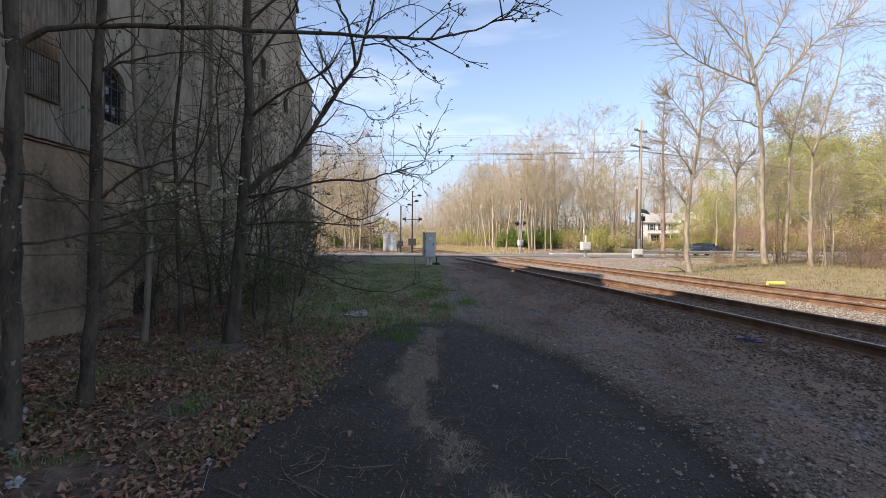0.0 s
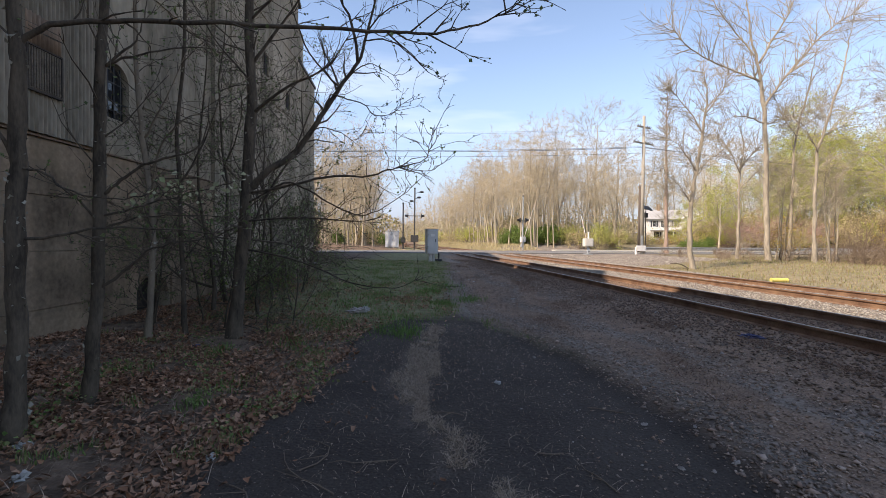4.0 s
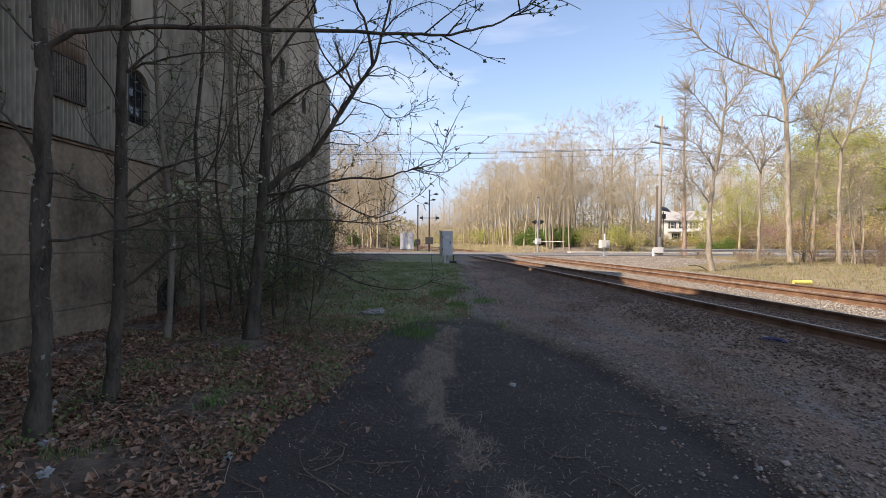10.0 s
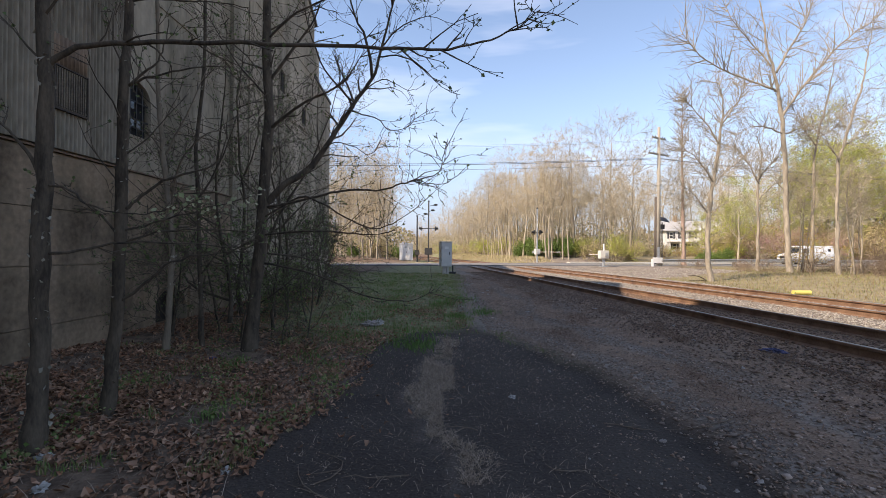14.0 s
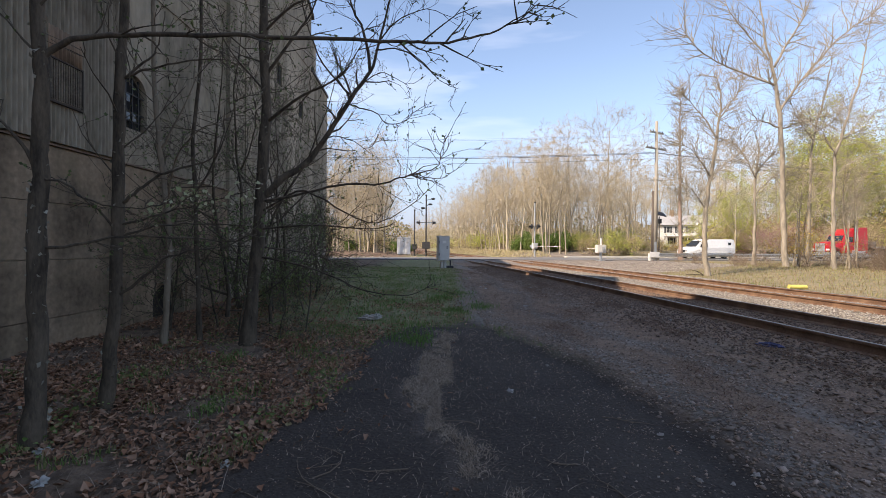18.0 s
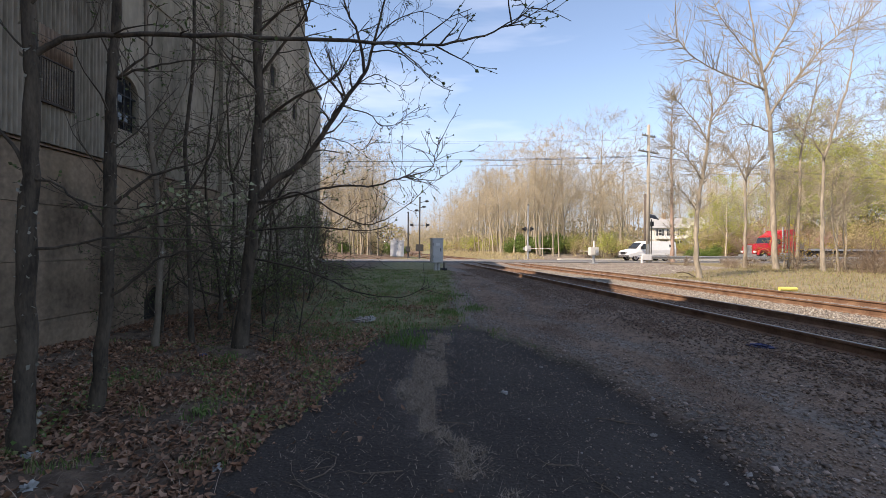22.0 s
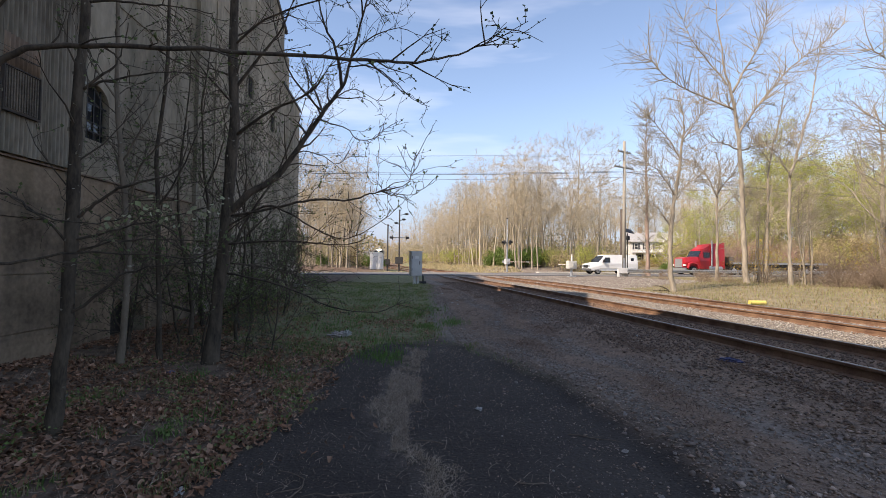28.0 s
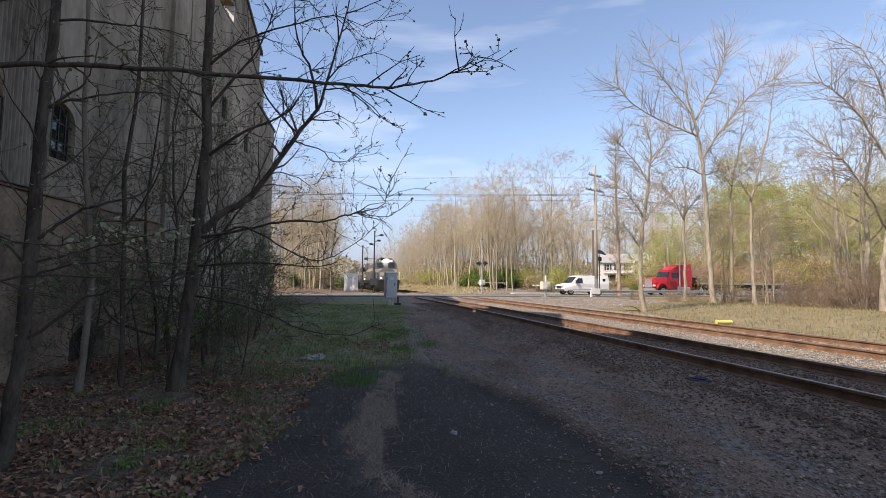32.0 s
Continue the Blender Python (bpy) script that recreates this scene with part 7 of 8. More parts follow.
# every vehicle drives along its own -x
def sedan():
    t = thing("car", "dark blue four-door saloon car driving over the crossing", "car")
    secs = [(-2.35, shell(0.66, 0.32, 0.72, 0.5, 0.62, 0.62)), (-2.2, shell(0.8, 0.25, 0.88, 0.58, 0.72, 0.74)), (-1.0, shell(0.86, 0.2, 0.91, 0.66, 0.76, 0.93)), (1.2, shell(0.86, 0.2, 0.91, 0.68, 0.78, 0.96)), (2.1, shell(0.82, 0.25, 0.88, 0.66, 0.72, 0.95)), (2.35, shell(0.7, 0.36, 0.76, 0.6, 0.64, 0.86))]
    part("body", loft(secs), M_NAVY, t, bevel=0.03)
    part("cabin", loft([(-1.05, shell(0.76, 0.9, 0.75, 0.92, 0.7, 0.94)), (-0.2, shell(0.77, 0.9, 0.66, 1.3, 0.5, 1.42)), (0.7, shell(0.77, 0.9, 0.66, 1.3, 0.5, 1.43)), (1.75, shell(0.74, 0.9, 0.72, 0.95, 0.66, 0.99))]), M_WIND, t, "tinted windows")
    part("roof", loft([(-0.3, shell(0.62, 1.33, 0.62, 1.36, 0.48, 1.44)), (0.75, shell(0.62, 1.33, 0.62, 1.36, 0.48, 1.45))]), M_NAVY, t)
    for x in (-0.55, 0.28, 1.0):
        part("pillar", Geo().box(x - 0.04, -0.74, 0.9, x + 0.04, 0.74, 1.36, pose(0, 0, 0)), M_NAVY, t)
    for s in (-1, 1):
        part("headlight", Geo().box(-2.32, s * 0.62 - 0.14, 0.55, -2.1, s * 0.62 + 0.14, 0.7), M_WHITE, t, "clear headlight")
        part("tail_light", Geo().box(2.2, s * 0.62 - 0.14, 0.66, 2.36, s * 0.62 + 0.14, 0.8), M_LAMPR, t)
        part("mirror", Geo().box(-0.75, s * 0.98 - 0.07, 0.92, -0.6, s * 0.98 + 0.07, 1.05), M_NAVY, t)
    return t, [wheel(t, x, s * 0.8, 0.33, 0.22) for x in (-1.45, 1.35) for s in (-1, 1)]


def cargo_van():
    t = thing("van", "white cargo van with short bonnet waiting at the crossing", "van")
    secs = [(-2.95, shell(0.8, 0.45, 0.9, 0.7, 0.8, 1.0)), (-2.75, shell(0.92, 0.38, 0.97, 0.75, 0.86, 1.12)), (-1.95, shell(0.96, 0.36, 1.0, 0.9, 0.9, 1.28)), (-1.85, shell(0.96, 0.36, 1.0, 0.95, 0.9, 1.3)), (-1.1, shell(0.97, 0.36, 1.0, 1.1, 0.8, 2.05)), (-0.8, shell(0.97, 0.36, 1.0, 1.2, 0.82, 2.14)), (2.7, shell(0.97, 0.36, 1.0, 1.2, 0.84, 2.16)), (2.92, shell(0.94, 0.42, 0.97, 1.2, 0.8, 2.08))]
    part("body", loft(secs), M_VAN, t, bevel=0.03)
    part("windscreen", Geo().add([(-1.86, -0.82, 1.36), (-1.86, 0.82, 1.36), (-1.2, 0.72, 1.99), (-1.2, -0.72, 1.99)], [(0, 1, 2, 3)]).add([(-1.9, -0.82, 1.33), (-1.9, 0.82, 1.33), (-1.24, 0.72, 2.0), (-1.24, -0.72, 2.0)], [(0, 1, 2, 3)]), M_WIND, t)
    for s in (-1, 1):
        part("side_window", Geo().add([(-1.5, s * 0.985, 1.28), (-0.55, s * 0.985, 1.28), (-0.55, s * 0.895, 1.84), (-1.1, s * 0.895, 1.84), (-1.5, s * 1.005, 1.28), (-0.55, s * 1.005, 1.28), (-0.55, s * 0.915, 1.84), (-1.1, s * 0.915, 1.84)], [(0, 1, 2, 3), (4, 5, 6, 7), (0, 1, 5, 4), (3, 2, 6, 7), (0, 3, 7, 4), (1, 2, 6, 5)]), M_WIND, t)
        part("rear_side_window", Geo().box(2.05, s * 0.93 - 0.02, 1.5, 2.4, s * 0.93 + 0.02, 1.8), M_WIND, t)
        part("headlight", Geo().box(-2.97, s * 0.66 - 0.16, 0.78, -2.8, s * 0.66 + 0.16, 0.98), M_GALV, t)
        part("mirror", Geo().box(-1.5, s * 1.16 - 0.09, 1.3, -1.36, s * 1.16 + 0.09, 1.6), M_BLACK, t)
        part("tail_light", Geo().box(2.86, s * 0.84 - 0.08, 0.9, 2.95, s * 0.84 + 0.08, 1.4), M_LAMPR, t)
    part("grille", Geo().box(-2.98, -0.45, 0.68, -2.85, 0.45, 0.98), M_BLACK, t)
    part("front_bumper", Geo().box(-3.05, -0.92, 0.42, -2.8, 0.92, 0.62), M_STEEL, t, bevel=0.03)
    part("rear_bumper", Geo().box(2.85, -0.9, 0.42, 3.05, 0.9, 0.6), M_STEEL, t, bevel=0.03)
    part("side_rub_strip", Geo().box(-1.8, -1.02, 0.62, 2.6, 1.02, 0.68), M_CASE, t)
    return t, [wheel(t, x, s * 0.84, 0.37, 0.24) for x in (-2.0, 1.6) for s in (-1, 1)]


def semi_truck():
    t = thing("truck", "red conventional lorry with an empty flatbed trailer", "truck")
    part("bonnet", loft([(0.0, shell(0.7, 0.9, 0.85, 1.4, 0.7, 1.85)), (0.25, shell(0.8, 0.75, 0.95, 1.45, 0.78, 1.98)), (1.9, shell(0.95, 0.7, 1.05, 1.5, 0.85, 2.1))]), M_RED, t, bevel=0.03)
    part("grille", Geo().box(-0.05, -0.6, 0.85, 0.05, 0.6, 1.85), M_GALV, t, bevel=0.02)
    part("bumper", Geo().box(-0.22, -1.2, 0.4, 0.1, 1.2, 0.8), M_GALV, t, bevel=0.05)
    part("cab", loft([(1.9, shell(1.05, 0.7, 1.1, 1.5, 1.0, 2.0)), (2.35, shell(1.08, 0.7, 1.12, 1.6, 0.95, 2.85)), (3.5, shell(1.08, 0.7, 1.12, 1.6, 0.98, 3.0))]), M_RED, t, bevel=0.03)
    part("sleeper", loft([(3.5, shell(1.15, 0.7, 1.2, 1.6, 1.1, 3.55)), (5.3, shell(1.15, 0.7, 1.2, 1.6, 1.1, 3.75))]), M_RED, t, bevel=0.04)
    part("roof_fairing", loft([(2.5, shell(0.9, 2.85, 0.88, 2.9, 0.85, 2.95)), (3.6, shell(1.0, 2.9, 1.0, 3.1, 0.95, 3.55))]), M_RED, t)
    part("windscreen", Geo().add([(1.93, -0.92, 2.08), (1.93, 0.92, 2.08), (2.3, 0.86, 2.78), (2.3, -0.86, 2.78), (1.88, -0.92, 2.08), (1.88, 0.92, 2.08), (2.25, 0.86, 2.78), (2.25, -0.86, 2.78)], [(4, 5, 6, 7), (0, 1, 5, 4), (3, 2, 6, 7), (0, 3, 7, 4), (1, 2, 6, 5)]), M_WIND, t)
    for s in (-1, 1):
        part("side_window", Geo().box(2.45, s * 1.06 - 0.03, 2.0, 3.3, s * 1.06 + 0.03, 2.6), M_WIND, t)
        part("exhaust_stack", Geo().cyl((3.45, s * 1.22, 1.0), (3.45, s * 1.22, 4.0), 0.08, n=10), M_GALV, t)
        part("fuel_tank", Geo().cyl((3.2, s * 0.95, 0.75), (4.9, s * 0.95, 0.75), 0.32, n=14), M_GALV, t)
        part("wing", Geo().tube([(0.35, s * 1.05, 0.75), (0.55, s * 1.05, 1.2), (1.05, s * 1.05, 1.38), (1.6, s * 1.05, 1.2), (1.85, s * 1.05, 0.75)], [0.14] * 5, 8), M_RED, t)
        part("headlight", Geo().box(0.0, s * 0.88 - 0.15, 1.0, 0.16, s * 0.88 + 0.15, 1.2), M_WHITE, t)
    part("chassis", Geo().box(1.0, -0.45, 0.65, 8.4, 0.45, 0.95), M_BLACK, t)
    bed = part("flatbed", Geo().box(6.3, -1.28, 1.35, 20.3, 1.28, 1.47), M_STEEL, t, "long empty trailer deck")
    part("side_rail", Geo().box(6.3, -1.32, 1.28, 20.3, -1.28, 1.5).box(6.3, 1.28, 1.28, 20.3, 1.32, 1.5), M_GALV, bed)
    part("trailer_beam", Geo().box(6.8, -0.5, 0.85, 20.0, -0.35, 1.35).box(6.8, 0.35, 0.85, 20.0, 0.5, 1.35), M_BLACK, bed)
    part("headboard", Geo().box(6.3, -1.25, 1.47, 6.4, 1.25, 2.1), M_STEEL, bed)
    part("landing_leg", Geo().box(9.2, -0.95, 0.35, 9.4, -0.75, 1.35).box(9.2, 0.75, 0.35, 9.4, 0.95, 1.35), M_STEEL, bed)
    ws = []
    for x in (1.1, 6.6, 7.9, 17.2, 18.5):
        for s in (-1, 1):
            ws.append(wheel(t, x, s * 1.0, 0.5, 0.34))
    return t, ws


car, car_wheels = sedan()
van, van_wheels = cargo_van()
truck, truck_wheels = semi_truck()


# ---- train: it runs along its own -y ----
def locomotive(lead=True):
    t = thing("locomotive", "dark and cream diesel locomotive with a bright headlight" if lead else "dark diesel locomotive coupled behind the leading one", "locomotive")
    part("frame", Geo().box(-1.5, 0.3, 1.05, 1.5, 21.5, 1.55), M_BLACK, t, bevel=0.03)
    part("short_hood", Geo().prism([(-0.95, 1.55), (0.95, 1.55), (0.95, 2.75), (0.6, 3.0), (-0.6, 3.0), (-0.95, 2.75)], 1.3, 2.9, "y"), M_LOCO, t)
    part("nose_band", Geo().box(-0.97, 1.27, 2.1, 0.97, 1.3, 2.6), M_CREAM, t)
    part("cab_band", Geo().box(-1.52, 2.86, 2.55, 1.52, 2.9, 3.0), M_CREAM, t)
    part("cab", Geo().prism([(-1.5, 1.55), (1.5, 1.55), (1.5, 3.7), (0.8, 4.5), (-0.8, 4.5), (-1.5, 3.7)], 2.9, 5.3, "y"), M_LOCO, t)
    for s in (-1, 1):
        part("windscreen", Geo().box(s * 0.75 - 0.42, 2.86, 3.2, s * 0.75 + 0.42, 2.9, 3.85), M_WIND, t)
        part("side_window", Geo().box(s * 1.5 - 0.02, 3.4, 2.95, s * 1.5 + 0.02, 4.8, 3.65), M_WIND, t)
        part("handrail", Geo().tube([(s * 1.48, 0.5, 1.55), (s * 1.48, 0.5, 2.6), (s * 1.48, 1.2, 2.6)], [0.025] * 3, 6), M_WHITE, t)
        part("ditch_light", Geo().cyl((s * 0.95, 0.28, 1.75), (s * 0.95, 0.4, 1.75), 0.13, n=12), M_DITCH, t)
        part("number_board", Geo().box(s * 0.62 - 0.3, 2.84, 4.0, s * 0.62 + 0.3, 2.9, 4.25), M_WHITE, t)
    light = part("headlight", Geo().box(-0.28, 2.72, 3.98, 0.28, 2.9, 4.3), M_BLACK, t)
    for s in (-1, 1):
        part("lens", Geo().cyl((s * 0.16, 2.66, 4.14), (s * 0.16, 2.73, 4.14), 0.17, n=14), M_LAMP, light)
    part("long_hood", Geo().prism([(-0.95, 1.55), (0.95, 1.55), (0.95, 3.9), (0.6, 4.25), (-0.6, 4.25), (-0.95, 3.9)], 5.3, 20.6, "y"), M_LOCO, t)
    part("hood_stripe", Geo().box(-0.97, 5.4, 2.9, -0.952, 20.4, 3.35).box(0.952, 5.4, 2.9, 0.97, 20.4, 3.35), M_CREAM, t)
    for k in range(8):
        part("hood_door", Geo().box(-0.985, 6.0 + k * 1.7, 1.75, -0.96, 7.4 + k * 1.7, 2.8).box(0.96, 6.0 + k * 1.7, 1.75, 0.985, 7.4 + k * 1.7, 2.8), M_LOCO, t)
    part("radiator", Geo().box(-1.25, 17.2, 3.3, 1.25, 20.2, 4.3), M_LOCO, t, bevel=0.05)
    part("pilot", Geo().prism([(-1.4, 0.35), (1.4, 0.35), (1.45, 1.3), (-1.45, 1.3)], 0.15, 0.35, "y"), M_BLACK, t)
    part("coupler", Geo().box(-0.15, -0.35, 0.8, 0.15, 0.3, 1.05), M_STEEL, t)
    part("fuel_tank", Geo().box(-1.35, 8.0, 0.35, 1.35, 13.0, 1.05), M_BLACK, t, bevel=0.08)
    for y0 in (2.2, 14.6):
        part("truck_frame", Geo().box(-1.25, y0, 0.35, -1.1, y0 + 4.6, 0.95).box(1.1, y0, 0.35, 1.25, y0 + 4.6, 0.95), M_BLACK, t)
        for k in range(3):
            for s in (-1, 1):
                part("wheel", Geo().cyl((s * 0.72, y0 + 0.7 + k * 1.6, 0.5), (s * 0.85, y0 + 0.7 + k * 1.6, 0.5), 0.5, n=20), M_STEEL, t)
    return t


def freight_car():
    t = thing("freight_car", "tan covered hopper car in the train", "freight car", group="freight cars")
    part("body", Geo().prism([(-1.2, 1.1), (1.2, 1.1), (1.55, 1.9), (1.55, 4.2), (0.9, 4.65), (-0.9, 4.65), (-1.55, 4.2), (-1.55, 1.9)], 0.8, 16.6, "y"), M_BOXCAR, t)
    for k in range(12):
        part("rib", Geo().box(-1.63, 1.3 + k * 1.32, 1.9, -1.55, 1.42 + k * 1.32, 4.2).box(1.55, 1.3 + k * 1.32, 1.9, 1.63, 1.42 + k * 1.32, 4.2), M_BOXCAR, t)
    part("running_board", Geo().box(-0.4, 0.8, 4.7, 0.4, 16.6, 4.75), M_GALV, t)
    part("sill", Geo().box(-0.3, -0.2, 0.8, 0.3, 17.6, 1.1), M_BLACK, t)
    for y in (1.6, 3.4, 13.9, 15.7):
        for s in (-1, 1):
            part("wheel", Geo().cyl((s * 0.72, y, 0.46), (s * 0.85, y, 0.46), 0.46, n=18), M_STEEL, t)
    return t


train = [(locomotive(True), 0.0), (locomotive(False), 22.4)]
fc = freight_car()
for k in range(6):
    train.append((fc if k == 0 else copy_thing(fc, Matrix()), 45.0 + 17.9 * k))


# ---- small things on the ground ----
M_SCRAP = material("weathered_paper", (0.42, 0.41, 0.38), 0.9, spread=0.3, scale=20.0, bump=0.3)
def lump(name, label, category, x, y, size, mat, seed, flat=0.5, dz=0.0, crumple=0.45, freq=2.6):
    rng = random.Random(seed)
    g = Geo().ball((0, 0, 0), 1.0, 16, 10)
    g.v = [tuple(Vector(p) * (1 + crumple * noise.noise(Vector(p) * freq + Vector((seed * 3.1, 0, 0))))) for p in g.v]
    g.v = [(p[0] * size[0], p[1] * size[1], p[2] * size[2] * (1 if p[2] > 0 else flat)) for p in g.v]
    ob = new(name, mesh_of(g, name, mat, crumple < 0.8))
    ob.matrix_basis = pose(x, y, ground_z(x, y) + size[2] * 0.3 + dz, 0, 0, rng.uniform(0, 180))
    return tagged(ob, label, category)


lump("rubbish_heap", "pale crumpled rubbish lying on the grass", "rubbish", -1.6, 10.1, (0.20, 0.12, 0.09), M_TRASH, 1, crumple=1.0, freq=3.5)
lump("plastic_bag", "white plastic bag on the rubbish", "rubbish", -1.42, 10.05, (0.08, 0.07, 0.07), M_SCRAP, 2, dz=0.05, crumple=1.3, freq=4.0)
lump("plastic_bag", "clear crumpled plastic bag among fallen leaves", "rubbish", -2.63, 3.03, (0.042, 0.032, 0.026), M_SCRAP, 3, crumple=1.5, freq=4.5)
lump("plastic_bag", "clear crumpled plastic scrap among fallen leaves", "rubbish", -3.0, 3.5, (0.05, 0.033, 0.024), M_SCRAP, 4, crumple=1.5, freq=4.5)
lump("plastic_bag", "flattened clear plastic scrap among fallen leaves", "rubbish", -2.75, 2.85, (0.05, 0.022, 0.012), M_SCRAP, 5, crumple=1.5, freq=4.5)
lump("blue_rag", "crumpled blue plastic sheet on the ballast", "rubbish", 4.45, 6.35, (0.13, 0.07, 0.035), M_BLUE, 6, crumple=1.3, freq=4.0)
lump("blue_scrap", "small blue plastic scrap under the trees", "rubbish", -3.3, 6.6, (0.07, 0.05, 0.03), M_BLUE, 7)
lump("white_scrap", "white litter scrap on the grass", "rubbish", -5.0, 20.5, (0.3, 0.15, 0.05), M_SCRAP, 8, crumple=1.3, freq=4.0)
for k, (x, y) in enumerate(((1.3, 16.2), (1.5, 16.6), (1.45, 15.8), (2.1, 11.8), (3.6, 11.2), (3.9, 10.9), (0.2, 17.8), (1.1, 19.0), (2.9, 15.4), (-1.6, 3.4), (0.75, 5.2), (4.2, 8.6))):
    lump("paper_scrap", "small torn pale paper scrap on the ground", "rubbish", x, y, (0.05, 0.03, 0.014), M_SCRAP, 120 + k, crumple=1.4, freq=4.2)
rng = random.Random(33)
for k in range(64):
    y = rng.uniform(2.8, 13)
    x = rng.uniform(1.7 if y < 6 else 1.0, 0.55 * track_x(y) + 1.2)
    s = 0.01 + 0.02 * rng.random() ** 2
    lump("rock", "pale loose rock lying on the gravel", "rock", x, y, (s, s * 0.75, s * 0.6), M_ROCK, 40 + k, crumple=0.9, freq=2.2)
for k in range(12):
    lump("pebble", "pale pebble lying on the asphalt path", "rock", rng.uniform(0.2, 1.7), rng.uniform(3, 6.5), (0.012, 0.009, 0.007), M_ROCK, 80 + k)


def marker():
    t = thing("yellow_marker", "yellow plastic pipe marker lying beside the track", "marker", at=pose(13.4, 17.6, ground_z(13.4, 17.6) + 0.1, 0, 0, -2))
    part("tube", Geo().cyl((-0.3, 0, 0), (0.3, 0, 0), 0.085, n=14), M_YEL, t)
    part("end_cap", Geo().cyl((-0.33, 0, 0), (-0.3, 0, 0), 0.09, n=14), M_YEL, t)


marker()


def fallen_twigs():
    rng = random.Random(91)
    spots = [(-0.9, 3.2, 0.7), (-0.6, 2.9, 0.8), (-0.25, 3.35, 0.5), (1.0, 3.45, 0.3), (0.2, 5.2, 0.4), (-1.0, 2.75, 0.6), (0.3, 4.2, 0.35), (1.5, 4.4, 0.5), (-1.9, 4.9, 0.9), (-2.1, 5.6, 1.1), (-1.7, 6.2, 0.8), (2.6, 4.2, 0.6), (0.1, 3.7, 0.3), (1.2, 2.9, 0.4), (-1.6, 5.0, 0.9), (-2.4, 5.2, 1.0)]
    for x, y, n in spots:
        g = Geo()
        a = rng.uniform(0, 6.28)
        p = Vector((x, y, ground_z(x, y) + 0.012))
        pts = [p]
        for _ in range(5):
            a += rng.gauss(0, 0.35)
            q = pts[-1] + Vector((math.cos(a), math.sin(a), 0)) * (n / 5)
            q.z = ground_z(q.x, q.y) + 0.012
            pts.append(q)
        g.tube(pts, [0.005, 0.005, 0.0045, 0.004, 0.003, 0.0015], 5)
        k = pts[2]
        g.tube([k, k + Vector((math.cos(a + 0.8), math.sin(a + 0.8), 0.01)) * n * 0.3], [0.005, 0.002], 4)
        tagged(new("fallen_twig", mesh_of(g, "fallen_twig", M_THICK)), "thin fallen twig lying on the ground", "twig", "fallen twigs")


fallen_twigs()


def foot_cavity():
    # dark bent shapes stand in for the shaded cavity at the trunk's foot
    for k, (pts, r) in enumerate((([(-2.3, 0.1, 0.62), (-1.6, 0.0, 0.66), (-0.9, 0.05, 0.5), (-0.35, 0.1, 0.22), (-0.1, 0.1, -0.05)], 0.065), ([(-0.9, 0.1, 0.45), (-0.5, -0.1, 0.2), (-0.45, -0.2, -0.05)], 0.06), ([(-2.0, 0.3, 0.1), (-1.1, 0.35, 0.12), (-0.2, 0.3, 0.08)], 0.06))):
        g = Geo().tube(pts, [r * (0.6 + 0.4 * i / len(pts)) for i in range(len(pts))], 8)
        ob = new("cavity_limb", mesh_of(g, "cavity_limb", M_BARKD, True))
        ob.matrix_basis = pose(14.75, 26.2, ground_z(14.6, 26.6)) @ Matrix.Scale(0.5, 4)
        tagged(ob, "dark limb shape standing in for a cavity at a tree's foot", "log", "fallen limbs")


foot_cavity()


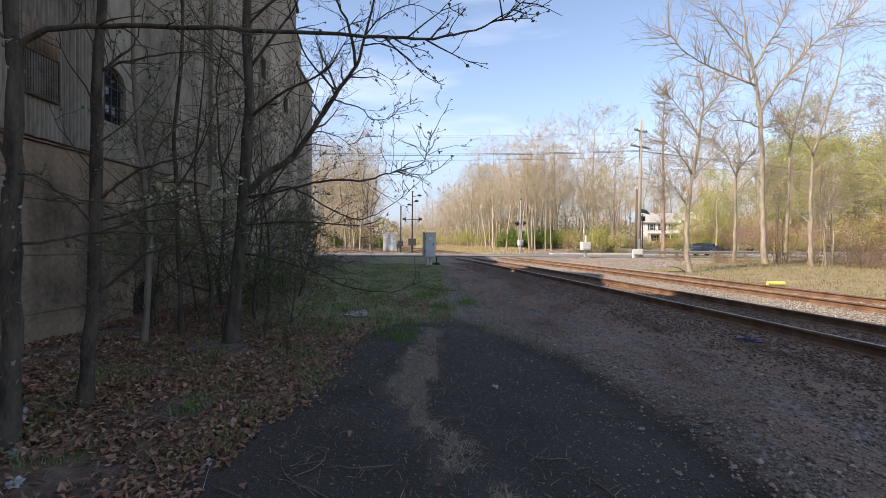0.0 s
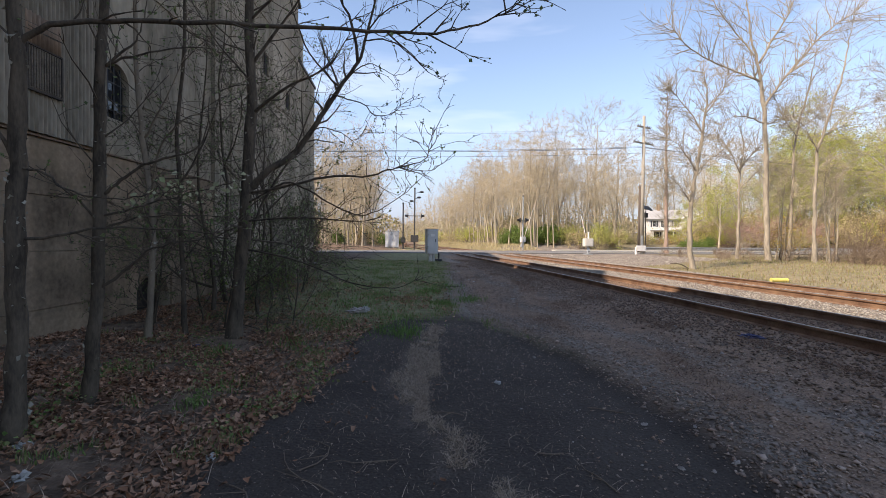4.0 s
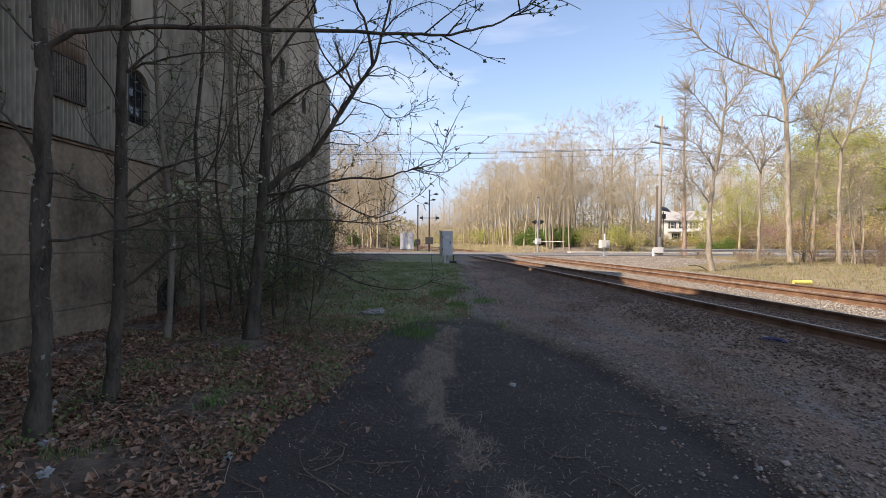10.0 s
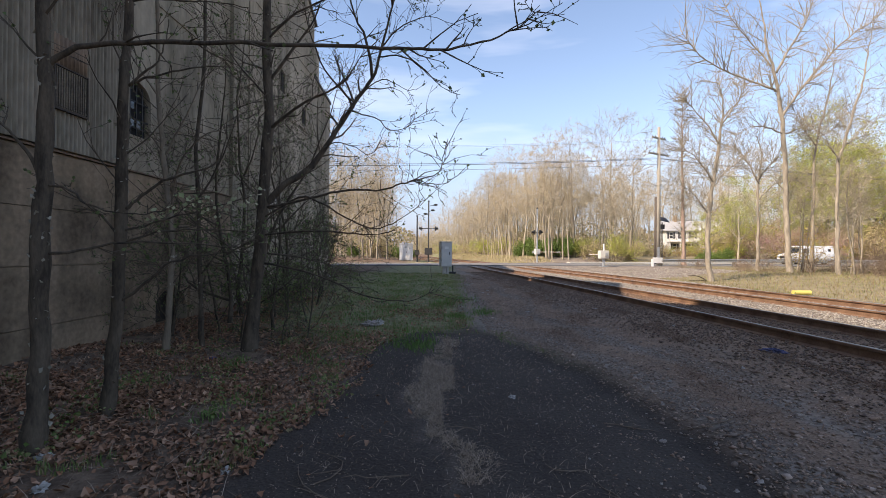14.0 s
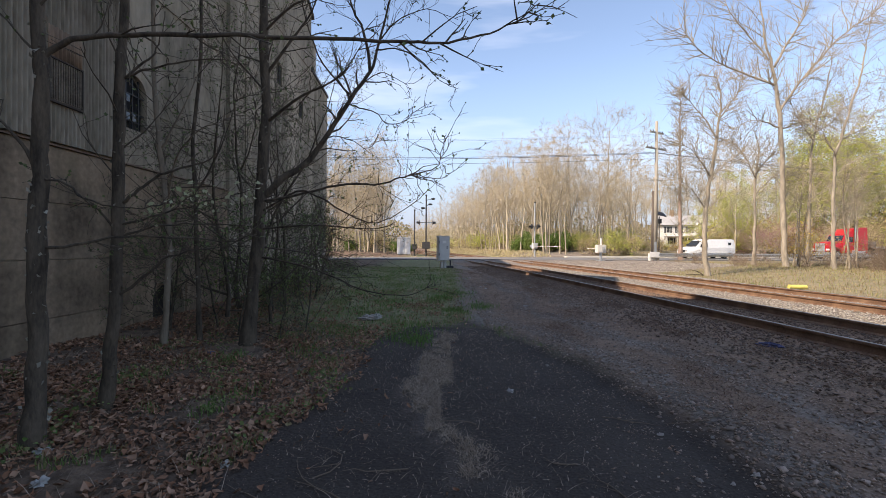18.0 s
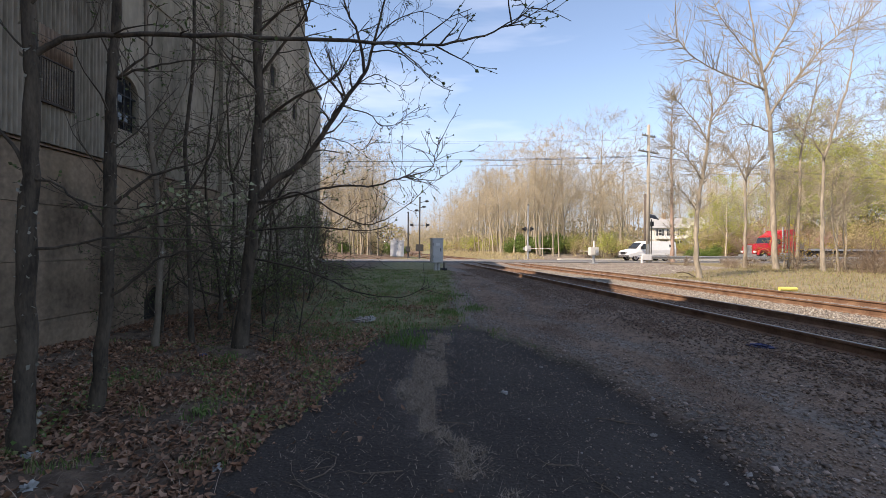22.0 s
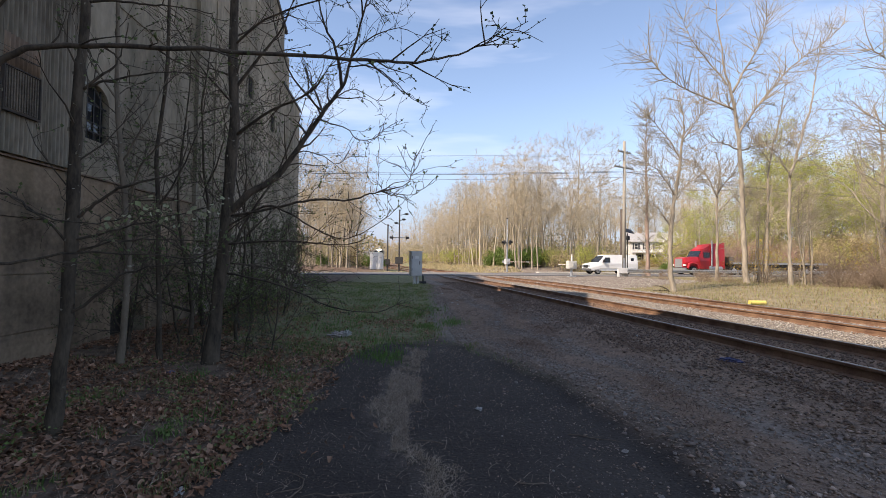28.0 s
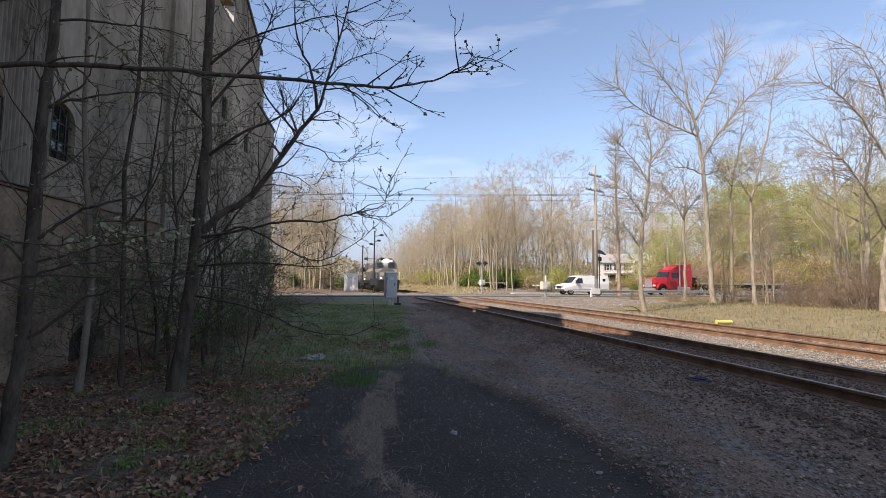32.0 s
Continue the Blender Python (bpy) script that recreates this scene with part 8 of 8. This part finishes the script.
# ---- what moves ----
def motions():
    lane = lambda x: 47.6 + 0.17 * x
    turn = math.degrees(math.atan(0.17))

    def drive(ob, wheels, rows, radius, lead):
        walk(ob, [(t, pose(x + lead, lane(x + lead), ROAD_Z + 0.005, 0, 0, turn)) for t, x in rows])
        for w in wheels:
            base = w.matrix_basis.translation.copy()
            keys, spin = [], 0.0
            fine = []
            for (t0, x0), (t1, x1) in zip(rows, rows[1:]):
                n = max(1, int(abs(x1 - x0) / radius / 1.2) + 1)
                fine += [(t0 + (t1 - t0) * k / n, x0 + (x1 - x0) * k / n) for k in range(n)]
            fine.append(rows[-1])
            x_start = fine[0][1]
            walk(w, [(t, Matrix.Translation(base) @ Matrix.Rotation((x - x_start) / radius, 4, "Y")) for t, x in fine])

    drive(car, car_wheels, [(0.0, 31.5), (1.0, 16.6), (2.0, 2.6), (3.0, -11.5), (4.5, -32.0), (6.0, -50.0), (8.0, -62.0), (32.0, -62.0)], 0.33, 0.0)
    drive(van, van_wheels, [(0.0, 118.0), (8.0, 84.0), (12.0, 53.0), (13.0, 45.5), (14.0, 39.1), (15.2, 33.6), (16.5, 29.6), (18.0, 26.7), (20.0, 23.4), (22.0, 20.5), (23.0, 19.5), (24.5, 18.9), (28.0, 18.75), (32.0, 18.7)], 0.37, 2.95)
    drive(truck, truck_wheels, [(0.0, 112.0), (10.0, 84.0), (14.0, 62.0), (16.5, 49.4), (18.0, 44.4), (20.0, 39.5), (22.0, 36.0), (23.0, 34.9), (25.0, 31.9), (26.5, 30.6), (28.0, 30.35), (32.0, 30.3)], 0.5, 0.2)
    # the train
    for ob, back in train:
        rows = []
        for k in range(0, 65):
            t = k * 0.5
            y = 61.0 + 15.5 * (32.0 - t) + back
            s = track_slope(y)
            rows.append((t, pose(track_x(y), y, RAIL_Z, 0, 0, -math.degrees(math.atan(s)))))
        walk(ob, rows)
    # gate arms: upright at first, level at nine seconds
    rows_a, rows_b = [], []
    for t, a in ((0.0, 82), (1.0, 78), (2.0, 72), (3.0, 66), (4.5, 60), (6.0, 48), (7.0, 30), (8.0, 12), (9.0, 1), (10.0, 0), (32.0, 0)):
        rows_a.append((t, Matrix.Translation(GATE_A) @ pose(0, 0, 0, 0, 0, 96) @ pose(0, 0, 0, 0, -a, 0)))
        rows_b.append((t, Matrix.Translation(GATE_B) @ pose(0, 0, 0, 0, 0, -66) @ pose(0, 0, 0, 0, -a, 0)))
    walk(arm_a, rows_a)
    walk(arm_b, rows_b)


motions()
